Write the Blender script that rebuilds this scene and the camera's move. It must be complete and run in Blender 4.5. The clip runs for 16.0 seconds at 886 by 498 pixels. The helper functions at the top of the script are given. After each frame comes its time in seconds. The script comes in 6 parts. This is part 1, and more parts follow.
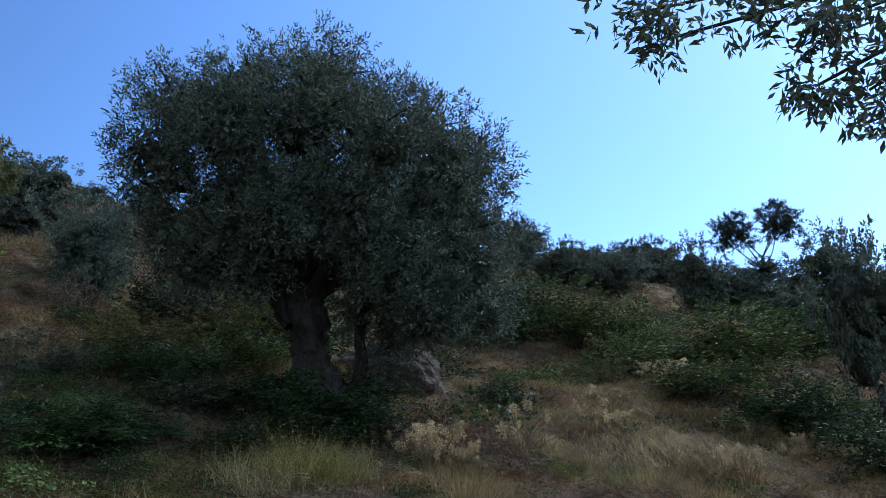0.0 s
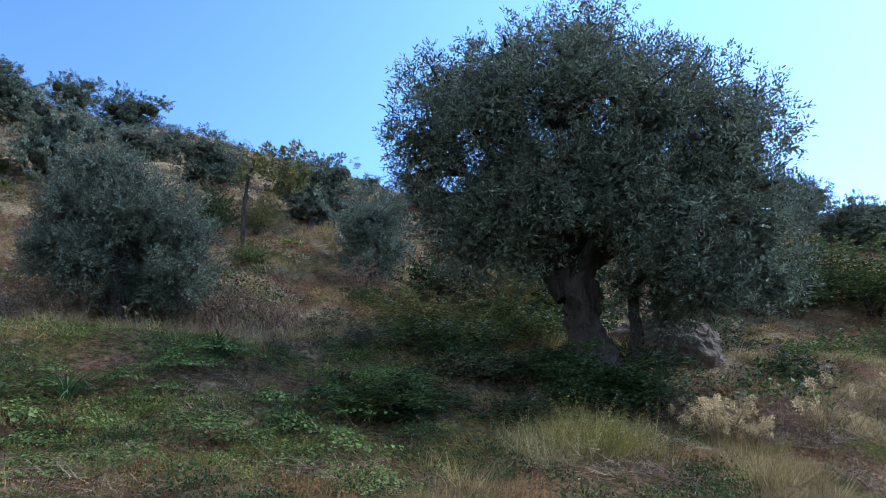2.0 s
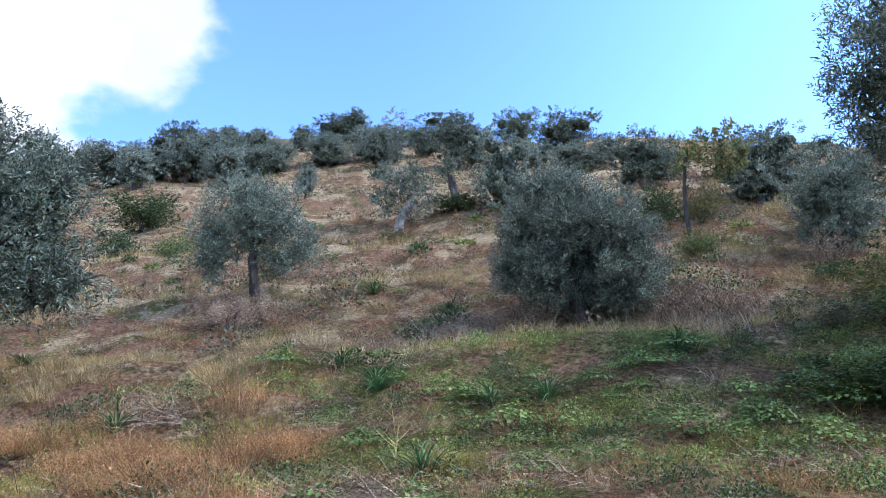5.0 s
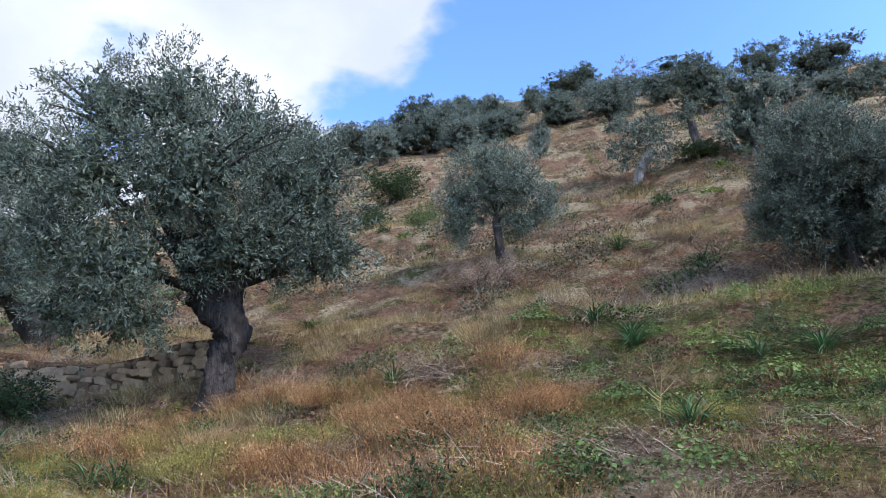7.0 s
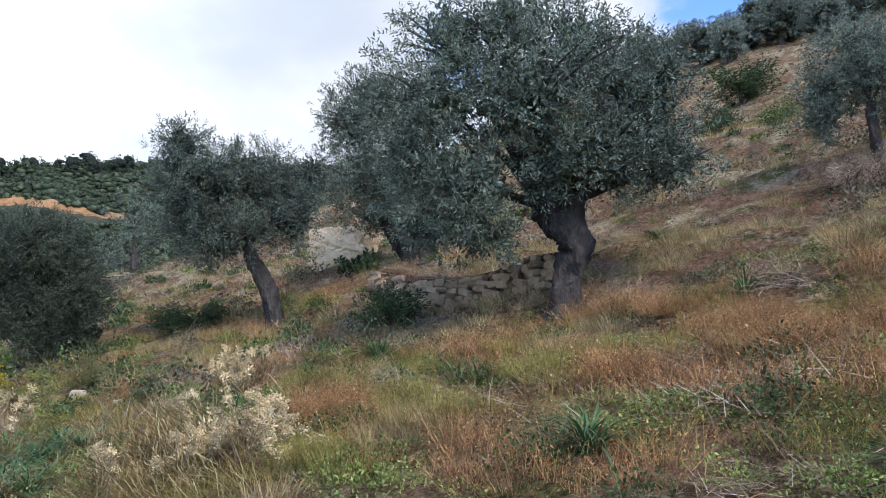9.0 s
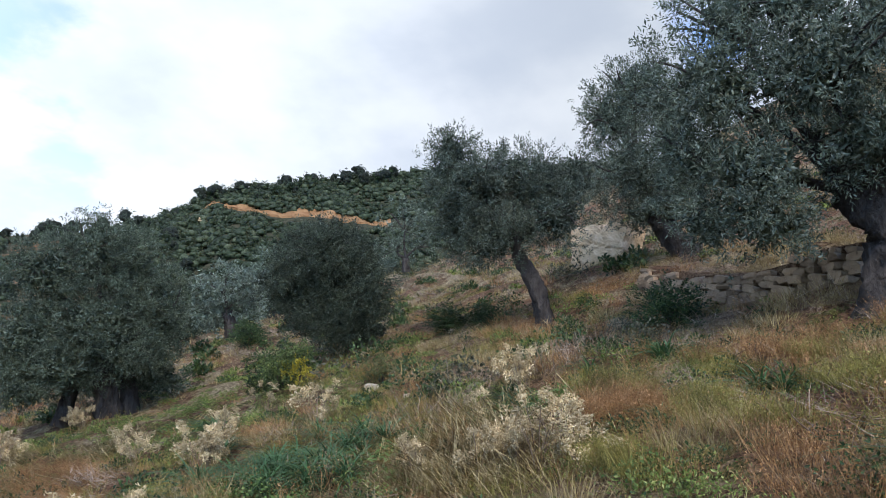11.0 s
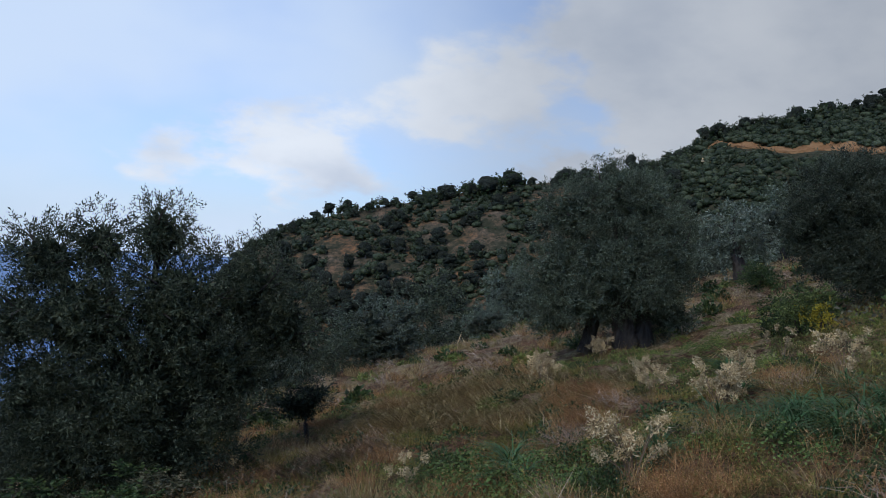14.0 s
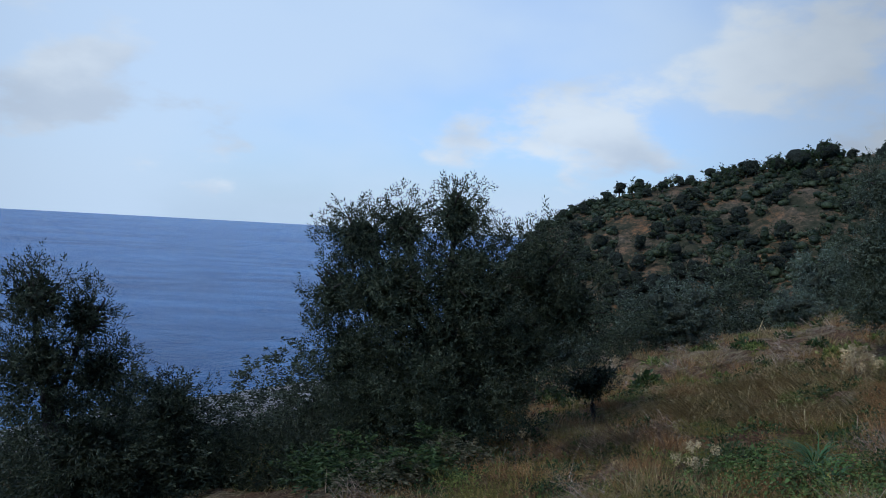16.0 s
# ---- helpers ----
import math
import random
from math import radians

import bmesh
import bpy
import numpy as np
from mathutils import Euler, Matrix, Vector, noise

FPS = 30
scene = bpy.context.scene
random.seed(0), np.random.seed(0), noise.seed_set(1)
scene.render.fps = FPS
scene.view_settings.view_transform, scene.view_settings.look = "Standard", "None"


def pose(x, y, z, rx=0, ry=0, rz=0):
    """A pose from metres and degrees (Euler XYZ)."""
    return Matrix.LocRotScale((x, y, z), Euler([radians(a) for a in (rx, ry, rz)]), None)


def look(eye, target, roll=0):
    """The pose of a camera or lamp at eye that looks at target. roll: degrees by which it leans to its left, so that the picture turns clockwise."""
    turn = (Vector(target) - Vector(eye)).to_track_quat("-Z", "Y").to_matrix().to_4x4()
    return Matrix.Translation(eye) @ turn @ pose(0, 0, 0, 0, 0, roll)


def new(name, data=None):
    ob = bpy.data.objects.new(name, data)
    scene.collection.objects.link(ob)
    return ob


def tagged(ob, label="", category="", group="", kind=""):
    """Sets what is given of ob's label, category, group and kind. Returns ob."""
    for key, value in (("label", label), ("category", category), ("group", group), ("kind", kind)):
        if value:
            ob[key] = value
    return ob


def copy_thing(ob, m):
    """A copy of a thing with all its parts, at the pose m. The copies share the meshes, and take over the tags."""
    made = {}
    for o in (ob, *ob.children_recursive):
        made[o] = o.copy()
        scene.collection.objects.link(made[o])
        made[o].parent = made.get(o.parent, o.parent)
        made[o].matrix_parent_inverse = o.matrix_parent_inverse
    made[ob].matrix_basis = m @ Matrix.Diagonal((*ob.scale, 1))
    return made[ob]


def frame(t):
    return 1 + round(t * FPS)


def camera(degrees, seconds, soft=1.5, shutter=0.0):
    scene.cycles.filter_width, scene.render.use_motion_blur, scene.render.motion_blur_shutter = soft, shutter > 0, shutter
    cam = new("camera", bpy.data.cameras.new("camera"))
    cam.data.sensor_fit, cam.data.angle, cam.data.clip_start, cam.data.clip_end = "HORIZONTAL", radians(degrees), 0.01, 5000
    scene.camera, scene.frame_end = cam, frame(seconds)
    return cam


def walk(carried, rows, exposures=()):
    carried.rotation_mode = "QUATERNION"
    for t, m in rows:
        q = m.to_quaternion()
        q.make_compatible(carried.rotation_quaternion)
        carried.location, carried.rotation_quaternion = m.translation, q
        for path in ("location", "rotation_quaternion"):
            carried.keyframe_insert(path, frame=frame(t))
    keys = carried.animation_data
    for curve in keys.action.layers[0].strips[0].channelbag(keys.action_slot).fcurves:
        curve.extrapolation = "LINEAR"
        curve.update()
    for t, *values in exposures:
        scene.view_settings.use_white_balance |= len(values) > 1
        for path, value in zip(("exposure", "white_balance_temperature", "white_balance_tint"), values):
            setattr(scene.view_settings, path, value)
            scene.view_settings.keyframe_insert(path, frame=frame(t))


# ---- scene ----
LENS = 59.94
cam = camera(LENS, 16.0, soft=0.8)
# seconds, place, then the turn as pose() takes it
PATH_TURN = (
    (0.0, -0.05, 0.06, -0.06, 106.81, 3.54, -0.09), (0.5, -0.05, 0.06, -0.06, 108.34, 5.25, 5.44), (1.0, -0.07, 0.11, -0.04, 108.3, 4.64, 8.46),
    (1.5, -0.12, 0.06, -0.04, 107.97, 2.22, 12.89), (2.0, -0.19, 0.03, -0.06, 105.67, 1.27, 19.03), (2.5, -0.23, 0.04, -0.06, 106.87, 1.64, 29.05),
    (3.0, -0.22, 0.05, -0.05, 107.53, 1.79, 34.81), (3.5, -0.17, 0.1, -0.06, 108.12, 0.46, 40.84), (4.0, -0.14, 0.11, -0.06, 107.84, 0.58, 46.18),
    (4.2, -0.13, 0.1, -0.05, 107.34, 0.56, 47.06))
PATH_MIDDLE = (
    (6.3, -0.08, -0.07, -0.11, 105.57, 1.98, 64.35), (6.5, -0.07, -0.09, -0.1, 105.32, 1.2, 65.4), (7.0, -0.08, -0.1, -0.1, 103.52, 0.67, 71.0),
    (7.5, -0.08, -0.07, -0.1, 102.64, -0.64, 75.47), (8.0, -0.08, -0.05, -0.11, 101.49, -0.9, 80.74), (8.5, -0.08, -0.04, -0.12, 99.13, -1.22, 87.33),
    (8.7, -0.08, -0.01, -0.14, 98.11, -1.11, 91.5))
PATH_END = (
    (10.8, -0.09, -0.29, -0.15, 97.05, -1.25, 112.16), (11.0, -0.1, -0.3, -0.14, 96.66, -1.37, 115.32), (11.5, -0.11, -0.28, -0.15, 96.15, -3.06, 122.1),
    (12.0, -0.06, -0.28, -0.14, 95.57, -3.38, 131.21), (12.5, -0.04, -0.25, -0.14, 95.97, -2.7, 138.75), (13.0, -0.04, -0.26, -0.15, 94.14, -3.06, 142.77),
    (13.5, 0.01, -0.29, -0.16, 92.05, -3.29, 147.14), (14.0, 0.06, -0.32, -0.17, 90.81, -3.19, 151.55), (14.5, 0.08, -0.35, -0.18, 89.89, -3.25, 156.29),
    (15.0, 0.05, -0.3, -0.17, 89.7, -3.76, 163.94), (15.5, 0.04, -0.28, -0.17, 89.33, -3.9, 169.56), (16.0, 0.03, -0.27, -0.16, 88.13, -3.28, 172.99))
walk(cam, [(t, pose(x, y, z, a, b, c)) for t, x, y, z, a, b, c in PATH_TURN + PATH_MIDDLE + PATH_END],
     exposures=((0.0, -0.12, 6000, 4), (1.5, 0.28, 6000, 4), (2.5, 1.3, 6000, 8), (3.5, 1.6, 5950, 12), (7.0, 1.12, 6250, 12), (8.7, 1.0, 6300, 11), (11.0, 0.66, 6300, 9), (12.0, 0.12, 6300, 10), (12.6, -0.28, 6350, 11), (14.5, -0.48, 6100, 8), (16.0, -0.58, 5850, 5)))

# ---- sky and sun ----
SUN_AZ, SUN_EL = -58.0, 44.0
world = bpy.data.worlds.new("sky")
scene.world = world
world.use_nodes = True
wn, wl = world.node_tree.nodes, world.node_tree.links
wn.clear()


def wnode(kind, **values):
    n = wn.new(kind)
    for key, value in values.items():
        n.inputs[key].default_value = value
    return n


sky = wn.new("ShaderNodeTexSky")
sky.sky_type, sky.sun_disc = "NISHITA", False
sky.sun_elevation, sky.sun_rotation = radians(SUN_EL), radians(-SUN_AZ)
sky.air_density, sky.dust_density, sky.ozone_density = 1.0, 0.8, 1.0
coord = wn.new("ShaderNodeTexCoord")
sep = wn.new("ShaderNodeSeparateXYZ")
wl.new(coord.outputs["Generated"], sep.inputs[0])


def wmath(op, a, b=None, clamp=False):
    n = wn.new("ShaderNodeMath")
    n.operation, n.use_clamp = op, clamp
    for k, v in enumerate((a, b)):
        if v is None:
            continue
        if isinstance(v, (int, float)):
            n.inputs[k].default_value = v
        else:
            wl.new(v, n.inputs[k])
    return n.outputs[0]


# clouds lie on a flat layer: the way up divided out, so that they flatten towards the horizon
lift = wmath("ADD", wmath("MAXIMUM", sep.outputs[2], 0.0), 0.42)
flat = wn.new("ShaderNodeCombineXYZ")
wl.new(wmath("DIVIDE", sep.outputs[0], lift), flat.inputs[0])
wl.new(wmath("DIVIDE", sep.outputs[1], lift), flat.inputs[1])
wl.new(wmath("MULTIPLY", sep.outputs[2], 1.2), flat.inputs[2])


def wnoise(scale, detail, rough, shift):
    m = wn.new("ShaderNodeMapping")
    m.inputs["Location"].default_value = shift
    wl.new(flat.outputs[0], m.inputs[0])
    n = wnode("ShaderNodeTexNoise", Scale=scale, Detail=detail, Roughness=rough)
    wl.new(m.outputs[0], n.inputs["Vector"])
    return n.outputs[0]


def wramp(value, a, b, lo=0.0, hi=1.0):
    n = wnode("ShaderNodeMapRange", **{"From Min": a, "From Max": b, "To Min": lo, "To Max": hi})
    n.interpolation_type = "SMOOTHSTEP"
    wl.new(value, n.inputs[0])
    return n.outputs[0]


# open sky on the sunny side, a bank of cloud over the grove's far end, broken cloud over the sea
bank = wmath("ADD", wmath("MULTIPLY", sep.outputs[0], -0.927), wmath("MULTIPLY", sep.outputs[1], -0.375))
level = wmath("SQRT", wmath("SUBTRACT", 1.0, wmath("MULTIPLY", sep.outputs[2], sep.outputs[2])))
bank = wmath("DIVIDE", bank, wmath("MAXIMUM", level, 0.2))
side = wmath("DIVIDE", wmath("SUBTRACT", wmath("MULTIPLY", sep.outputs[0], -0.276), wmath("MULTIPLY", sep.outputs[1], 0.961)), wmath("MAXIMUM", level, 0.2))
sea_side = wmath("DIVIDE", wmath("MULTIPLY", sep.outputs[1], -1.0), wmath("MAXIMUM", level, 0.2))
cover = wmath("ADD", wramp(side, -0.40, 0.30, -0.60, 0.34), wmath("ADD", wramp(side, 0.88, 0.975, 0.0, -0.46), wramp(bank, 0.62, 0.3, 0.0, -0.55)))
billow = wmath("ADD", wmath("MULTIPLY", wnoise(2.6, 9.0, 0.52, (3.1, 0.4, 1.7)), 2.1), wmath("SUBTRACT", cover, 0.55))
veil = wramp(wmath("MULTIPLY", sep.outputs[1], -1.0), 0.45, 0.9, 0.0, 0.9)
thin = wmath("MULTIPLY", veil, wramp(wnoise(0.9, 5.0, 0.5, (1.2, 5.0, 2.0)), 0.3, 0.6, 0.4, 1.0))
mask = wramp(billow, 0.36, 0.60)
shade = wramp(wnoise(2.6, 6.0, 0.5, (7.7, 2.3, 0.4)), 0.34, 0.66)
cloud = wn.new("ShaderNodeMix")
cloud.data_type = "RGBA"
wl.new(shade, cloud.inputs["Factor"])
cloud.inputs["A"].default_value = (0.60, 0.66, 0.77, 1)
cloud.inputs["B"].default_value = (0.82, 0.86, 0.93, 1)
dim = wn.new("ShaderNodeVectorMath")
dim.operation = "MULTIPLY"
dim.inputs[1].default_value = (0.106, 0.1395, 0.198)
wl.new(sky.outputs[0], dim.inputs[0])
sunward = wmath("DIVIDE", wmath("ADD", wmath("MULTIPLY", sep.outputs[0], 0.848), wmath("MULTIPLY", sep.outputs[1], 0.530)), wmath("MAXIMUM", level, 0.2))
bright = wn.new("ShaderNodeVectorMath")
bright.operation = "SCALE"
wl.new(dim.outputs[0], bright.inputs[0])
wl.new(wramp(sunward, -0.5, 0.6, 0.93, 1.56), bright.inputs["Scale"])
# pale haze low over the horizon
haze = wn.new("ShaderNodeMix")
haze.data_type = "RGBA"
wl.new(wramp(sep.outputs[2], 0.16, -0.02, 0.0, 0.85), haze.inputs["Factor"])
wl.new(bright.outputs[0], haze.inputs["A"])
haze.inputs["B"].default_value = (0.47, 0.56, 0.68, 1)
glow = wn.new("ShaderNodeVectorMath")
glow.operation = "SCALE"
wl.new(cloud.outputs["Result"], glow.inputs[0])
wl.new(wramp(sea_side, 0.15, 0.95, 0.60, 0.93), glow.inputs["Scale"])
# a thin bluish veil lies over the open sky on the sea side, under the heaped clouds
pale = wn.new("ShaderNodeMix")
pale.data_type = "RGBA"
wl.new(thin, pale.inputs["Factor"])
wl.new(haze.outputs["Result"], pale.inputs["A"])
pale.inputs["B"].default_value = (0.62, 0.72, 0.87, 1)
both = wn.new("ShaderNodeMix")
both.data_type = "RGBA"
wl.new(mask, both.inputs["Factor"])
wl.new(pale.outputs["Result"], both.inputs["A"])
wl.new(glow.outputs[0], both.inputs["B"])
back = wnode("ShaderNodeBackground", Strength=1.0)
# the air over the sea is the brightest part of the clouded half
seaward = wn.new("ShaderNodeVectorMath")
seaward.operation = "SCALE"
wl.new(both.outputs["Result"], seaward.inputs[0])
wl.new(wramp(sea_side, 0.80, 0.985, 1.0, 1.46), seaward.inputs["Scale"])
wl.new(seaward.outputs[0], back.inputs["Color"])
wout = wn.new("ShaderNodeOutputWorld")
wl.new(back.outputs[0], wout.inputs[0])

sun = new("sun", bpy.data.lights.new("sun", "SUN"))
sun.data.energy, sun.data.angle, sun.data.color = 2.05, radians(8), (1.0, 0.90, 0.78)
sun_a, sun_e = radians(SUN_AZ), radians(SUN_EL)
sun.matrix_world = look((-math.sin(sun_a) * math.cos(sun_e) * 50, math.cos(sun_a) * math.cos(sun_e) * 50, math.sin(sun_e) * 50), (0, 0, 0))


# ---- terrain: one height for every place; az in degrees to the left of +y, r in metres from the start ----
SEA = -55.0
UPHILL = 43.0


def sstep(a, b, x):
    t = np.clip((x - a) / (b - a), 0.0, 1.0)
    return t * t * (3 - 2 * t)


def ripple(x, y, size, seed):
    """Smooth undulation of about -1 to 1 from a few crossed waves."""
    g = np.random.RandomState(seed)
    out = 0.0
    for k in range(6):
        a, p, s = g.uniform(0, 6.283), g.uniform(0, 6.283), g.uniform(0.7, 1.6) / size
        out = out + np.sin((x * np.cos(a) + y * np.sin(a)) * s * 6.283 + p)
    return out / 3.0


SKY_AZ = (100, 112, 121, 126, 132, 136, 140, 146, 150, 155, 160, 166, 170, 176)
SKY_EL = (14.1, 13.5, 12.3, 11.7, 10.5, 8.5, 7.4, 6.6, 5.9, 4.7, 3.6, 0.9, -4.0, -14.0)


RIM, TREAD_EVERY = 8.9, 6.8


def terrace(u, v, x, y):
    """Old terraces: how far along from one rim to the next, and how much the ground stands above or below the even slope."""
    phase = np.mod((u - RIM - 0.13 * ripple(x, y, 5.5, 61) - 0.05 * ripple(x, y, 1.6, 62)) / TREAD_EVERY, 1.0)
    up = np.where(phase < 0.30, 0.31 - 0.74 * sstep(-0.05, 0.30, phase), -0.43 + 0.74 * np.clip((phase - 0.30) / 0.66, 0, 1) ** 0.9)
    fade = sstep(4.6, 7.0, u) * (1 - sstep(34, 46, u)) * (1 - sstep(46, 80, np.abs(v)))
    return phase, fade, up * fade


def height(x, y):
    x, y = np.asarray(x, float), np.asarray(y, float)
    az, r = np.degrees(np.arctan2(-x, y)), np.hypot(x, y) + 1e-6
    az = np.where(az < -120, az + 360, az)
    up = np.radians(az - UPHILL)
    u, v = r * np.cos(up), r * np.sin(up)
    # the slope steepens uphill to 1 in 2, and tips over at the crest
    crest = 31 + 24 * sstep(-24, 0, v) + 22 * sstep(0, 30, v)
    c = np.minimum(u, crest)
    z = np.where(c < 32.5, 0.27 * c + 0.0043 * np.maximum(c, 0) ** 2, 13.32 + 0.55 * (c - 32.5))
    over = np.maximum(u - crest, 0)
    z = z - 0.012 * np.minimum(over, 25) ** 2 - 0.3 * np.maximum(over - 25, 0)
    z = z + 0.07 * np.maximum(-u - 15, 0) - 1.65
    z = z + 0.12 * np.clip(-v - 12, 0, 28)
    z = z - 8 * sstep(10, 50, -u) * (1 - sstep(120, 200, -u))
    # old terraces
    z = z + terrace(u, v, x, y)[2]
    # the gully past the lip of the grove
    z = z + 0.05 * np.maximum(v - 10, 0) * (1 - sstep(40, 60, v))
    lip = np.clip(35 + 1.3 * u, 23, 70)
    z = z - 13 * sstep(0, 46, v - lip)
    z = z + 0.09 * sstep(3, 9, r) * ripple(x, y, 2.6, 3) + 0.03 * sstep(3, 6, r) * (1 - sstep(25, 40, r)) * ripple(x, y, 0.9, 4) + 0.25 * sstep(12, 40, r) * ripple(x, y, 11, 5)
    # the hill across the gully
    el = np.interp(az, SKY_AZ, SKY_EL)
    top = 250 * np.tan(np.radians(el)) - 3.0
    t = np.clip((r - 95) / 155, 0, 1)
    far = -48 + (top + 48) * (0.55 * t + 0.45 * sstep(0, 1, t)) - 0.0016 * np.maximum(r - 250, 0) ** 2
    far = far + sstep(110, 170, r) * (1 - sstep(215, 245, r)) * (1.3 * ripple(x, y, 34, 8) + 0.7 * ripple(x, y, 13, 9))
    far = far - 60 * (1 - sstep(92, 104, az))
    k = 5.0
    h = np.clip(0.5 + 0.5 * (far - z) / k, 0, 1)
    z = z * (1 - h) + far * h + np.where((far > z - k) & (far < z + k), k * h * (1 - h), 0)
    return np.maximum(z, SEA - 6)


def spot(az, r):
    """The place on the ground at that azimuth and distance."""
    a = math.radians(az)
    x, y = -r * math.sin(a), r * math.cos(a)
    return x, y, float(height(x, y))


# ---- materials ----
def mix_rgb(nt, fac, a, b):
    n = nt.nodes.new("ShaderNodeMix")
    n.data_type = "RGBA"
    for key, v in (("Factor", fac), ("A", a), ("B", b)):
        if isinstance(v, (int, float)):
            n.inputs[key].default_value = v
        elif isinstance(v, tuple):
            n.inputs[key].default_value = (*v, 1)
        else:
            nt.links.new(v, n.inputs[key])
    return n.outputs["Result"]


def noise_of(nt, vec, scale, detail=4.0, rough=0.55, lo=0.0, hi=1.0, stretch=None):
    if stretch:
        m = nt.nodes.new("ShaderNodeMapping")
        m.inputs["Scale"].default_value = stretch
        nt.links.new(vec, m.inputs[0])
        vec = m.outputs[0]
    n = nt.nodes.new("ShaderNodeTexNoise")
    n.inputs["Scale"].default_value, n.inputs["Detail"].default_value, n.inputs["Roughness"].default_value = scale, detail, rough
    nt.links.new(vec, n.inputs["Vector"])
    r = nt.nodes.new("ShaderNodeMapRange")
    r.inputs["From Min"].default_value, r.inputs["From Max"].default_value = lo, hi
    nt.links.new(n.outputs[0], r.inputs[0])
    return r.outputs[0]


def base_material(name, rough=0.8, spec=0.2):
    m = bpy.data.materials.new(name)
    m.use_nodes = True
    nt = m.node_tree
    p = nt.nodes["Principled BSDF"]
    p.inputs["Roughness"].default_value, p.inputs["Specular IOR Level"].default_value = rough, spec
    geo = nt.nodes.new("ShaderNodeNewGeometry")
    return m, nt, p, geo


def bump(nt, p, value, strength, distance):
    b = nt.nodes.new("ShaderNodeBump")
    b.inputs["Strength"].default_value, b.inputs["Distance"].default_value = strength, distance
    nt.links.new(value, b.inputs["Height"])
    nt.links.new(b.outputs[0], p.inputs["Normal"])


def leaf_material(name, dark, light, pale, rough=0.5, through_light=0.25):
    """Leaves: every leaf has its own tone between dark and light, a few show the pale underside."""
    m, nt, p, geo = base_material(name, rough, 0.22)
    ramp = nt.nodes.new("ShaderNodeValToRGB")
    e = ramp.color_ramp.elements
    e[0].color, e[1].color, e[1].position = (*dark, 1), (*light, 1), 0.72
    e.new(1.0).color = (*pale, 1)
    nt.links.new(geo.outputs["Random Per Island"], ramp.inputs[0])
    obj = nt.nodes.new("ShaderNodeObjectInfo")
    tone = nt.nodes.new("ShaderNodeHueSaturation")
    mr = nt.nodes.new("ShaderNodeMapRange")
    mr.inputs["To Min"].default_value, mr.inputs["To Max"].default_value = 0.8, 1.2
    nt.links.new(obj.outputs["Random"], mr.inputs[0])
    # lighter and darker growth in patches a hand to an arm across
    n = noise_of(nt, geo.outputs["Position"], 3.4, 4, 0.62, 0.36, 0.64)
    patch = nt.nodes.new("ShaderNodeMath")
    patch.operation = "MULTIPLY_ADD"
    nt.links.new(n, patch.inputs[0])
    patch.inputs[1].default_value, patch.inputs[2].default_value = 0.84, 0.56
    both = nt.nodes.new("ShaderNodeMath")
    both.operation = "MULTIPLY"
    nt.links.new(patch.outputs[0], both.inputs[0])
    nt.links.new(mr.outputs[0], both.inputs[1])
    nt.links.new(both.outputs[0], tone.inputs["Value"])
    nt.links.new(ramp.outputs[0], tone.inputs["Color"])
    nt.links.new(tone.outputs[0], p.inputs["Base Color"])
    tr = nt.nodes.new("ShaderNodeBsdfTranslucent")
    nt.links.new(tone.outputs[0], tr.inputs[0])
    ms = nt.nodes.new("ShaderNodeMixShader")
    ms.inputs[0].default_value = through_light
    nt.links.new(p.outputs[0], ms.inputs[1])
    nt.links.new(tr.outputs[0], ms.inputs[2])
    nt.links.new(ms.outputs[0], nt.nodes["Material Output"].inputs[0])
    return m


def bark_material(name, a, b):
    m, nt, p, geo = base_material(name, 0.9, 0.1)
    pos = nt.nodes.new("ShaderNodeTexCoord").outputs["Object"]
    f = noise_of(nt, pos, 9.0, 6, 0.65, 0.3, 0.7, (1, 1, 0.35))
    g = noise_of(nt, pos, 1.7, 3, 0.5, 0.35, 0.65)
    c = mix_rgb(nt, f, a, b)
    nt.links.new(mix_rgb(nt, g, c, tuple(0.6 * v for v in b)), p.inputs["Base Color"])
    bump(nt, p, f, 1.0, 0.07)
    return m


def stone_material(name, a, b, c):
    m, nt, p, geo = base_material(name, 0.9, 0.15)
    pos = geo.outputs["Position"]
    f = noise_of(nt, pos, 5.0, 8, 0.65, 0.3, 0.7)
    g = noise_of(nt, pos, 1.1, 4, 0.6, 0.35, 0.65)
    obj = nt.nodes.new("ShaderNodeObjectInfo")
    col = mix_rgb(nt, g, mix_rgb(nt, f, a, b), mix_rgb(nt, f, b, c))
    tone = nt.nodes.new("ShaderNodeHueSaturation")
    mr = nt.nodes.new("ShaderNodeMapRange")
    mr.inputs["To Min"].default_value, mr.inputs["To Max"].default_value = 0.6, 1.25
    nt.links.new(obj.outputs["Random"], mr.inputs[0])
    nt.links.new(mr.outputs[0], tone.inputs["Value"])
    nt.links.new(col, tone.inputs["Color"])
    nt.links.new(tone.outputs[0], p.inputs["Base Color"])
    bump(nt, p, f, 0.8, 0.04)
    return m


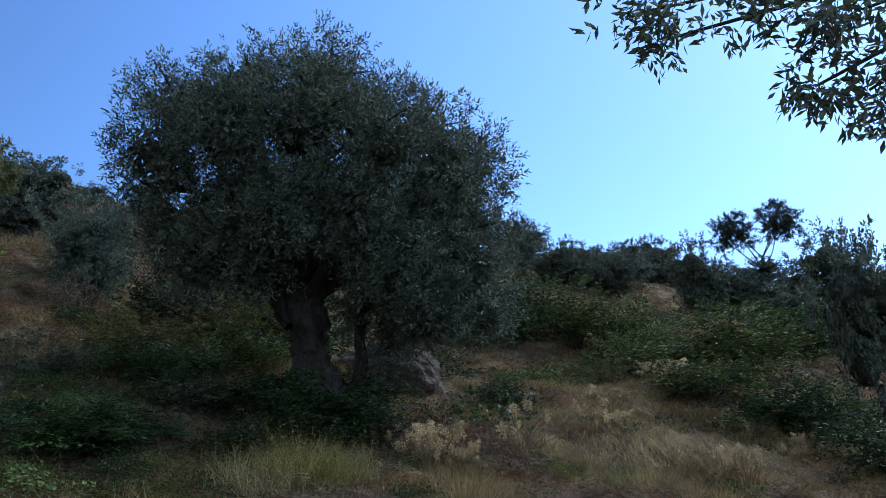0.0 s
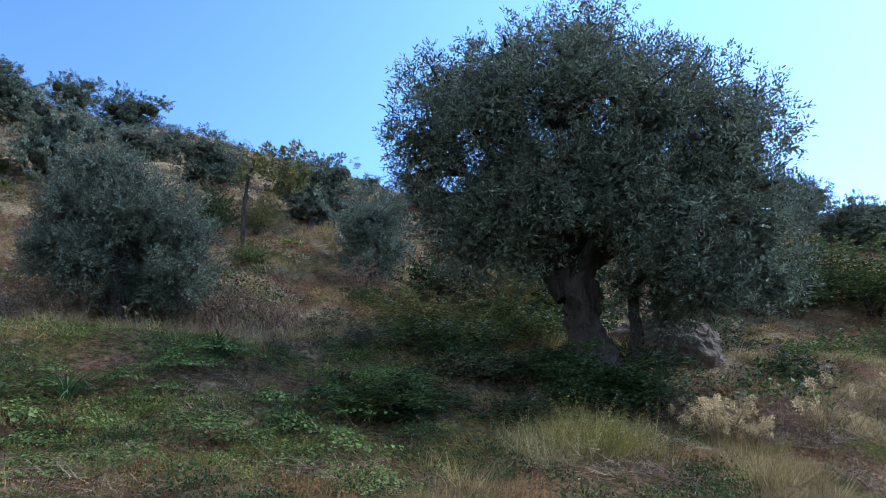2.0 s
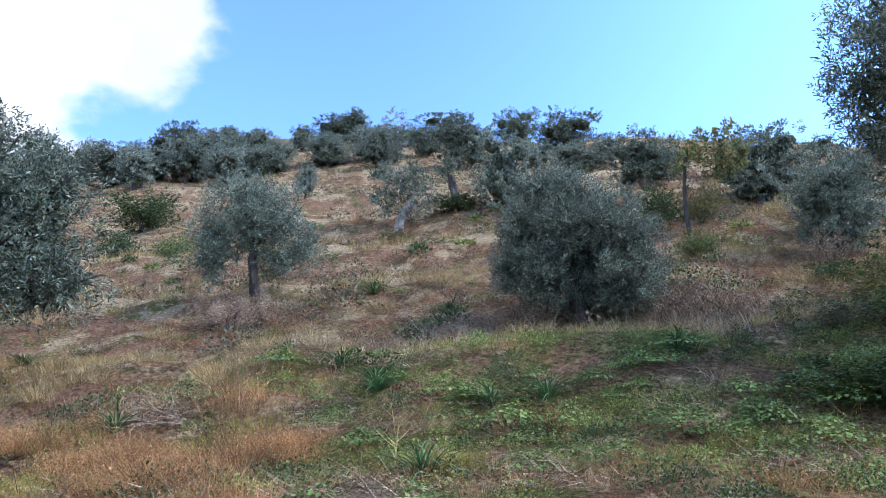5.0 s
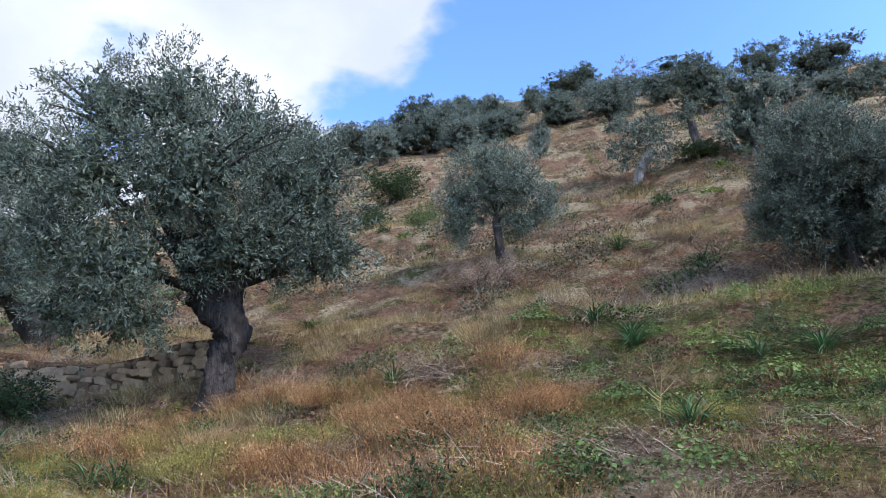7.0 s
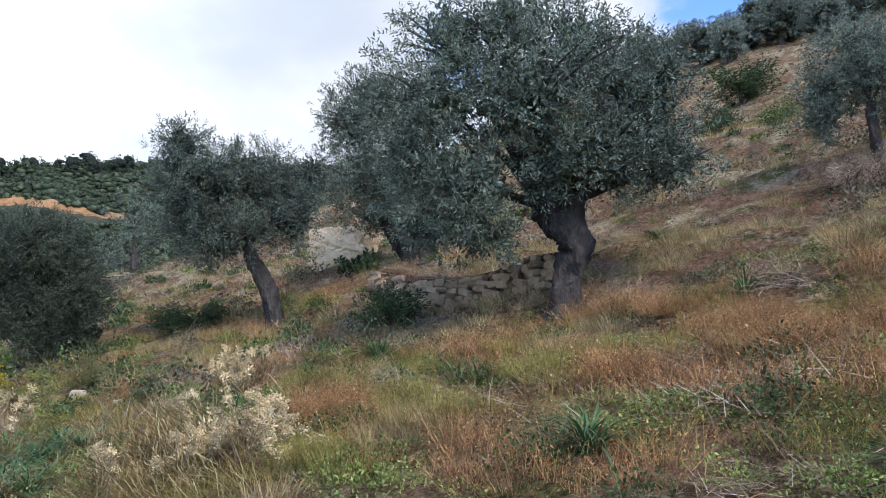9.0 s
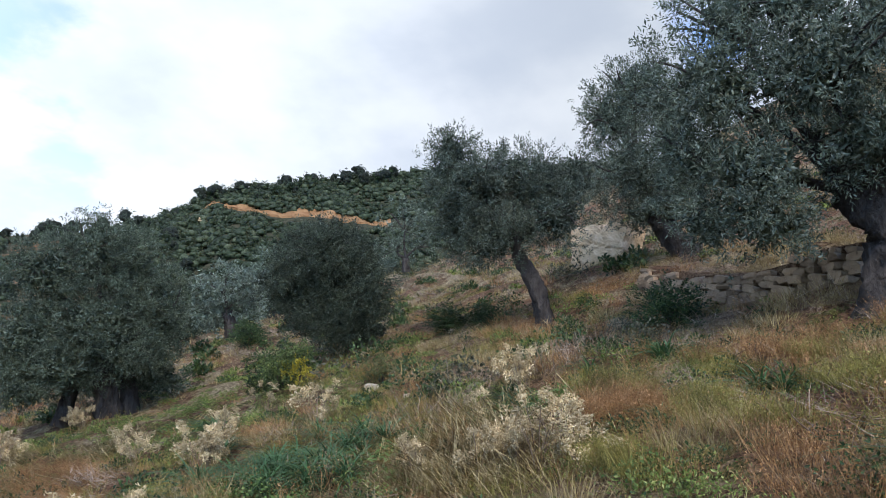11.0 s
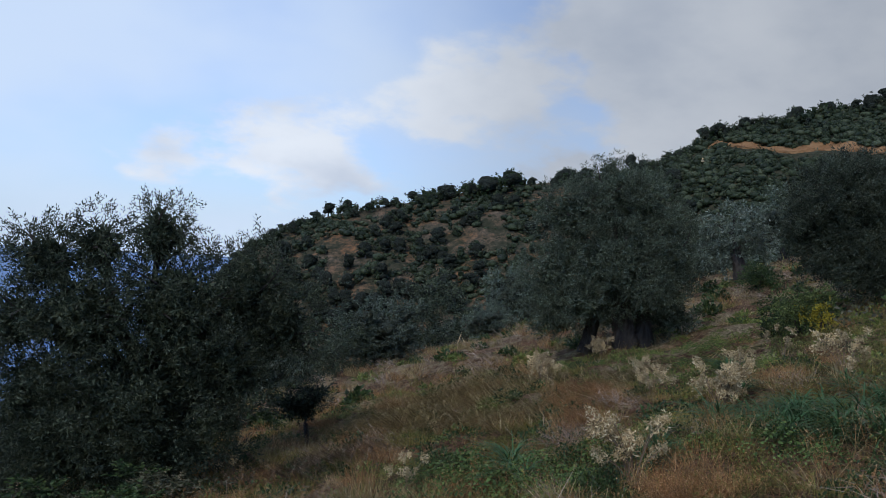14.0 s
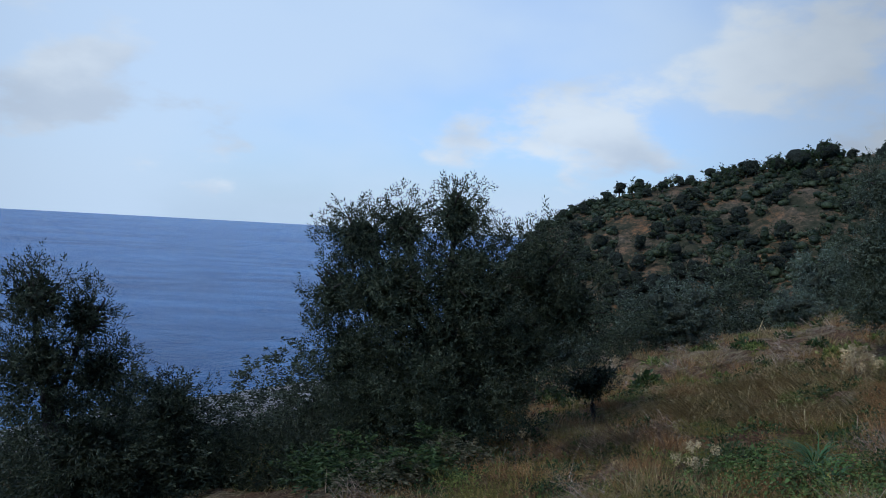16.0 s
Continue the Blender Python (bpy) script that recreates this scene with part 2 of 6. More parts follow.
OLIVE = leaf_material("olive_leaves", (0.044, 0.056, 0.034), (0.122, 0.144, 0.094), (0.205, 0.23, 0.175))
# olive leaves paled by colour to stand in for haze over the slope
HAZED_OLIVE = leaf_material("hazed_olive_leaves", (0.085, 0.101, 0.072), (0.180, 0.206, 0.148), (0.25, 0.275, 0.22))
HILL_DEEP = leaf_material("deep_hillside_leaves", (0.055, 0.070, 0.045), (0.120, 0.146, 0.094), (0.18, 0.20, 0.15))
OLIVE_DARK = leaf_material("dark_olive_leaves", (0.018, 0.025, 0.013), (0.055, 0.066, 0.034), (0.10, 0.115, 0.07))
OLIVE_GREY = leaf_material("grey_olive_leaves", (0.068, 0.084, 0.055), (0.158, 0.184, 0.125), (0.23, 0.255, 0.195))
SHRUB_GREEN = leaf_material("shrub_leaves", (0.018, 0.035, 0.012), (0.055, 0.085, 0.025), (0.09, 0.12, 0.04))
BRIGHT_GREEN = leaf_material("bright_shrub_leaves", (0.042, 0.060, 0.017), (0.115, 0.150, 0.042), (0.20, 0.215, 0.075))
RUSTY = leaf_material("rusty_leaves", (0.05, 0.07, 0.02), (0.13, 0.14, 0.045), (0.26, 0.13, 0.05))
STRAW = leaf_material("dry_grass_blades", (0.15, 0.099, 0.042), (0.42, 0.308, 0.130), (0.58, 0.458, 0.235), 0.8, 0.2)
RUST_GRASS = leaf_material("rust_grass_blades", (0.13, 0.060, 0.024), (0.37, 0.195, 0.074), (0.52, 0.325, 0.15), 0.8, 0.2)
GREEN_GRASS = leaf_material("green_grass_blades", (0.085, 0.082, 0.024), (0.222, 0.215, 0.056), (0.37, 0.32, 0.115), 0.7, 0.25)
STRAP = leaf_material("strap_leaves", (0.026, 0.056, 0.020), (0.066, 0.132, 0.045), (0.135, 0.205, 0.085), 0.5, 0.2)
FLUFF = leaf_material("dry_seed_heads", (0.38, 0.27, 0.13), (0.62, 0.485, 0.265), (0.76, 0.63, 0.38), 0.9, 0.3)
FENNEL_GREEN = leaf_material("yellow_green_stems", (0.11, 0.10, 0.022), (0.27, 0.225, 0.055), (0.40, 0.33, 0.10), 0.8, 0.25)
FENNEL_DRY = leaf_material("fennel_stalks", (0.14, 0.12, 0.04), (0.34, 0.28, 0.12), (0.52, 0.44, 0.25), 0.8, 0.25)
TWIG = leaf_material("dry_twigs", (0.10, 0.068, 0.046), (0.25, 0.178, 0.118), (0.38, 0.30, 0.205), 0.9, 0.0)
DUN_GREEN = leaf_material("dun_scrub_leaves", (0.045, 0.046, 0.022), (0.115, 0.112, 0.058), (0.20, 0.165, 0.10))
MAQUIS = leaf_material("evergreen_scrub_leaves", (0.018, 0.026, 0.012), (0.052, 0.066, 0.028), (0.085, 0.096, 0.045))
OLIVE_MID = leaf_material("deep_olive_leaves", (0.030, 0.039, 0.021), (0.084, 0.101, 0.060), (0.145, 0.165, 0.115))
WEED_GREEN = leaf_material("weed_leaves", (0.06, 0.085, 0.02), (0.185, 0.23, 0.05), (0.34, 0.33, 0.11), 0.6, 0.3)
ROUND_LEAF = leaf_material("round_leaves", (0.045, 0.072, 0.018), (0.115, 0.172, 0.040), (0.19, 0.225, 0.07), 0.6, 0.3)
YELLOW = leaf_material("yellow_blossom", (0.28, 0.22, 0.02), (0.42, 0.33, 0.03), (0.5, 0.42, 0.08), 0.8, 0.3)
BARK = bark_material("olive_bark", (0.020, 0.017, 0.014), (0.112, 0.094, 0.078))


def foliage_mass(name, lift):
    """Leaves too close to tell apart: dark flecks, light ones painted as lit leaves, and deep relief."""
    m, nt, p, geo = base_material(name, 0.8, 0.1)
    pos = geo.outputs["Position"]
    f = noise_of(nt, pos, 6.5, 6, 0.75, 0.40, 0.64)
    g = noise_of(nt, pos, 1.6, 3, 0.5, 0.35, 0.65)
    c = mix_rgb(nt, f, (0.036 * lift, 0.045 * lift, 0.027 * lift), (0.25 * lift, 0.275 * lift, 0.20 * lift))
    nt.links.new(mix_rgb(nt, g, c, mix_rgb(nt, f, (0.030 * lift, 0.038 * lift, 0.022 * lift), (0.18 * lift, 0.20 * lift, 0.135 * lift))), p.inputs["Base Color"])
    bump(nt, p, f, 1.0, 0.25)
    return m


# light flecks raised by colour, since solid lumps let no light through
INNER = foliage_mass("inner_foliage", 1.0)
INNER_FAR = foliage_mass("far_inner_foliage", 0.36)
PALE_BARK = bark_material("bleached_bark", (0.15, 0.13, 0.11), (0.36, 0.325, 0.28))
STONE = stone_material("dry_wall_stone", (0.12, 0.078, 0.045), (0.29, 0.20, 0.118), (0.43, 0.315, 0.195))
CREAM_ROCK = stone_material("cream_limestone", (0.46, 0.29, 0.14), (0.72, 0.49, 0.26), (0.80, 0.58, 0.34))
WHITE_ROCK = stone_material("pale_limestone", (0.32, 0.235, 0.14), (0.60, 0.475, 0.31), (0.70, 0.575, 0.41))
GREY_ROCK = stone_material("grey_boulder", (0.055, 0.040, 0.027), (0.125, 0.092, 0.062), (0.18, 0.138, 0.098))


def ground_material():
    m, nt, p, geo = base_material("meadow_soil", 0.95, 0.05)
    pos = geo.outputs["Position"]
    big = noise_of(nt, pos, 0.30, 5, 0.6, 0.40, 0.60)
    mid = noise_of(nt, pos, 1.6, 6, 0.65, 0.38, 0.62)
    fine = noise_of(nt, pos, 17.0, 8, 0.8, 0.43, 0.61)
    speck = noise_of(nt, pos, 5.0, 6, 0.7, 0.42, 0.60)
    soil = mix_rgb(nt, fine, (0.050, 0.027, 0.016), (0.22, 0.120, 0.070))
    straw = mix_rgb(nt, fine, (0.11, 0.071, 0.036), (0.42, 0.295, 0.165))
    green = mix_rgb(nt, fine, (0.042, 0.040, 0.014), (0.18, 0.165, 0.055))
    def growth(name, at, hard):
        a = nt.nodes.new("ShaderNodeAttribute")
        a.attribute_name = name
        mr = nt.nodes.new("ShaderNodeMath")
        mr.operation = "ADD"
        nt.links.new(a.outputs["Fac"], mr.inputs[0])
        nt.links.new(speck if hard else mid, mr.inputs[1])
        r = nt.nodes.new("ShaderNodeMapRange")
        r.inputs["From Min"].default_value, r.inputs["From Max"].default_value = at, at + 0.45
        nt.links.new(mr.outputs[0], r.inputs[0])
        return r.outputs[0]

    rust = mix_rgb(nt, fine, (0.10, 0.05, 0.028), (0.30, 0.165, 0.098))
    c = mix_rgb(nt, mid, soil, straw)
    c = mix_rgb(nt, big, c, mix_rgb(nt, speck, soil, straw))
    c = mix_rgb(nt, growth("rust_cover", 0.72, False), c, rust)
    c = mix_rgb(nt, growth("straw_cover", 1.15, False), c, mix_rgb(nt, fine, (0.15, 0.11, 0.06), (0.50, 0.39, 0.23)))
    c = mix_rgb(nt, growth("green_cover", 1.05, True), c, green)
    # the scrub hill across the gully: dark scrub earth with bare ochre and stony patches
    sep_x = nt.nodes.new("ShaderNodeSeparateXYZ")
    nt.links.new(pos, sep_x.inputs[0])
    ln = nt.nodes.new("ShaderNodeVectorMath")
    ln.operation = "LENGTH"
    nt.links.new(pos, ln.inputs[0])
    dist = nt.nodes.new("ShaderNodeMapRange")
    dist.inputs["From Min"].default_value, dist.inputs["From Max"].default_value = 80, 110
    nt.links.new(ln.outputs["Value"], dist.inputs[0])
    patch = noise_of(nt, pos, 0.15, 9, 0.78, 0.46, 0.58)
    scrub = mix_rgb(nt, noise_of(nt, pos, 0.6, 8, 0.75, 0.38, 0.62), (0.030, 0.034, 0.018), (0.075, 0.065, 0.038))
    # bare tones are lowered so the colour carries a cloud's shadow on the hill
    bare = mix_rgb(nt, noise_of(nt, pos, 0.9, 7, 0.75, 0.42, 0.60), (0.075, 0.060, 0.038), mix_rgb(nt, noise_of(nt, pos, 0.07, 4, 0.6, 0.42, 0.58), (0.20, 0.142, 0.09), (0.27, 0.13, 0.054)))
    thick = nt.nodes.new("ShaderNodeAttribute")
    thick.attribute_name = "scrub_cover"
    open_part = nt.nodes.new("ShaderNodeMath")
    open_part.operation, open_part.use_clamp = "SUBTRACT", True
    nt.links.new(patch, open_part.inputs[0])
    nt.links.new(thick.outputs["Fac"], open_part.inputs[1])
    c = mix_rgb(nt, dist.outputs[0], c, mix_rgb(nt, open_part.outputs[0], scrub, bare))
    shore = nt.nodes.new("ShaderNodeMapRange")
    shore.inputs["From Min"].default_value, shore.inputs["From Max"].default_value = SEA + 5.0, SEA + 2.5
    nt.links.new(sep_x.outputs[2], shore.inputs[0])
    c = mix_rgb(nt, shore.outputs[0], c, mix_rgb(nt, fine, (0.20, 0.19, 0.18), (0.34, 0.32, 0.30)))
    nt.links.new(c, p.inputs["Base Color"])
    bump(nt, p, noise_of(nt, pos, 4.0, 10, 0.8), 1.0, 0.2)
    return m


def sea_material():
    m, nt, p, geo = base_material("sea_water", 0.3, 0.25)
    pos = geo.outputs["Position"]
    f = noise_of(nt, pos, 0.0022, 6, 0.7, 0.40, 0.60, (0.7, 2.0, 1))
    f2 = noise_of(nt, pos, 0.02, 8, 0.75, 0.42, 0.66, (0.6, 1.6, 1))
    c = mix_rgb(nt, f, (0.012, 0.085, 0.235), (0.032, 0.155, 0.37))
    nt.links.new(mix_rgb(nt, f2, c, (0.075, 0.23, 0.47)), p.inputs["Base Color"])
    w = noise_of(nt, pos, 0.22, 8, 0.7, 0.2, 0.8, (1, 1.8, 1))
    bump(nt, p, w, 0.9, 2.2)
    p.inputs["IOR"].default_value = 1.33
    return m


GROUND, WATER = ground_material(), sea_material()


# ---- builders ----
def mesh_of(name, verts, faces, material, smooth=False):
    """A mesh from an array of places and one array of faces, all with as many corners, or a list of such arrays."""
    me = bpy.data.meshes.new(name)
    verts = np.asarray(verts, np.float32).reshape(-1, 3)
    groups = faces if isinstance(faces, list) else [faces]
    loops = np.concatenate([np.asarray(g, np.int32).ravel() for g in groups])
    sizes = np.concatenate([np.full(len(g), np.asarray(g).shape[1], np.int32) for g in groups])
    me.vertices.add(len(verts))
    me.vertices.foreach_set("co", verts.ravel())
    me.loops.add(len(loops))
    me.loops.foreach_set("vertex_index", loops)
    me.polygons.add(len(sizes))
    me.polygons.foreach_set("loop_start", np.concatenate([[0], np.cumsum(sizes)[:-1]]).astype(np.int32))
    me.polygons.foreach_set("use_smooth", np.full(len(sizes), smooth))
    me.update(calc_edges=True)
    me.validate()
    me.materials.append(material)
    return me


def part(name, me, parent, label=""):
    ob = new(name, me)
    ob.parent = parent
    return tagged(ob, label)


def thing_at(name, az, r, label, category, group="", sink=0.0, turn=None):
    x, y, z = spot(az, r)
    ob = new(name)
    ob.empty_display_size = 0.2
    ob.matrix_world = pose(x, y, z - sink, 0, 0, az if turn is None else turn)
    return tagged(ob, label, category, group)


def tube(points, sides=8, rough=0.0, seed=0):
    """Places and faces of a tapered, gnarled tube through (x, y, z, radius)."""
    g = np.random.RandomState(seed)
    pts = np.asarray(points, float)
    n = max(2, (len(pts) - 1) * 5 + 1)
    s, k = np.linspace(0, len(pts) - 1, n), np.arange(len(pts))
    line = np.stack([np.interp(s, k, pts[:, c]) for c in range(4)], -1)
    for _ in range(3):
        line[1:-1] = 0.5 * line[1:-1] + 0.25 * (line[:-2] + line[2:])
    tang = np.gradient(line[:, :3], axis=0)
    tang /= np.linalg.norm(tang, axis=1, keepdims=True) + 1e-9
    e1 = np.cross(tang, (0.3, 1.0, 0.1))
    e1 /= np.linalg.norm(e1, axis=1, keepdims=True) + 1e-9
    e2 = np.cross(tang, e1)
    a = np.arange(sides) * 2 * np.pi / sides
    lobe = 1 + rough * (np.sin(3 * a[None] + 2.2 * s[:, None] + g.uniform(0, 6)) * 0.6 + g.uniform(-0.6, 0.6, (n, sides)))
    ring = line[:, None, :3] + (line[:, 3, None] * lobe)[..., None] * (np.cos(a)[None, :, None] * e1[:, None] + np.sin(a)[None, :, None] * e2[:, None])
    v = ring.reshape(-1, 3)
    i, j = np.meshgrid(np.arange(n - 1), np.arange(sides), indexing="ij")
    j2 = (j + 1) % sides
    f = np.stack([i * sides + j, i * sides + j2, (i + 1) * sides + j2, (i + 1) * sides + j], -1).reshape(-1, 4)
    return v, f


def joined(pieces):
    vs, fs, at = [], [], 0
    for v, f in pieces:
        vs.append(v)
        fs.append(f + at)
        at += len(v)
    return np.concatenate(vs), np.concatenate(fs)


def frames_from(ways, g):
    """Turns that carry +z onto each way, with a random roll."""
    w = ways / (np.linalg.norm(ways, axis=1, keepdims=True) + 1e-9)
    h = g.normal(size=w.shape)
    a = np.cross(w, h)
    a /= np.linalg.norm(a, axis=1, keepdims=True) + 1e-9
    return np.stack([a, np.cross(w, a), w], -1)


def stamped(template, places, turns, scales):
    """Many copies of a (verts, faces) template as one array each."""
    v, f = template
    out = np.einsum("nij,vj->nvi", turns, v) * scales[:, None, None] + places[:, None]
    faces = f[None] + (np.arange(len(places)) * len(v))[:, None, None]
    return out.reshape(-1, 3), faces.reshape(-1, f.shape[1])


def leaf_sprig(g, length, leaves, leaf, width, spread=0.9):
    """A twig along +z with leaves to both sides, each a folded lozenge."""
    vs, fs = [], []
    for k in range(leaves):
        t = (k // 2 + 0.6) / (leaves / 2)
        base = np.array([g.uniform(-.02, .02), g.uniform(-.02, .02), t * length])
        turn = k * math.pi + k // 2 * 1.3 + g.uniform(-0.5, 0.5)
        lean = spread * (1.15 - 0.7 * t) + g.uniform(-0.25, 0.25)
        way = np.array([math.cos(turn) * math.sin(lean), math.sin(turn) * math.sin(lean), math.cos(lean)])
        side = np.cross(way, g.normal(size=3))
        side /= np.linalg.norm(side)
        up = np.cross(side, way)
        l, w = leaf * g.uniform(0.75, 1.2), width * g.uniform(0.8, 1.2)
        vs += [base, base + way * l * 0.5 + side * w * 0.5 + up * w * 0.2, base + way * l, base + way * l * 0.5 - side * w * 0.5 + up * w * 0.2]
        fs.append([4 * k, 4 * k + 1, 4 * k + 2, 4 * k + 3])
    return np.array(vs), np.array(fs)


LG = np.random.RandomState(11)
SPRIG_NEAR = [leaf_sprig(LG, 0.14, 9, 0.068, 0.020, 1.0) for _ in range(6)]
SPRIG_HEART = leaf_sprig(LG, 0.14, 7, 0.098, 0.042, 1.3)
SPRIG_MID = [leaf_sprig(LG, 0.22, 8, 0.15, 0.062, 1.2) for _ in range(4)]
SPRIG_FAR = [leaf_sprig(LG, 0.22, 5, 0.26, 0.16, 1.4) for _ in range(4)]
SPRIG_BROAD = [leaf_sprig(LG, 0.22, 10, 0.075, 0.042, 1.1) for _ in range(4)]


def leafy(blobs, sprigs, per_clump, templates, g, spread=0.17, inner=0.0, size=1.0, heart=None, shoots=0.03):
    """Leaves gathered in clumps on and under the skin of overlapping lumps (x, y, z, rx, ry, rz)."""
    b = np.asarray(blobs, float)
    weight = (b[:, 3] * b[:, 4] + b[:, 3] * b[:, 5] + b[:, 4] * b[:, 5])
    clumps = max(4, int(sprigs / per_clump * 1.6))
    pick = g.choice(len(b), clumps, p=weight / weight.sum())
    way = g.normal(size=(clumps, 3))
    way /= np.linalg.norm(way, axis=1, keepdims=True)
    depth = 0.97 - 0.40 * g.rand(clumps) ** 1.6 + 0.08 * np.sin(way @ (5.1, 3.7, 4.3) * 2 + pick)
    shoot = g.rand(clumps) < shoots
    depth = np.where(shoot, g.uniform(1.04, 1.14, clumps), depth)
    centre = b[pick, :3] + way * b[pick, 3:6] * depth[:, None]
    inside = np.zeros(clumps)
    for row in b:
        q = np.linalg.norm((centre - row[:3]) / row[3:6], axis=1)
        inside = np.maximum(inside, 1 - q)
    keep = (inside < 0.45) | (g.rand(clumps) < 0.25)
    centre, way = centre[keep], way[keep]
    per = max(1, int(round(sprigs / len(centre))))
    n = len(centre) * per
    c, w = np.repeat(centre, per, 0), np.repeat(way, per, 0)
    places = c + g.normal(size=(n, 3)) * spread
    ways = w * 0.7 + g.normal(size=(n, 3)) * 0.55 + (0, 0, 0.35)
    places[:, 2] = np.maximum(places[:, 2], 0.03)
    out, kinds = [], g.randint(0, len(templates), n)
    for k, tpl in enumerate(templates):
        s = kinds == k
        if s.any():
            out.append(stamped(tpl, places[s], frames_from(ways[s], g), size * g.uniform(0.75, 1.25, s.sum())))
    if inner:
        # the shaded heart of the crown: fewer, larger leaves
        m = int(sprigs * inner)
        pk = g.choice(len(b), m, p=weight / weight.sum())
        wy = g.normal(size=(m, 3))
        wy *= (g.rand(m) ** 0.5 * 0.54 / np.linalg.norm(wy, axis=1))[:, None]
        pl = b[pk, :3] + wy * b[pk, 3:6]
        pl[:, 2] = np.maximum(pl[:, 2], 0.05)
        out.append(stamped(SPRIG_HEART, pl, frames_from(g.normal(size=(m, 3)), g), (size if heart is None else heart * size) * g.uniform(0.9, 1.4, m)))
    return joined(out)


def split_tris(v, f):
    """Quads that end in a doubled corner become triangles."""
    tri = f[:, 2] == f[:, 3]
    return v, [p for p in (f[~tri], f[tri][:, :3]) if len(p)]


def core_of(blobs, shrink, seed, rough=0.16, fine=2):
    """The dark inside of a crown: twigs and shaded leaves too dense to see through, as uneven lumps."""
    g = np.random.RandomState(seed)
    bm = bmesh.new()
    bmesh.ops.create_icosphere(bm, subdivisions=fine, radius=1.0)
    unit = np.array([v.co[:] for v in bm.verts])
    tris = np.array([[v.index for v in f.verts] for f in bm.faces])
    bm.free()
    pieces = []
    for b in blobs:
        k = 1 + rough * (np.sin(unit @ g.normal(size=3) * 4 + g.uniform(0, 6)) + g.uniform(-1, 1, len(unit)))
        v = np.array(b[:3]) + unit * np.array(b[3:6]) * shrink * k[:, None]
        v[:, 2] = np.maximum(v[:, 2], 0.02)
        pieces.append((v, tris))
    return joined(pieces)


TREE_SEED = [100]


def wooded(tree, trunk, blobs, g, bark, limbs=True, stems=()):
    """Trunk, the limbs that carry each lump of the crown, and further stems, as parts of a tree."""
    v, f = tube(trunk, 16, 0.36, TREE_SEED[0])
    part("trunk", mesh_of("trunk", v, f, bark, True), tree)
    for stem in stems:
        v, f = tube(stem, 10, 0.18, TREE_SEED[0] + 1)
        part("stem", mesh_of("stem", v, f, bark, True), tree)
    if not limbs:
        return
    end, low = np.array(trunk[-1]), np.array(trunk[-2])
    for b in blobs:
        start = end if g.rand() < 0.65 else 0.5 * (end + low)
        goal = np.array(b[:3])
        if goal[2] < end[2] + 0.35:
            continue
        mid = 0.5 * (start[:3] + goal) + g.normal(size=3) * 0.12
        rad = max(0.018, start[3] * (0.45 if b[2] > start[2] + 0.4 else 0.2))
        pieces = [tube([(*start[:3], rad), (*mid, rad * 0.7), (*goal, rad * 0.4)], 6, 0.1, 5)]
        for _ in range(7):
            w = g.normal(size=3) * (1, 1, 0.7) + (0, 0, 0.35)
            tip = goal + w / np.linalg.norm(w) * np.array(b[3:6]) * 0.95
            knee = 0.5 * (goal + tip) + g.normal(size=3) * 0.08
            pieces.append(tube([(*(0.6 * goal + 0.4 * mid), rad * 0.4), (*knee, rad * 0.25), (*tip, 0.006)], 4, 0.0, 6))
        v, f = joined(pieces)
        part("limb", mesh_of("limb", v, f, bark, True), tree)


def olive(az, r, trunk, lumps, sprigs, label, kind_of="olive", stems=(), group="olive trees of the grove", dense=1.0, bark=None, size=1.0):
    """An olive tree: trunk points (right, away, up, radius) and crown lumps (right, away, up, half width, half height)."""
    TREE_SEED[0] += 7
    g = np.random.RandomState(TREE_SEED[0])
    tree = thing_at("olive_tree" if kind_of != "rusty" else "slim_tree", az, r, label, "tree", group)
    trunk = [tuple(size * q for q in row) for row in trunk]
    lumps = [tuple(size * q for q in row) for row in lumps]
    blobs = [(x, d, z, w, 0.9 * 0.5 * (w + h) + 0.15, h) for x, d, z, w, h in lumps]
    wooded(tree, trunk, blobs, g, bark or BARK, True, stems)
    near = r < 18
    v, f = leafy(blobs, int(sprigs * ((5.8 if r < 10.5 else 7.4) if near else 2.2) * dense), 14 if near else 8, SPRIG_NEAR if near else SPRIG_MID, g, 0.085, 0.5, 0.82 if r < 10.5 else 0.82 if near else 0.8)
    leaf = {"olive": OLIVE, "dark": OLIVE_DARK, "grey": OLIVE_GREY, "mid": OLIVE_MID, "rusty": RUSTY}[kind_of]
    part("crown", mesh_of("crown", v, f, leaf), tree)
    return tree


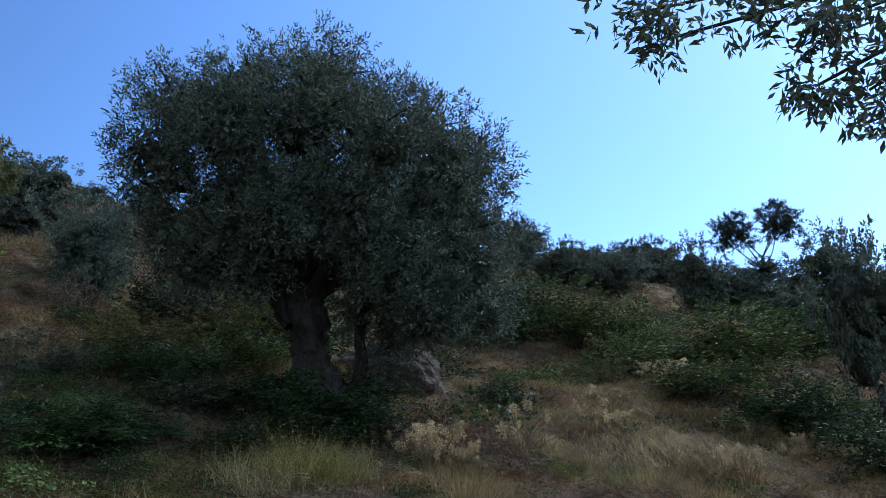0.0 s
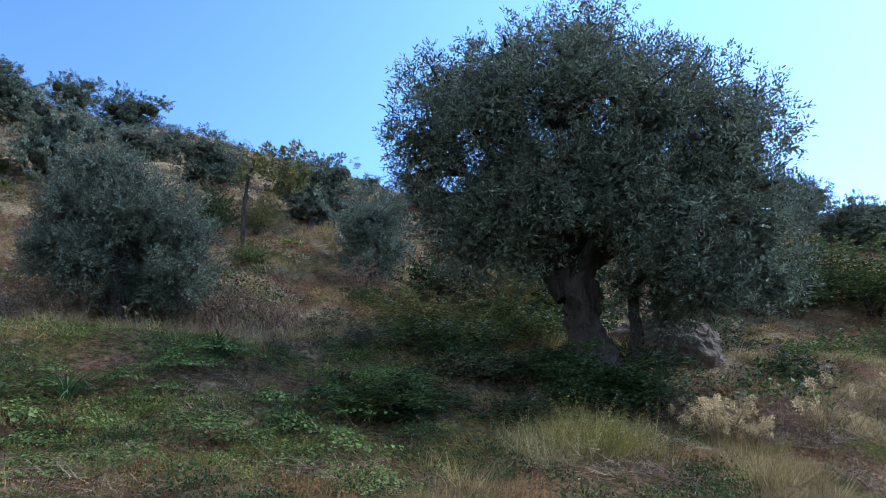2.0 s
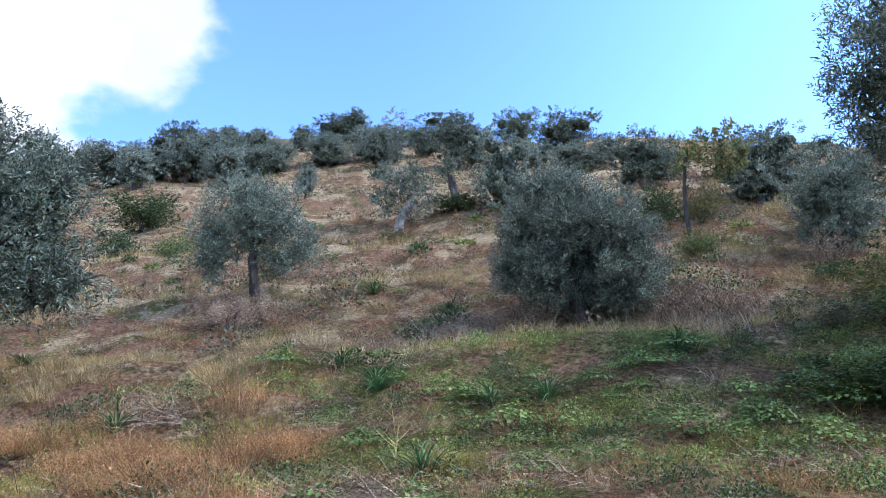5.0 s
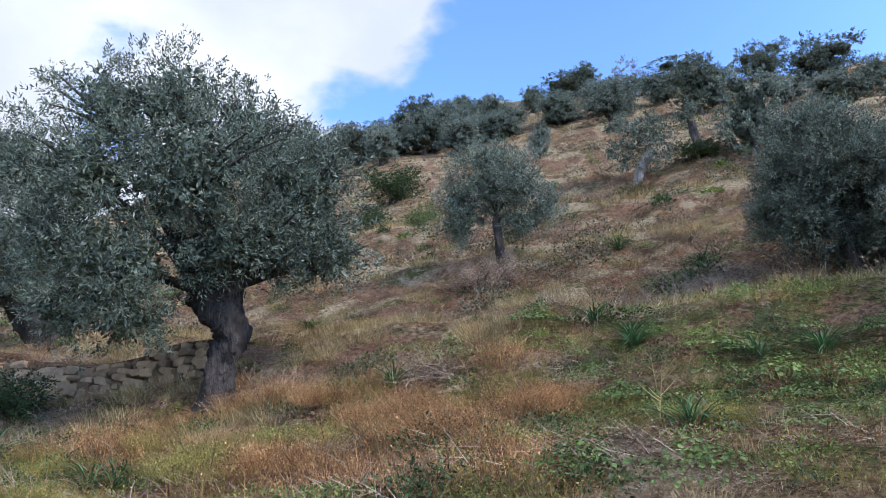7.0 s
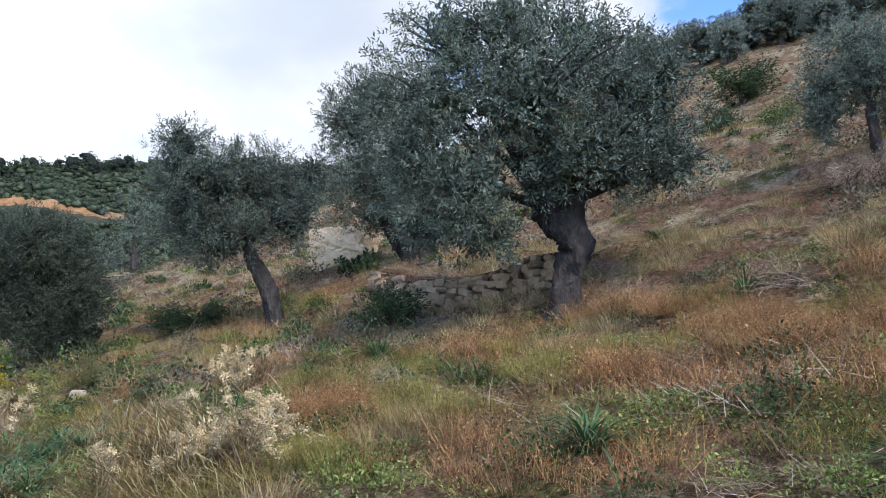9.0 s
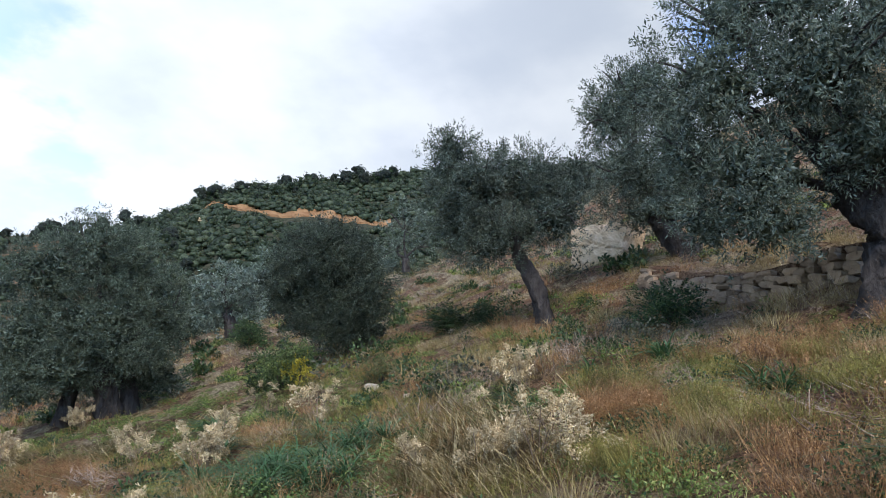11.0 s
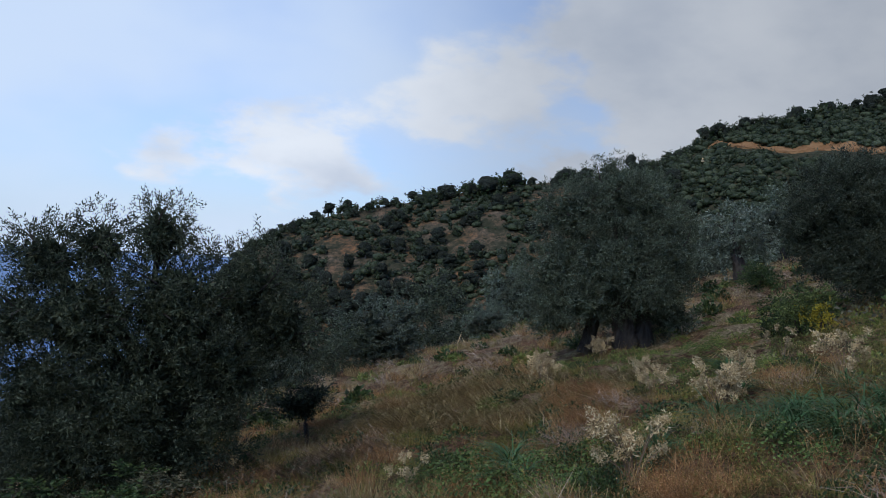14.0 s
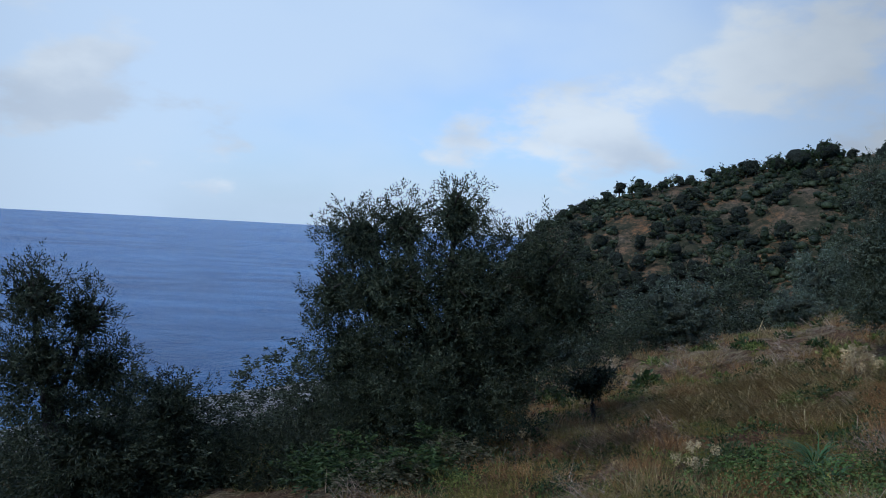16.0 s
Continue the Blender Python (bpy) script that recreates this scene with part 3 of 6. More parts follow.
def zones(az, r, x, y):
    """How green, how straw-coloured and how rusty the growth is."""
    near = ripple(x, y, 1.7, 21)
    green = 0.22 + 0.6 * sstep(14, 24, az) * (1 - sstep(56, 68, az)) * sstep(5.2, 6.4, r) * (1 - sstep(9.3, 10.2, r * np.cos(np.radians(az - UPHILL)))) + 0.5 * sstep(108, 118, az) * (1 - sstep(150, 168, az)) * (1 - sstep(11, 18, r)) + 0.6 * near + 0.12 * sstep(26, 36, r)
    rust = 0.05 + 0.55 * sstep(58, 68, az) * (1 - sstep(92, 104, az)) * sstep(4.4, 5.2, r) * (1 - sstep(7.2, 8.4, r)) + 0.5 * sstep(134, 139, az) * (1 - sstep(150, 158, az)) * sstep(8, 10, r) * (1 - sstep(15, 18, r)) + 0.45 * ripple(x, y, 1.5, 22)
    straw = 0.45 - 0.22 * sstep(58, 66, az) * (1 - sstep(8, 12, r)) + 0.2 * sstep(9, 12, r) + 0.5 * ripple(x, y, 2.1, 23)
    # dry grass along the terrace edges, withered stems on the banks below them
    up = np.radians(az - UPHILL)
    phase, fade, _ = terrace(r * np.cos(up), r * np.sin(up), x, y)
    rim = np.maximum(sstep(0.86, 0.97, phase), 1 - sstep(0.05, 0.16, phase)) * fade
    first = sstep(12, 20, az) * (1 - sstep(56, 68, az)) * (r * np.cos(up) < RIM)
    straw = straw + 0.55 * rim * (1 - first)
    rust = rust + 0.4 * fade * sstep(0.3, 0.45, phase) * (1 - sstep(0.8, 0.92, phase)) * (1 - first)
    return np.stack([green, straw, rust], -1).clip(0.02, None)


# ---- the ground, one sheet to the shore, and the sea ----
def build_ground():
    rings = np.concatenate([[0.35], np.geomspace(0.8, 4.0, 20)[:-1], np.geomspace(4.0, 30, 100)[:-1], np.geomspace(30, 1500, 90)])
    az = np.radians(np.arange(0, 360, 0.75))
    rr, aa = np.meshgrid(rings, az, indexing="ij")
    x, y = -rr * np.sin(aa), rr * np.cos(aa)
    z = height(x, y)
    v = np.stack([x, y, z], -1).reshape(-1, 3)
    n, m = rr.shape
    i, j = np.meshgrid(np.arange(n - 1), np.arange(m), indexing="ij")
    j2 = (j + 1) % m
    f = np.stack([i * m + j, (i + 1) * m + j, (i + 1) * m + j2, i * m + j2], -1).reshape(-1, 4)
    v = np.concatenate([v, [(0, 0, float(height(0.0, 0.01)))]])
    k = np.arange(m)
    cap = np.stack([k, (k + 1) % m, np.full(m, len(v) - 1)], -1)
    ob = new("ground", mesh_of("ground", v, [f, cap], GROUND, True))
    flat_xy = v[:-1]
    az_v = np.degrees(np.arctan2(-flat_xy[:, 0], flat_xy[:, 1]))
    az_v = np.where(az_v < -120, az_v + 360, az_v)
    cover = zones(az_v, np.hypot(flat_xy[:, 0], flat_xy[:, 1]), flat_xy[:, 0], flat_xy[:, 1])
    for name, values in (("green_cover", cover[:, 0]), ("rust_cover", cover[:, 2]), ("straw_cover", cover[:, 1]), ("scrub_cover", 1 - sstep(133, 140, az_v))):
        layer = ob.data.attributes.new(name, "FLOAT", "POINT")
        layer.data.foreach_set("value", np.append(values, 0.3).astype(np.float32))
    tagged(ob, "grassy terraced hillside of dry brown earth and weeds", "ground", kind="structure")


build_ground()


def build_sea():
    rings = np.geomspace(60, 4950, 40)
    az = np.radians(np.arange(0, 360, 3.0))
    rr, aa = np.meshgrid(rings, az, indexing="ij")
    v = np.stack([-rr * np.sin(aa), rr * np.cos(aa), np.full(rr.shape, SEA)], -1).reshape(-1, 3)
    n, m = rr.shape
    i, j = np.meshgrid(np.arange(n - 1), np.arange(m), indexing="ij")
    j2 = (j + 1) % m
    f = np.stack([i * m + j, (i + 1) * m + j, (i + 1) * m + j2, i * m + j2], -1).reshape(-1, 4)
    ob = new("water", mesh_of("water", v, f, WATER, True))
    tagged(ob, "calm blue sea with faint ripples to the horizon", "sea", kind="structure")


build_sea()

# ---- the near olive trees ----
olive(8.5, 9.0, [(0.02, 0, -0.2, 0.38), (-0.02, 0, 0.1, 0.27), (-0.10, 0.03, 0.45, 0.22), (-0.16, 0, 0.8, 0.205), (-0.19, -0.02, 1.1, 0.225), (-0.28, 0, 1.45, 0.19)],
      [(-1.75, 0.0, 4.0, 0.72, 0.6), (-0.9, 0.2, 4.4, 0.8, 0.58), (0.05, -0.2, 4.38, 0.75, 0.55), (0.75, 0.2, 4.05, 0.75, 0.6), (1.4, 0.0, 3.6, 0.7, 0.6),
       (2.0, 0.0, 3.15, 0.58, 0.62), (-1.95, -0.3, 3.15, 0.66, 0.68), (-1.1, -0.8, 3.3, 0.8, 0.7), (-0.2, -0.9, 3.4, 0.85, 0.75), (0.7, -0.8, 3.1, 0.85, 0.75),
       (1.6, -0.5, 2.6, 0.85, 0.75), (2.05, 0.2, 2.3, 0.58, 0.7), (-1.0, 0.9, 3.2, 1.0, 0.9), (0.5, 0.9, 3.1, 1.1, 0.9), (1.5, 0.7, 2.6, 0.9, 0.8)] +
      [(-1.8, 0.1, 2.3, 0.72, 0.5), (-1.0, -0.4, 2.35, 0.7, 0.45), (0.95, -0.7, 1.95, 0.8, 0.7), (1.85, -0.2, 1.6, 0.65, 0.65), (1.5, 0.3, 1.3, 0.7, 0.5),
       (0.4, -0.1, 2.4, 0.9, 0.5), (2.1, 0.1, 1.1, 0.4, 0.4), (1.1, -0.5, 1.3, 0.6, 0.45), (-0.4, 0.3, 2.5, 0.9, 0.6), (-0.3, -0.8, 2.45, 0.7, 0.5), (0.35, -0.9, 2.3, 0.6, 0.5), (-1.25, -0.5, 2.1, 0.6, 0.4)] +
      [(-1.65, -0.2, 1.95, 0.55, 0.42), (-0.95, -0.55, 1.9, 0.6, 0.42), (-0.35, -0.7, 2.0, 0.6, 0.42), (0.25, -0.75, 1.85, 0.6, 0.45), (0.8, -0.75, 1.65, 0.55, 0.45), (1.3, -0.4, 0.95, 0.5, 0.35),
       (-1.5, -0.2, 1.68, 0.5, 0.34), (-0.85, -0.5, 1.62, 0.5, 0.34), (0.75, 0.4, 1.5, 0.6, 0.5), (0.95, 0.5, 1.0, 0.5, 0.4)],
      950, "large old olive tree with a dense dark crown above rough grass", "olive", dense=3.0, size=0.93,
      stems=[((-0.28, 0, 0.95, 0.18), (0.02, -0.1, 1.6, 0.13), (0.35, -0.1, 2.4, 0.08)), ((-0.3, 0, 1.0, 0.17), (-0.72, 0.1, 1.7, 0.12), (-1.05, 0.1, 2.5, 0.07)), ((0.40, 0.35, -0.2, 0.13), (0.34, 0.4, 0.2, 0.085), (0.47, 0.42, 0.55, 0.08), (0.44, 0.4, 0.95, 0.065), (0.62, 0.4, 1.5, 0.05))])
olive(42.6, 11.9, [(0.0, 0, -0.15, 0.16), (-0.06, 0, 0.5, 0.14), (-0.11, 0, 1.1, 0.11)],
      [(-0.42, 0.0, 2.25, 0.46, 0.42), (0.0, 0.15, 2.0, 0.55, 0.48), (0.45, 0.0, 1.7, 0.52, 0.48), (-0.75, -0.1, 1.65, 0.45, 0.55), (0.82, -0.1, 1.2, 0.42, 0.5),
       (-0.95, 0.0, 1.0, 0.38, 0.5), (0.1, 0.5, 1.2, 0.7, 0.6), (0.65, -0.25, 0.65, 0.48, 0.42), (-0.5, -0.35, 0.8, 0.42, 0.42), (1.0, 0.1, 0.7, 0.28, 0.35),
       (0.1, 0.2, 0.4, 0.6, 0.32), (-0.1, -0.35, 1.55, 0.5, 0.48)], 620, "grey-green bushy olive with branches hanging to the ground", "grey", dense=1.9)
olive(66.8, 15.7, [(0.01, 0, -0.1, 0.095), (-0.04, 0, 0.41, 0.089), (-0.09, 0, 0.82, 0.083), (-0.07, 0, 1.12, 0.071)],
      [(-0.25, 0.0, 1.72, 0.98, 0.84), (-0.86, 0.19, 1.43, 0.68, 0.72), (0.41, -0.2, 1.66, 0.72, 0.8), (-0.2, 0.16, 2.38, 0.82, 0.5), (-0.92, -0.09, 0.86, 0.48, 0.38), (0.53, 0.06, 0.98, 0.62, 0.36), (0.95, 0.0, 1.25, 0.42, 0.4)], 330, "young grey olive tree with a slim bare trunk", "grey")
olive(56.1, 27.8, [(-0.02, 0, -0.1, 0.19), (0.06, 0, 0.4, 0.15), (0.16, 0.05, 0.8, 0.16), (0.48, 0, 1.12, 0.14), (0.58, 0, 1.4, 0.09)],
      [(0.55, 0.0, 1.57, 0.78, 0.89), (-0.32, 0.15, 1.64, 0.73, 0.84), (-0.02, -0.18, 2.13, 0.91, 0.59)], 210, "small olive with a pale twisted bare trunk", "grey", bark=PALE_BARK)
olive(51.5, 33.4, [(0.0, 0, -0.1, 0.185), (-0.11, 0, 0.62, 0.185), (-0.21, 0, 1.14, 0.162)],
      [(-0.32, 0.0, 1.61, 0.44, 0.43), (-0.51, 0.05, 1.27, 0.24, 0.26)], 40, "pollarded olive stump with a small tuft of leaves")
olive(24.8, 15.8, [(-0.02, 0, -0.17, 0.119), (0.01, 0, 0.29, 0.107), (0.04, 0, 0.76, 0.083)],
      [(0.06, 0.0, 1.35, 0.63, 0.66), (0.31, 0.1, 0.84, 0.51, 0.65), (-0.31, -0.08, 1.04, 0.4, 0.66), (0.05, 0.0, 0.4, 0.56, 0.41)], 260, "low bushy olive tree with a cone-shaped crown", "grey")
olive(34.2, 20.6, [(0.01, 0, -0.04, 0.06), (-0.06, 0, 0.78, 0.05), (0.03, 0, 1.96, 0.042), (0.19, 0, 2.54, 0.03)],
      [(1.04, 0.0, 2.46, 0.69, 0.55), (0.27, 0.1, 2.62, 0.5, 0.49), (0.7, -0.17, 2.06, 0.84, 0.43), (1.16, 0.09, 2.1, 0.46, 0.42)], 130, "slim tree with rusty yellow and green leaves", kind_of="rusty")
olive(87.7, 9.2, [(-0.05, 0, -0.1, 0.21), (-0.03, 0, 0.2, 0.155), (0.04, 0, 0.45, 0.15), (0.12, 0, 0.72, 0.19), (0.06, 0, 0.92, 0.2), (-0.14, 0, 1.12, 0.17), (-0.3, 0, 1.3, 0.14)],
      [(-0.65, 0.0, 3.58, 0.89, 0.68), (-1.42, 0.14, 3.49, 0.71, 0.66), (-1.53, -0.26, 2.48, 0.88, 0.84), (-0.39, -0.39, 2.57, 1.3, 0.95), (0.63, 0.08, 2.65, 0.79, 0.83), (0.86, -0.06, 1.94, 0.6, 0.36), (-1.14, -0.38, 1.48, 0.94, 0.74), (-1.64, -0.08, 0.94, 0.41, 0.39), (-0.09, 0.37, 1.95, 0.74, 0.5), (-2.01, 0.14, 1.84, 0.35, 0.47), (0.18, 0.11, 3.37, 0.56, 0.46), (1.15, -0.1, 1.72, 0.45, 0.36), (0.55, -0.3, 2.1, 0.6, 0.5), (-1.05, -0.3, 0.95, 0.6, 0.45), (0.0, -0.5, 1.7, 0.65, 0.4), (0.6, -0.35, 1.6, 0.45, 0.3), (1.25, -0.1, 1.8, 0.45, 0.38), (0.95, 0.0, 2.35, 0.6, 0.5), (1.05, -0.2, 2.75, 0.45, 0.4)], 1050, "olive tree with a knotted grey trunk and broad crown", "olive", dense=1.1, stems=[((0.08, 0, 0.75, 0.16), (0.1, 0.05, 1.2, 0.13), (0.2, 0.1, 1.7, 0.09))])
olive(98.2, 15.8, [(0.04, 0, -0.06, 0.244), (-0.21, 0, 0.28, 0.221), (-0.5, 0, 0.56, 0.233), (-0.75, 0, 0.91, 0.198)],
      [(-1.1, 0.0, 3.53, 0.88, 0.74), (-1.53, -0.15, 2.89, 0.75, 0.73), (-0.5, 0.14, 3.2, 0.71, 0.74), (-1.13, -0.21, 1.83, 1.04, 0.96), (-0.09, 0.16, 1.88, 0.82, 1.09), (-0.75, 0.0, 1.02, 1.04, 0.47)], 520, "olive tree leaning outward above a dry stone wall", dense=1.5)
olive(108.8, 14.1, [(0.06, 0, -0.16, 0.156), (-0.07, 0, 0.35, 0.145), (-0.24, 0, 0.83, 0.145), (-0.5, 0, 1.29, 0.114), (-0.58, 0, 1.7, 0.083)],
      [(-1.78, 0.0, 3.15, 0.41, 0.45), (-1.28, -0.17, 2.55, 0.83, 0.7), (-0.36, 0.19, 2.73, 0.97, 0.67), (-1.7, 0.06, 2.12, 0.63, 0.69), (0.16, -0.15, 2.06, 0.73, 0.72), (-1.03, -0.08, 1.57, 0.83, 0.54), (0.5, 0.12, 2.81, 0.4, 0.52)], 520, "slender olive tree with a bent dark trunk", dense=1.3)
olive(123.5, 16.5, [(0.9, 0, 0.5, 0.085), (0.55, 0, 0.65, 0.145), (0.2, 0, 0.7, 0.157), (-0.04, 0, 0.92, 0.133)],
      [(-0.32, 0.0, 1.97, 0.93, 0.83), (-0.74, 0.14, 1.25, 0.69, 0.82), (0.29, -0.14, 1.17, 0.7, 0.83), (-0.03, -0.14, 0.58, 0.69, 0.52), (-1.1, 0.14, 1.59, 0.45, 0.64)], 560, "round bushy olive with a low leaning stem", "mid", dense=2.4)
olive(130.9, 27.0, [(-0.01, 0, 0.14, 0.198), (-0.09, 0, 0.57, 0.198), (-0.24, 0, 1.02, 0.159)],
      [(-0.37, 0.0, 1.76, 1.07, 0.84), (0.36, 0.11, 1.42, 0.54, 0.94), (-0.85, -0.06, 1.0, 0.61, 0.74)], 170, "yellow-green olive tree behind a footpath", "grey", dense=1.5)
olive(118.4, 33.0, [(-0.12, 0, 0.26, 0.17), (-0.14, 0, 0.86, 0.145)],
      [(-0.19, 0.0, 2.32, 1.16, 0.98), (-0.64, 0.19, 1.33, 0.96, 0.85), (0.44, -0.14, 1.37, 0.72, 0.85)], 150, "dark olive tree at the edge of the grove")
# the wide low lump behind is added, standing in for shade between the trunks
olive(139.0, 16.4, [(0.06, 0, -0.15, 0.27), (0.02, 0, 0.4, 0.2), (-0.06, 0, 0.9, 0.19), (-0.1, 0, 1.35, 0.151)],
      [(-0.37, 0.0, 3.17, 0.8, 0.7), (-1.15, -0.17, 2.67, 0.86, 0.81), (0.23, 0.17, 2.74, 0.85, 0.92), (-1.31, -0.17, 1.51, 0.86, 0.92), (-0.29, -0.34, 1.68, 1.13, 1.03), (0.84, 0.06, 1.97, 0.56, 1.03), (-1.63, 0.1, 1.04, 0.52, 0.63), (0.65, -0.11, 1.16, 0.56, 0.45), (-1.35, -0.3, 0.62, 0.6, 0.5), (0.95, 0.2, 0.75, 0.45, 0.45), (-0.75, -0.7, 0.95, 0.55, 0.4), (-0.2, 1.0, 0.85, 1.3, 0.75), (0.4, -0.6, 1.15, 0.6, 0.4)], 800, "broad olive tree with several dark trunks", "mid", dense=1.7, stems=(((-0.78, 0, -0.15, 0.16), (-0.62, 0.1, 0.5, 0.125), (-0.5, 0.1, 1.2, 0.12)), ((0.45, 0.1, -0.15, 0.2), (0.38, 0.1, 0.6, 0.15), (0.4, 0.2, 1.2, 0.13))))
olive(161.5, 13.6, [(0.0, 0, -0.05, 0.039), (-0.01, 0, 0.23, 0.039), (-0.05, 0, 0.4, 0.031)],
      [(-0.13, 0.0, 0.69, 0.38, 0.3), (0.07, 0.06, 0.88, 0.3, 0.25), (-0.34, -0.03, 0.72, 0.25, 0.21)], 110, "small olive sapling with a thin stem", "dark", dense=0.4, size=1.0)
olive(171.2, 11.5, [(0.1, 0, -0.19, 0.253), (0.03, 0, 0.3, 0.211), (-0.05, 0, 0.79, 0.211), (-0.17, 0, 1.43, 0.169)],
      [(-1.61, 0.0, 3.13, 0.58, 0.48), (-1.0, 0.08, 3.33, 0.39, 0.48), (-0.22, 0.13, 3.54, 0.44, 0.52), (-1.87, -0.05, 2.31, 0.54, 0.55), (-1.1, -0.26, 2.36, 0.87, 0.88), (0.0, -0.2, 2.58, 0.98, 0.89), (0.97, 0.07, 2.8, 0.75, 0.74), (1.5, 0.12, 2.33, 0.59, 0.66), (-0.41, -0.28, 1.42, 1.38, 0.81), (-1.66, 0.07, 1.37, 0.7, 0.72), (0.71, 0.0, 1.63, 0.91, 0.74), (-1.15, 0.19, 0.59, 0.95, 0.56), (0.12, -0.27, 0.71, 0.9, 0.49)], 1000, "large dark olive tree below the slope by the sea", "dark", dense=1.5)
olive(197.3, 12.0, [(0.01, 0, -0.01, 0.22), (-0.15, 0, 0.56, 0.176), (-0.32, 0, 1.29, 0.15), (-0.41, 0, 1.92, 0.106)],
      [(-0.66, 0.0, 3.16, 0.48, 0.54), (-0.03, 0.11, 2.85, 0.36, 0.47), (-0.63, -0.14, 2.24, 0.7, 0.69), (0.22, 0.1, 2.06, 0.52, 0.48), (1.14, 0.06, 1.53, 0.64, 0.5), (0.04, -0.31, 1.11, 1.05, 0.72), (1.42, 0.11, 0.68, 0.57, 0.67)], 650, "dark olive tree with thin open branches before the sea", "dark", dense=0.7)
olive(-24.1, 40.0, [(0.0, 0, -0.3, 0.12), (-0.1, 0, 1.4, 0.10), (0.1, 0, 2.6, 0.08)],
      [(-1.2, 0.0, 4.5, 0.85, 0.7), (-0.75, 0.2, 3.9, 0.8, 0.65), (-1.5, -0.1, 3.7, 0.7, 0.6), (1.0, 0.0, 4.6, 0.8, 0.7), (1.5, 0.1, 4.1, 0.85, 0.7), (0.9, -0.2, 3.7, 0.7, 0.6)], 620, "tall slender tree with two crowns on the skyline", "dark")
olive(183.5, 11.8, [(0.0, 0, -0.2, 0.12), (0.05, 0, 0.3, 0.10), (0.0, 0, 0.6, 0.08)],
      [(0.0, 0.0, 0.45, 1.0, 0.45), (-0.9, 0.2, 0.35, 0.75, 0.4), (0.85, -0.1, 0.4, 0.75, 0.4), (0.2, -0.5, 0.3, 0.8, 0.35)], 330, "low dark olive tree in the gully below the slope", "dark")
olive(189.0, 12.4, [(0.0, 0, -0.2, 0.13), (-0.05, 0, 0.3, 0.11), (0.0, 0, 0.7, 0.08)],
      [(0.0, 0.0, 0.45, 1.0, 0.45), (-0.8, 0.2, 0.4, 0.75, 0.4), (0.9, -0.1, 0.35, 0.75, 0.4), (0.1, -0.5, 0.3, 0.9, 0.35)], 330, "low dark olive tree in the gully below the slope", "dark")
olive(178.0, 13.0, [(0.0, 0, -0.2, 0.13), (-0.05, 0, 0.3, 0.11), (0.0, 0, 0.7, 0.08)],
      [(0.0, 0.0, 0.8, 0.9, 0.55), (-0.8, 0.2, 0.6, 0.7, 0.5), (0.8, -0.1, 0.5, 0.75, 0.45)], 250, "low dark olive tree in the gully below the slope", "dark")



# ---- trees of the slope and the crest: a few built, then set out ----
def stock_olive(name, label, seed, leaf, sprigs, templates, tall=0.35, leaf_size=0.26, cat="tree"):
    """An olive 1 m wide and 1 m high, to be scaled where it is set."""
    g = np.random.RandomState(seed)
    tree = tagged(new(name), label, cat, "olive trees on the hillside")
    blobs = []
    for k in range(6):
        a = k * 1.05 + g.uniform(-.3, .3)
        blobs.append((0.24 * math.cos(a), 0.24 * math.sin(a), g.uniform(tall + 0.2, 0.78), g.uniform(.2, .3), g.uniform(.2, .3), g.uniform(.18, .28)))
    for k in range(3):
        blobs.append((0.2 * math.cos(k * 2.1 + seed), 0.2 * math.sin(k * 2.1 + seed), 0.24 + tall, 0.25, 0.25, 0.2))
    blobs.append((0, 0, 0.58 + 0.3 * tall, 0.36, 0.36, 0.42 - 0.3 * tall))
    trunk = [(0, 0, -0.05, 0.055), (0.03, 0.01, tall * 0.6, 0.045), (-0.02, 0, tall + 0.15, 0.035)]
    v, f = tube(trunk, 7, 0.15, seed)
    part("trunk", mesh_of("trunk", v, f, BARK, True), tree)
    v, f = leafy(blobs, sprigs, 6, templates, g, 0.034, 0.0 if templates is SPRIG_FAR else 0.12 if seed < 25 else 0.4, leaf_size, 1.25, 0.0)
    part("crown", mesh_of("crown", v, f, leaf), tree)
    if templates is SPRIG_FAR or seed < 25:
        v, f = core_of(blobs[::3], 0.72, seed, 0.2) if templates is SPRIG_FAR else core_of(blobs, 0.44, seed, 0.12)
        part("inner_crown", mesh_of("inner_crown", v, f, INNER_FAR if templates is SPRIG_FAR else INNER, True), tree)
    return tree


STOCK = [
    stock_olive("olive_tree", "grey-green olive tree on the dry slope", 21, HAZED_OLIVE, 760, SPRIG_MID, 0.02, 0.26),
    stock_olive("olive_tree", "dark round olive tree on the dry slope", 22, HILL_DEEP, 760, SPRIG_MID, 0.03, 0.26),
    stock_olive("olive_tree", "silvery olive tree with a low crown", 23, OLIVE_GREY, 760, SPRIG_MID, 0.0, 0.26),
    stock_olive("olive_tree", "dark green tree on the crest of the hill", 24, HILL_DEEP, 760, SPRIG_MID, 0.02, 0.26),
    stock_olive("olive_tree", "thin half-bare grey tree on the crest", 26, TWIG, 300, SPRIG_MID, 0.1, 0.2),
    # gully olives: the dimmer light down there is put into the dark leaf colour
    stock_olive("olive_tree", "olive tree in the gully with leaves darkened for shade", 25, OLIVE_DARK, 520, SPRIG_MID, 0.0, 0.23)]
STOCK_USED = set()


def set_out(ob, az, r, wide, high, g, sink=0.0):
    x, y, z = spot(az, r)
    m = pose(x, y, z - sink, 0, 0, g.uniform(0, 360)) @ Matrix.Diagonal((wide, wide, high, 1))
    if ob.name not in STOCK_USED:
        STOCK_USED.add(ob.name)
        ob.matrix_world = m
        return ob
    return copy_thing(ob, m @ Matrix.Diagonal((*(1 / s for s in ob.scale), 1)))


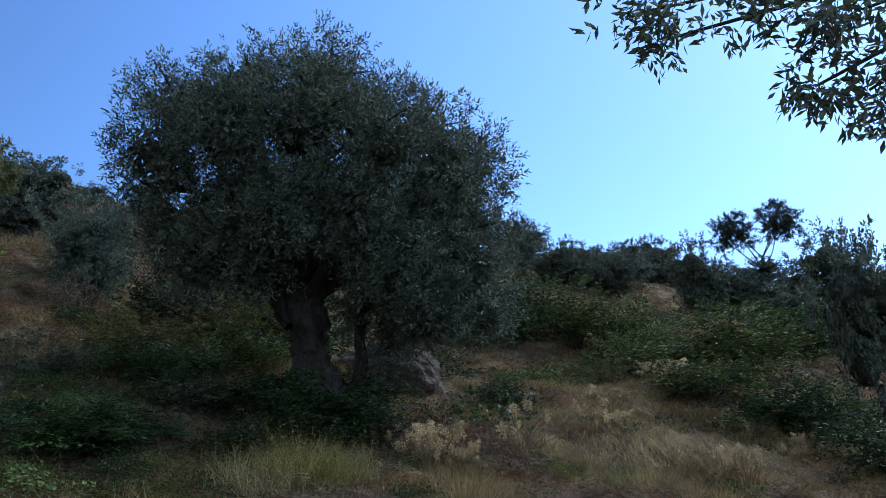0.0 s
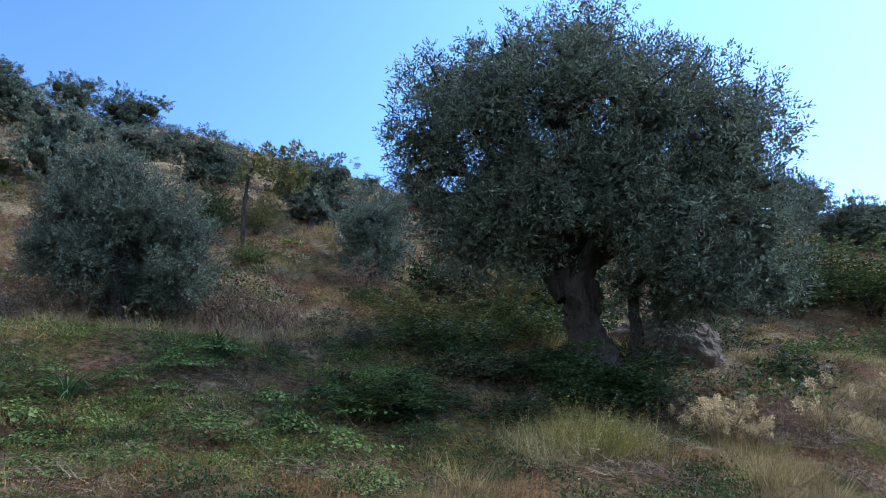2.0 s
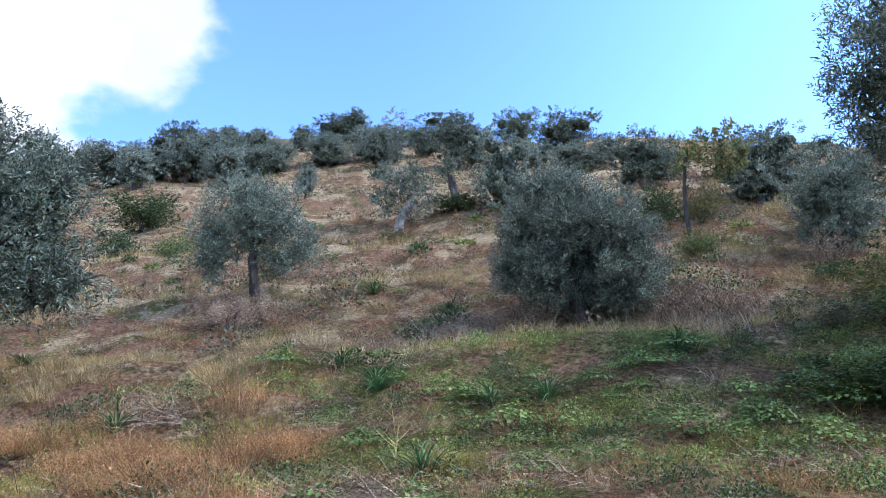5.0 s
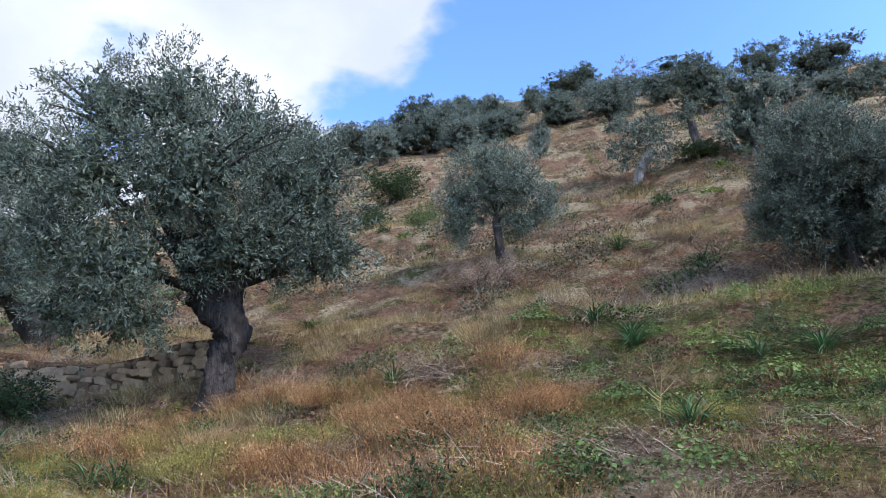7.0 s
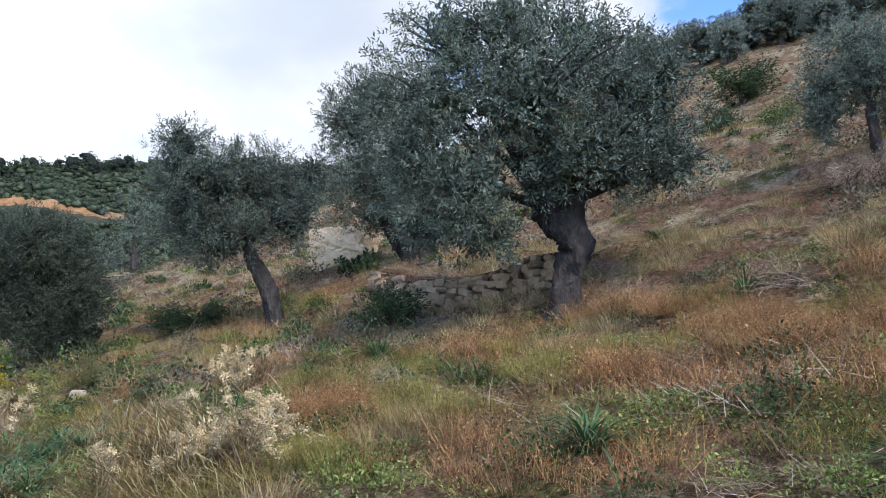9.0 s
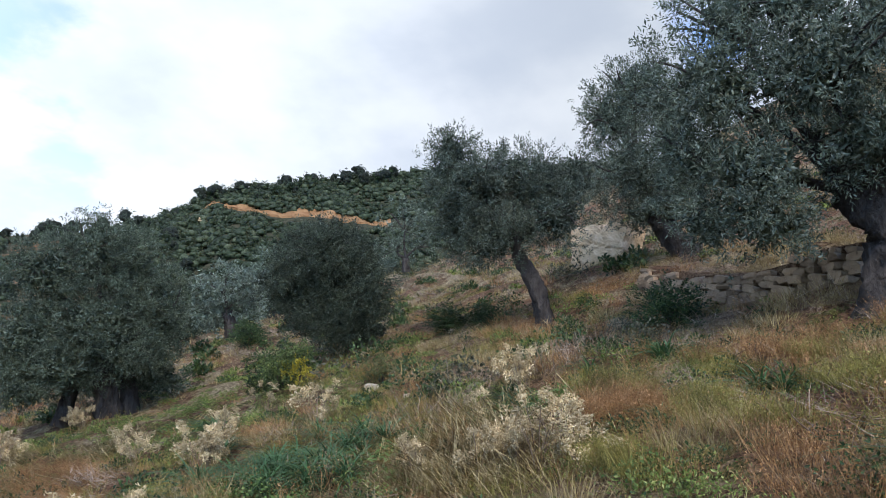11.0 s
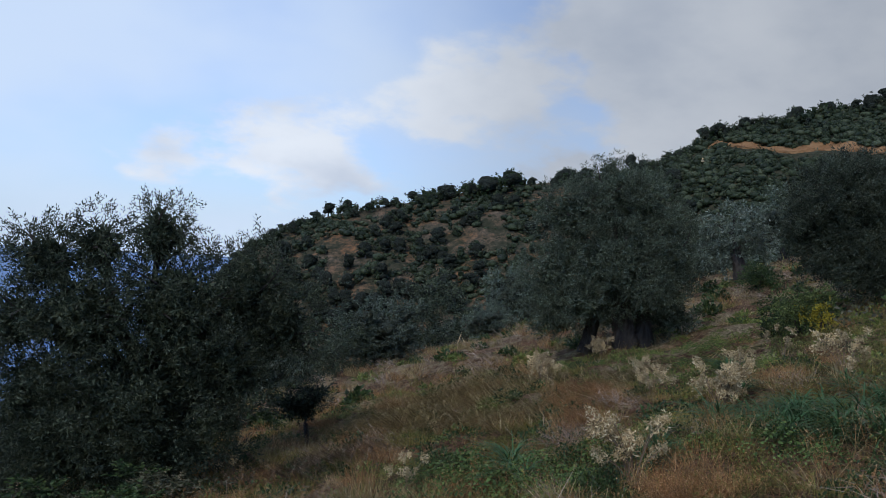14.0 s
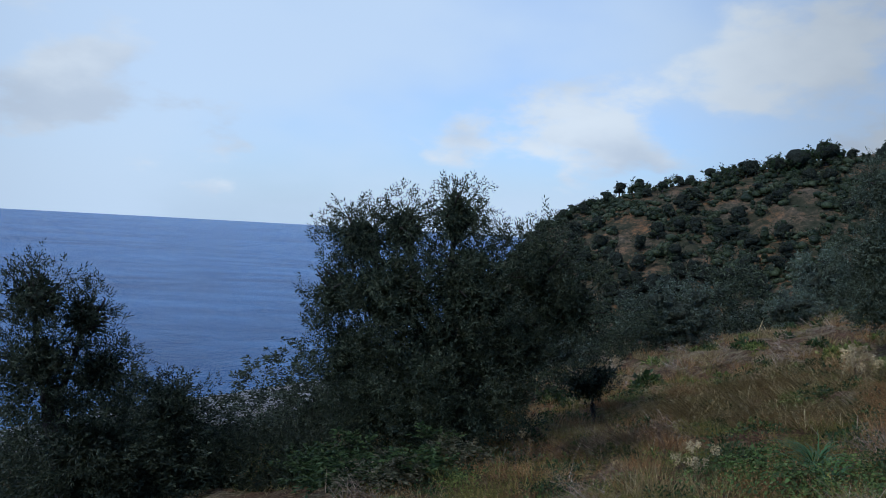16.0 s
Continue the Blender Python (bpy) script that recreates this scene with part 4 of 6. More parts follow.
CREST_LEFT = ((71.7, 52.0, 3.3, 3.3, 3), (70.1, 56.4, 3.3, 2.7, 2), (68.9, 59.4, 2.0, 2.6, 1), (67.5, 52.1, 2.8, 2.1, 0), (66.6, 60.5, 2.3, 2.4, 1), (65.5, 51.4, 2.3, 2.2, 0),
              (63.3, 37.4, 1.2, 1.8, 0), (63.6, 65.2, 2.4, 1.9, 1), (61.6, 51.7, 3.3, 2.2, 2), (60.8, 72.9, 4.9, 2.6, 3), (59.7, 73.1, 3.3, 2.9, 3), (57.7, 47.3, 3.1, 2.5, 0),
              (56.3, 68.1, 3.3, 2.7, 4), (53.9, 53.6, 2.8, 2.4, 2), (52.2, 60.8, 4.9, 2.0, 3))
CREST_MIDDLE = ((51.1, 44.1, 2.9, 2.7, 1), (46.6, 53.5, 2.6, 2.2, 3), (42.6, 46.5, 3.1, 2.4, 1), (47.6, 28.1, 2.0, 2.4, 2), (41.8, 38.8, 2.0, 1.4, 0), (39.8, 39.0, 1.3, 1.6, 1),
                (37.2, 29.5, 2.1, 1.8, 1), (28.4, 27.5, 2.3, 2.1, 1), (24.6, 36.2, 0.8, 0.8, 1), (20.7, 35.0, 1.9, 1.8, 2), (30.4, 34.2, 1.5, 1.4, 0), (45.0, 40.6, 1.8, 1.2, 0),
                (72.6, 65.5, 2.4, 2.6, 3), (49.7, 54.8, 1.6, 1.2, 1), (35.2, 33.8, 1.5, 1.5, 1))
CREST_END = ((79.3, 56.4, 1.4, 3.3, 1), (77.5, 52.1, 4.3, 2.6, 0), (78.6, 83.0, 2.4, 2.1, 3), (73.9, 65.8, 2.8, 2.9, 1), (72.2, 51.4, 3.7, 3.0, 0), (69.0, 72.9, 2.3, 2.0, 3),
             (71.1, 63.7, 2.8, 2.1, 2), (76.0, 65.0, 2.4, 2.4, 1), (69.3, 56.8, 2.9, 2.1, 2), (58.5, 52.4, 3.1, 2.4, 0), (61.9, 53.8, 3.2, 2.0, 2), (82.0, 70.0, 4.2, 3.4, 1),
             (85.0, 74.0, 4.4, 3.5, 1), (88.0, 68.0, 4.0, 3.4, 0), (80.5, 58.0, 3.2, 2.8, 2))
TREES_RIGHT = ((-9.5, 34.8, 2.4, 1.9, 1), (-14.2, 39.8, 3.4, 1.8, 0), (-17.1, 50.0, 2.8, 3.0, 3), (-19.6, 32.5, 2.5, 3.0, 1), (-23.2, 38.4, 3.8, 2.4, 0), (-28.6, 40.9, 3.8, 4.4, 1),
               (-7.2, 40.1, 1.8, 3.1, 3), (-26.3, 42.4, 2.7, 2.0, 1), (-12.6, 36.6, 1.6, 1.7, 3), (-29.6, 18.0, 1.9, 3.6, 1), (-33.0, 30.0, 4.0, 3.6, 1),
               (-21.5, 36.0, 2.6, 2.0, 1), (-11.0, 40.0, 2.6, 2.2, 1), (29.2, 27.1, 2.4, 2.3, 0), (24.3, 20.6, 1.9, 2.2, 1))
SG = np.random.RandomState(5)
for az, r, wide, high, k in CREST_LEFT + CREST_END:
    set_out(STOCK[k], az, r, wide * 1.12, high * 1.13, SG, 0.05)
for az, r, wide, high, k in CREST_MIDDLE:
    set_out(STOCK[k], az, r, wide * 1.45, high * 1.36, SG, 0.05)
for az, r, wide, high, k in TREES_RIGHT:
    set_out(STOCK[k], az, r, wide * 1.1, high * 1.15, SG, 0.05)

for k in range(18):
    az, r = -36 + k * 1.75 + SG.uniform(-0.7, 0.7), SG.uniform(34, 47)
    set_out(STOCK[(1, 3)[k % 2]], az, r, SG.uniform(2.2, 3.6), SG.uniform(1.6, 2.5), SG, 0.05)

# ---- shrubs ----
def stock_shrub(name, label, seed, leaf, sprigs, templates, size):
    g = np.random.RandomState(seed)
    ob = tagged(new(name), label, "shrub", "shrubs of the hillside")
    blobs = [(0.26 * math.cos(k * 1.25), 0.26 * math.sin(k * 1.25), g.uniform(.3, .55), g.uniform(.2, .3), g.uniform(.2, .3), g.uniform(.25, .4)) for k in range(5)] + [(0, 0, .6, .25, .25, .36)]
    for _ in range(0 if name == "bramble" else 4):
        v, f = tube([(g.uniform(-.05, .05), g.uniform(-.05, .05), -.05, .02), (g.uniform(-.2, .2), g.uniform(-.2, .2), .3, .014), (g.uniform(-.27, .27), g.uniform(-.27, .27), .58, .005)], 4)
        part("stem", mesh_of("stem", v, f, BARK, True), ob)
    v, f = leafy(blobs, sprigs, 7, templates, g, 0.07, 0.25, size, 1.0)
    part("foliage", mesh_of("foliage", v, f, leaf), ob)
    return ob


SHRUBS = [
    stock_shrub("shrub", "dense dark green shrub in dry grass", 31, SHRUB_GREEN, 430, SPRIG_BROAD, 0.56),
    stock_shrub("shrub", "bright green leafy shrub on the slope", 32, BRIGHT_GREEN, 430, SPRIG_BROAD, 0.56),
    stock_shrub("shrub", "grey-brown half-dry shrub in dry grass", 33, RUSTY, 420, SPRIG_BROAD, 0.45),
    stock_shrub("shrub", "large bright green bush with feathery leaves", 34, BRIGHT_GREEN, 800, SPRIG_BROAD, 0.46),
    stock_shrub("shrub", "large dark green bush below the slope", 35, SHRUB_GREEN, 550, SPRIG_BROAD, 0.55),
    stock_shrub("shrub", "small shrub turning yellow in the grass", 36, YELLOW, 140, SPRIG_BROAD, 0.6),
    stock_shrub("bramble", "low dark bramble in the shade of the olive", 37, SHRUB_GREEN, 200, SPRIG_BROAD, 0.8),
    stock_shrub("bramble", "low green bramble in the rough grass", 38, DUN_GREEN, 200, SPRIG_BROAD, 0.8),
    stock_shrub("dead_bush", "tangled dead brown bush on the terrace bank", 39, TWIG, 300, SPRIG_BROAD, 0.42)]
SHRUB_PLACES = ((-10.0, 22.6, 3.4, 1.8, 3), (-20.6, 18.7, 3.2, 1.3, 3), (-14.7, 22.8, 1.9, 1.8, 3), (-5.1, 21.4, 1.9, 1.8, 4), (-26.7, 33.9, 2.8, 1.6, 4), (14.5, 15.5, 1.7, 1.3, 2), (19.2, 15.0, 1.6, 1.1, 0),
                (24.8, 16.7, 1.1, 1.6, 0), (100.2, 11.0, 0.95, 0.75, 0), (68.4, 14.2, 0.8, 0.7, 8), (66.6, 14.4, 0.7, 0.75, 8), (69.6, 14.6, 0.6, 0.55, 8), (47.6, 11.8, 0.75, 0.8, 8), (49.4, 11.9, 0.6, 0.55, 8), (37.0, 12.0, 0.8, 0.7, 8), (34.4, 12.1, 0.75, 0.65, 8), (31.6, 12.2, 0.7, 0.55, 8), (25.5, 14.9, 0.8, 0.75, 8), (51.5, 28.7, 1.6, 0.7, 0),
                (36.4, 22.1, 1.2, 1.1, 0), (33.1, 22.0, 1.3, 1.0, 2), (56.2, 23.1, 1.0, 0.5, 2), (33.8, 15.5, 0.8, 0.5, 1), (76.5, 29.0, 1.6, 1.2, 0))
SHRUB_UNDER = ((18.0, 11.5, 1.4, 0.7, 7), (22.0, 13.0, 1.6, 0.8, 2), (27.0, 12.0, 1.2, 0.5, 7), (11.5, 13.0, 1.8, 1.0, 0), (3.0, 14.5, 2.0, 1.0, 4), (-7.0, 16.0, 1.8, 0.8, 1),
               (-11.0, 17.0, 1.6, 0.7, 2), (-19.0, 16.0, 1.8, 0.8, 1), (-24.0, 15.0, 2.0, 1.0, 4), (-30.0, 13.0, 1.8, 1.1, 4), (-14.0, 20.0, 2.4, 1.2, 3), (20.0, 9.0, 1.2, 0.45, 1),
               (16.0, 8.6, 1.0, 0.35, 0), (31.0, 17.5, 1.6, 0.8, 2), (14.0, 13.5, 2.0, 1.2, 2), (16.8, 14.5, 1.9, 1.2, 7), (11.0, 14.5, 2.2, 1.5, 4), (19.5, 13.0, 1.5, 0.8, 2))
SHRUB_MORE = ((25.2, 14.0, 0.8, 0.4, 0), (75.0, 33.7, 2.4, 1.6, 4), (72.4, 27.9, 1.5, 1.1, 1), (128.1, 14.3, 0.9, 0.7, 0), (126.6, 13.4, 0.45, 0.6, 5), (127.4, 13.6, 0.8, 0.8, 1),
              (115.5, 15.2, 1.1, 0.6, 0), (130.0, 24.2, 1.1, 0.8, 0), (120.8, 12.2, 0.6, 0.4, 2), (113.0, 15.5, 0.8, 0.5, 0), (-4.0, 11.0, 1.0, 0.5, 0),
              (6.5, 9.4, 1.3, 0.5, 0), (7.0, 8.3, 0.8, 0.5, 6), (8.8, 8.25, 0.9, 0.45, 6), (5.4, 8.6, 0.8, 0.4, 7), (10.2, 8.4, 0.8, 0.5, 6), (14.0, 10.5, 1.2, 0.7, 1), (-3.0, 20.0, 2.4, 1.3, 4), (-16.0, 22.0, 2.2, 1.2, 3), (-26.0, 24.0, 2.6, 1.6, 4))
for az, r, wide, high, k in SHRUB_PLACES + SHRUB_UNDER + SHRUB_MORE:
    set_out(SHRUBS[k], az, r, wide * 1.15, high * 1.1, SG, 0.04)

# brambles in the shade at the foot of the big olive
BG = np.random.RandomState(63)
for k in range(30):
    az, r = BG.uniform(11, 26), BG.uniform(7.0, 11.5)
    set_out(SHRUBS[(6, 7, 6, 1, 7)[k % 5]], az, r, BG.uniform(0.45, 1.05), BG.uniform(0.2, 0.42), BG, 0.03)
for k in range(26):
    az, r = BG.uniform(44, 90), BG.uniform(48, 84)
    big = BG.uniform(1.8, 3.3)
    set_out(STOCK[(1, 0, 2)[k % 3]], az, r, big * 1.15, big * BG.uniform(0.8, 1.15), BG, 0.05)

for az, r, wide, high, k in ((173.5, 9.6, 1.3, 0.55, 6), (176.0, 9.3, 1.2, 0.5, 7), (178.5, 10.0, 1.4, 0.6, 6), (171.0, 9.8, 1.0, 0.45, 7), (181.0, 10.6, 1.2, 0.6, 6), (184.5, 11.6, 1.1, 0.7, 2)):
    set_out(SHRUBS[k], az, r, wide, high, BG, 0.03)

# the gully below the lip, full of olives and shrubs
GULLY_BUSHES = ((188.5, 12.5, 2.4, 1.5), (192.5, 12.0, 2.4, 1.7), (196.0, 12.5, 2.6, 1.9), (201.0, 13.0, 2.6, 2.2), (194.0, 15.0, 3.0, 2.4), (199.0, 16.0, 3.0, 2.8), (185.5, 16.0, 3.2, 1.6), (190.0, 15.0, 3.0, 1.4), (177.0, 18.0, 3.6, 2.6),
                (182.0, 21.0, 4.0, 3.0), (168.0, 17.0, 2.6, 1.8), (172.0, 19.0, 3.2, 2.4), (193.0, 18.0, 3.6, 2.6))
GULLY_OLIVES = ((153.0, 30.0, 4.2, 3.6), (148.6, 27.5, 1.8, 1.4), (156.4, 25.5, 3.0, 2.3), (159.1, 24.3, 2.4, 2.0), (151.5, 40.0, 4.0, 3.6), (146.5, 33.0, 2.6, 3.0),
                (162.0, 28.0, 3.2, 2.6), (143.5, 36.0, 3.6, 3.0), (166.0, 25.0, 3.4, 2.8), (135.0, 34.0, 3.6, 3.0), (128.0, 42.0, 4.4, 3.6), (123.0, 46.0, 4.6, 3.6))
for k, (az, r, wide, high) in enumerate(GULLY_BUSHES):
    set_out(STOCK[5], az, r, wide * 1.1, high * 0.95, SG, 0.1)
for k, (az, r, wide, high) in enumerate(GULLY_OLIVES):
    set_out(STOCK[(5, 1, 3)[k % 3]], az, r, wide * 1.05, high * 1.05, SG, 0.1)

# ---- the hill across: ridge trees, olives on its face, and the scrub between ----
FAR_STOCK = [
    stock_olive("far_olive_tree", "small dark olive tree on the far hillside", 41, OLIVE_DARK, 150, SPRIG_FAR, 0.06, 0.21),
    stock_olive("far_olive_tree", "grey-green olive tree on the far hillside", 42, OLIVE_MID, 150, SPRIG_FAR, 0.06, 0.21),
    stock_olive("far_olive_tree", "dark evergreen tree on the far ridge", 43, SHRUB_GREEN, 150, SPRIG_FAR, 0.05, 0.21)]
for ob in FAR_STOCK:
    tagged(ob, group="trees on the hill across the gully")
for k in range(40):
    az, r = SG.uniform(118, 196), SG.uniform(34, 100)
    big = SG.uniform(2.8, 4.8)
    set_out(STOCK[(5, 3, 1)[k % 3]] if r < 62 else FAR_STOCK[k % 3], az, r, big * 1.1, big * (0.9 if k % 2 else 0.6), SG, 0.1)
for k in range(62):
    az = 119 + k * 0.76 + SG.uniform(-0.3, 0.3)
    big = SG.uniform(2.4, 6.2)
    set_out(FAR_STOCK[k % 3], az + SG.uniform(-0.5, 0.5), 246 + SG.uniform(-9, 4), big * SG.uniform(0.9, 1.4), big, SG, 0.2)
for k in range(200):
    az, r = SG.uniform(134, 166), SG.uniform(120, 225)
    big = SG.uniform(3.2, 5.6)
    set_out(FAR_STOCK[k % 2], az, r, big * 1.15, big, SG, 0.3)
set_out(FAR_STOCK[2], 148.6, 236, 11, 8.5, SG, 1.0)
set_out(FAR_STOCK[2], 146.8, 240, 10, 8, SG, 1.0)
set_out(FAR_STOCK[0], 151.5, 95, 9, 7, SG, 1.0)
set_out(FAR_STOCK[1], 149.0, 105, 9, 6, SG, 1.0)


def track_at(az):
    """How far off the track lies where it crosses the far hill at that azimuth."""
    rise = np.interp(az, (119, 124, 128, 130.5, 134), (8.0, 8.5, 8.55, 8.8, 9.4))
    far_r = np.arange(150.0, 246.0, 1.0)
    a = math.radians(az)
    climb = np.degrees(np.arctan2(height(-far_r * math.sin(a), far_r * math.cos(a)), far_r))
    return float(far_r[int(np.argmax(climb > rise))]) if (climb > rise).any() else 236.0


TRACK_AZ = np.arange(118.0, 135.1, 0.5)
TRACK_R = np.array([track_at(a) for a in TRACK_AZ])


def off_track(az, r):
    """True away from the track and the slope just before it."""
    gap = r - np.interp(az, TRACK_AZ, TRACK_R)
    return (az < 118) | (az > 134.5) | (gap < -3.4) | (gap > 3)


def build_scrub():
    g = np.random.RandomState(77)
    n = 13000
    az, r = np.concatenate([g.uniform(114, 139, 8000), g.uniform(136, 172, n - 8000)]), g.uniform(105, 250, n)
    x, y = -r * np.sin(np.radians(az)), r * np.cos(np.radians(az))
    thick = ripple(x, y, 46, 12) + ripple(x, y, 15, 13) * 0.7 + np.where(az < 138, 1.5, -0.1)
    s = (thick > g.uniform(-1.0, 0.9, n)) & off_track(az, r)
    x, y, n = x[s], y[s], s.sum()
    z = height(x, y)
    got = []
    for k in range(4):
        m = np.arange(n) % 4 == k
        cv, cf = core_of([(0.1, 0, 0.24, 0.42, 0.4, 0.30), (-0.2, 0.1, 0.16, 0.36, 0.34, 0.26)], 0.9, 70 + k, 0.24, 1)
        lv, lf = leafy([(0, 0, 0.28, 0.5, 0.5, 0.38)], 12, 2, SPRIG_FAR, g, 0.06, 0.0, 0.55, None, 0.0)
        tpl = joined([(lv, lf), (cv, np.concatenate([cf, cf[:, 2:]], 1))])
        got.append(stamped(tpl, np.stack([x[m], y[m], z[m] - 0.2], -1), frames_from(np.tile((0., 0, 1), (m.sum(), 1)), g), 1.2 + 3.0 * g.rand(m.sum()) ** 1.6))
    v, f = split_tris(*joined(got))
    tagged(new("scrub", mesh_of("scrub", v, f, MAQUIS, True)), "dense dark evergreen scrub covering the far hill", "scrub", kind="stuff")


build_scrub()


def build_far_woods():
    """The trees of the far hill past those that stand apart."""
    g = np.random.RandomState(78)
    n = 560
    az = np.concatenate([g.uniform(114, 137, 230), g.uniform(134, 170, 190), g.uniform(114, 166, n - 420)])
    r = np.concatenate([g.uniform(130, 246, 230), g.uniform(165, 247, 190), g.uniform(236, 248, n - 420)])
    keep = off_track(az, r)
    az, r, n = az[keep], r[keep], int(keep.sum())
    x, y = -r * np.sin(np.radians(az)), r * np.cos(np.radians(az))
    got = []
    for v in range(3):
        blobs = [(g.uniform(-.22, .22), g.uniform(-.22, .22), g.uniform(.35, .7), g.uniform(.24, .32), g.uniform(.24, .32), g.uniform(.22, .3)) for _ in range(4)]
        lv, lf = leafy(blobs, 34, 5, SPRIG_FAR, g, 0.05, 0.0, 0.27)
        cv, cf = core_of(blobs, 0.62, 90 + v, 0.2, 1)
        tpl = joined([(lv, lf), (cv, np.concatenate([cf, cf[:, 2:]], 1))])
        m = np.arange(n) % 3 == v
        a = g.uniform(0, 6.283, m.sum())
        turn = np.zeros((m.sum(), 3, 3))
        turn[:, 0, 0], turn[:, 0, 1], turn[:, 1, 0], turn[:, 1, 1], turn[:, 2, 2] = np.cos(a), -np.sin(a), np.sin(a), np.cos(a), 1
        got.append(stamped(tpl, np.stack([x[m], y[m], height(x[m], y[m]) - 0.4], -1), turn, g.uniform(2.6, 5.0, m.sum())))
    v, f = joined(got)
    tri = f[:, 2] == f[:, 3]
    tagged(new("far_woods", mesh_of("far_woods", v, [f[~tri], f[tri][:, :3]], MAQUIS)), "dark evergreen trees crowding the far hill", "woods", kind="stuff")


build_far_woods()


# ---- the cut of a dirt track across the far hill, and a footpath in the grove ----
def build_track():
    m, nt, p, geo = base_material("ochre_earth", 0.95, 0.05)
    f1 = noise_of(nt, geo.outputs["Position"], 0.35, 6, 0.65, 0.35, 0.65)
    nt.links.new(mix_rgb(nt, f1, (0.26, 0.125, 0.05), (0.42, 0.235, 0.105)), p.inputs["Base Color"])
    bump(nt, p, f1, 1.0, 0.8)
    g = np.random.RandomState(3)
    vs, n = [], 60
    for k in range(n + 1):
        t = k / n
        az = 119.5 + 13.8 * t
        r = float(np.interp(az, TRACK_AZ, TRACK_R))
        tall = 0.62 * min(1.0, 6 * t, 5 * (1 - t)) * (0.5 + 0.35 * math.sin(t * 15 + 1.0) + 0.3 * math.sin(t * 41)) + g.uniform(-0.35, 0.25)
        x0, y0, z0 = spot(az, r)
        x1, y1, z1 = spot(az, r + 3.5)
        vs += [(x0, y0, z0 - 0.6), (x0, y0, z0 + 0.2), (x1, y1, z1 + tall), (x1, y1, z1 - 1.0)]
    i = np.arange(n)
    f = np.concatenate([np.stack([i * 4 + j, i * 4 + 4 + j, i * 4 + 5 + j, i * 4 + 1 + j], -1) for j in range(3)])
    tagged(new("track_cut", mesh_of("track_cut", np.array(vs), f, m)), "bare orange earth bank of a track across the far hill", "earth bank", kind="structure")


build_track()


def build_path():
    m, nt, p, geo = base_material("trodden_earth", 0.95, 0.05)
    f1 = noise_of(nt, geo.outputs["Position"], 4.0, 7, 0.7, 0.35, 0.65)
    nt.links.new(mix_rgb(nt, f1, (0.13, 0.09, 0.055), (0.36, 0.27, 0.18)), p.inputs["Base Color"])
    bump(nt, p, f1, 0.8, 0.05)
    vs, n = [], 40
    for k in range(n + 1):
        t = k / n
        az, r = 135.2 - 2.8 * t + 0.4 * math.sin(t * 7), 16.5 + 10 * t
        x, y, _ = spot(az, r)
        half = (0.40 + 0.2 * math.sin(k * 0.9) + 0.08 * math.sin(k * 2.3)) * (1 - 0.6 * abs(2 * t - 1) ** 3)
        a = math.radians(az)
        for w in (-1, -0.4, 0.4, 1):
            px, py = x + math.cos(a) * half * w, y + math.sin(a) * half * w
            vs.append((px, py, float(height(px, py)) + (0.03 if abs(w) < 1 else -0.03)))
    i = np.arange(n)
    f = np.concatenate([np.stack([i * 4 + j, i * 4 + 1 + j, i * 4 + 5 + j, i * 4 + 4 + j], -1) for j in range(3)])
    tagged(new("path", mesh_of("path", np.array(vs), f, m, True)), "narrow footpath of pale trodden earth", "path", kind="structure")


build_path()


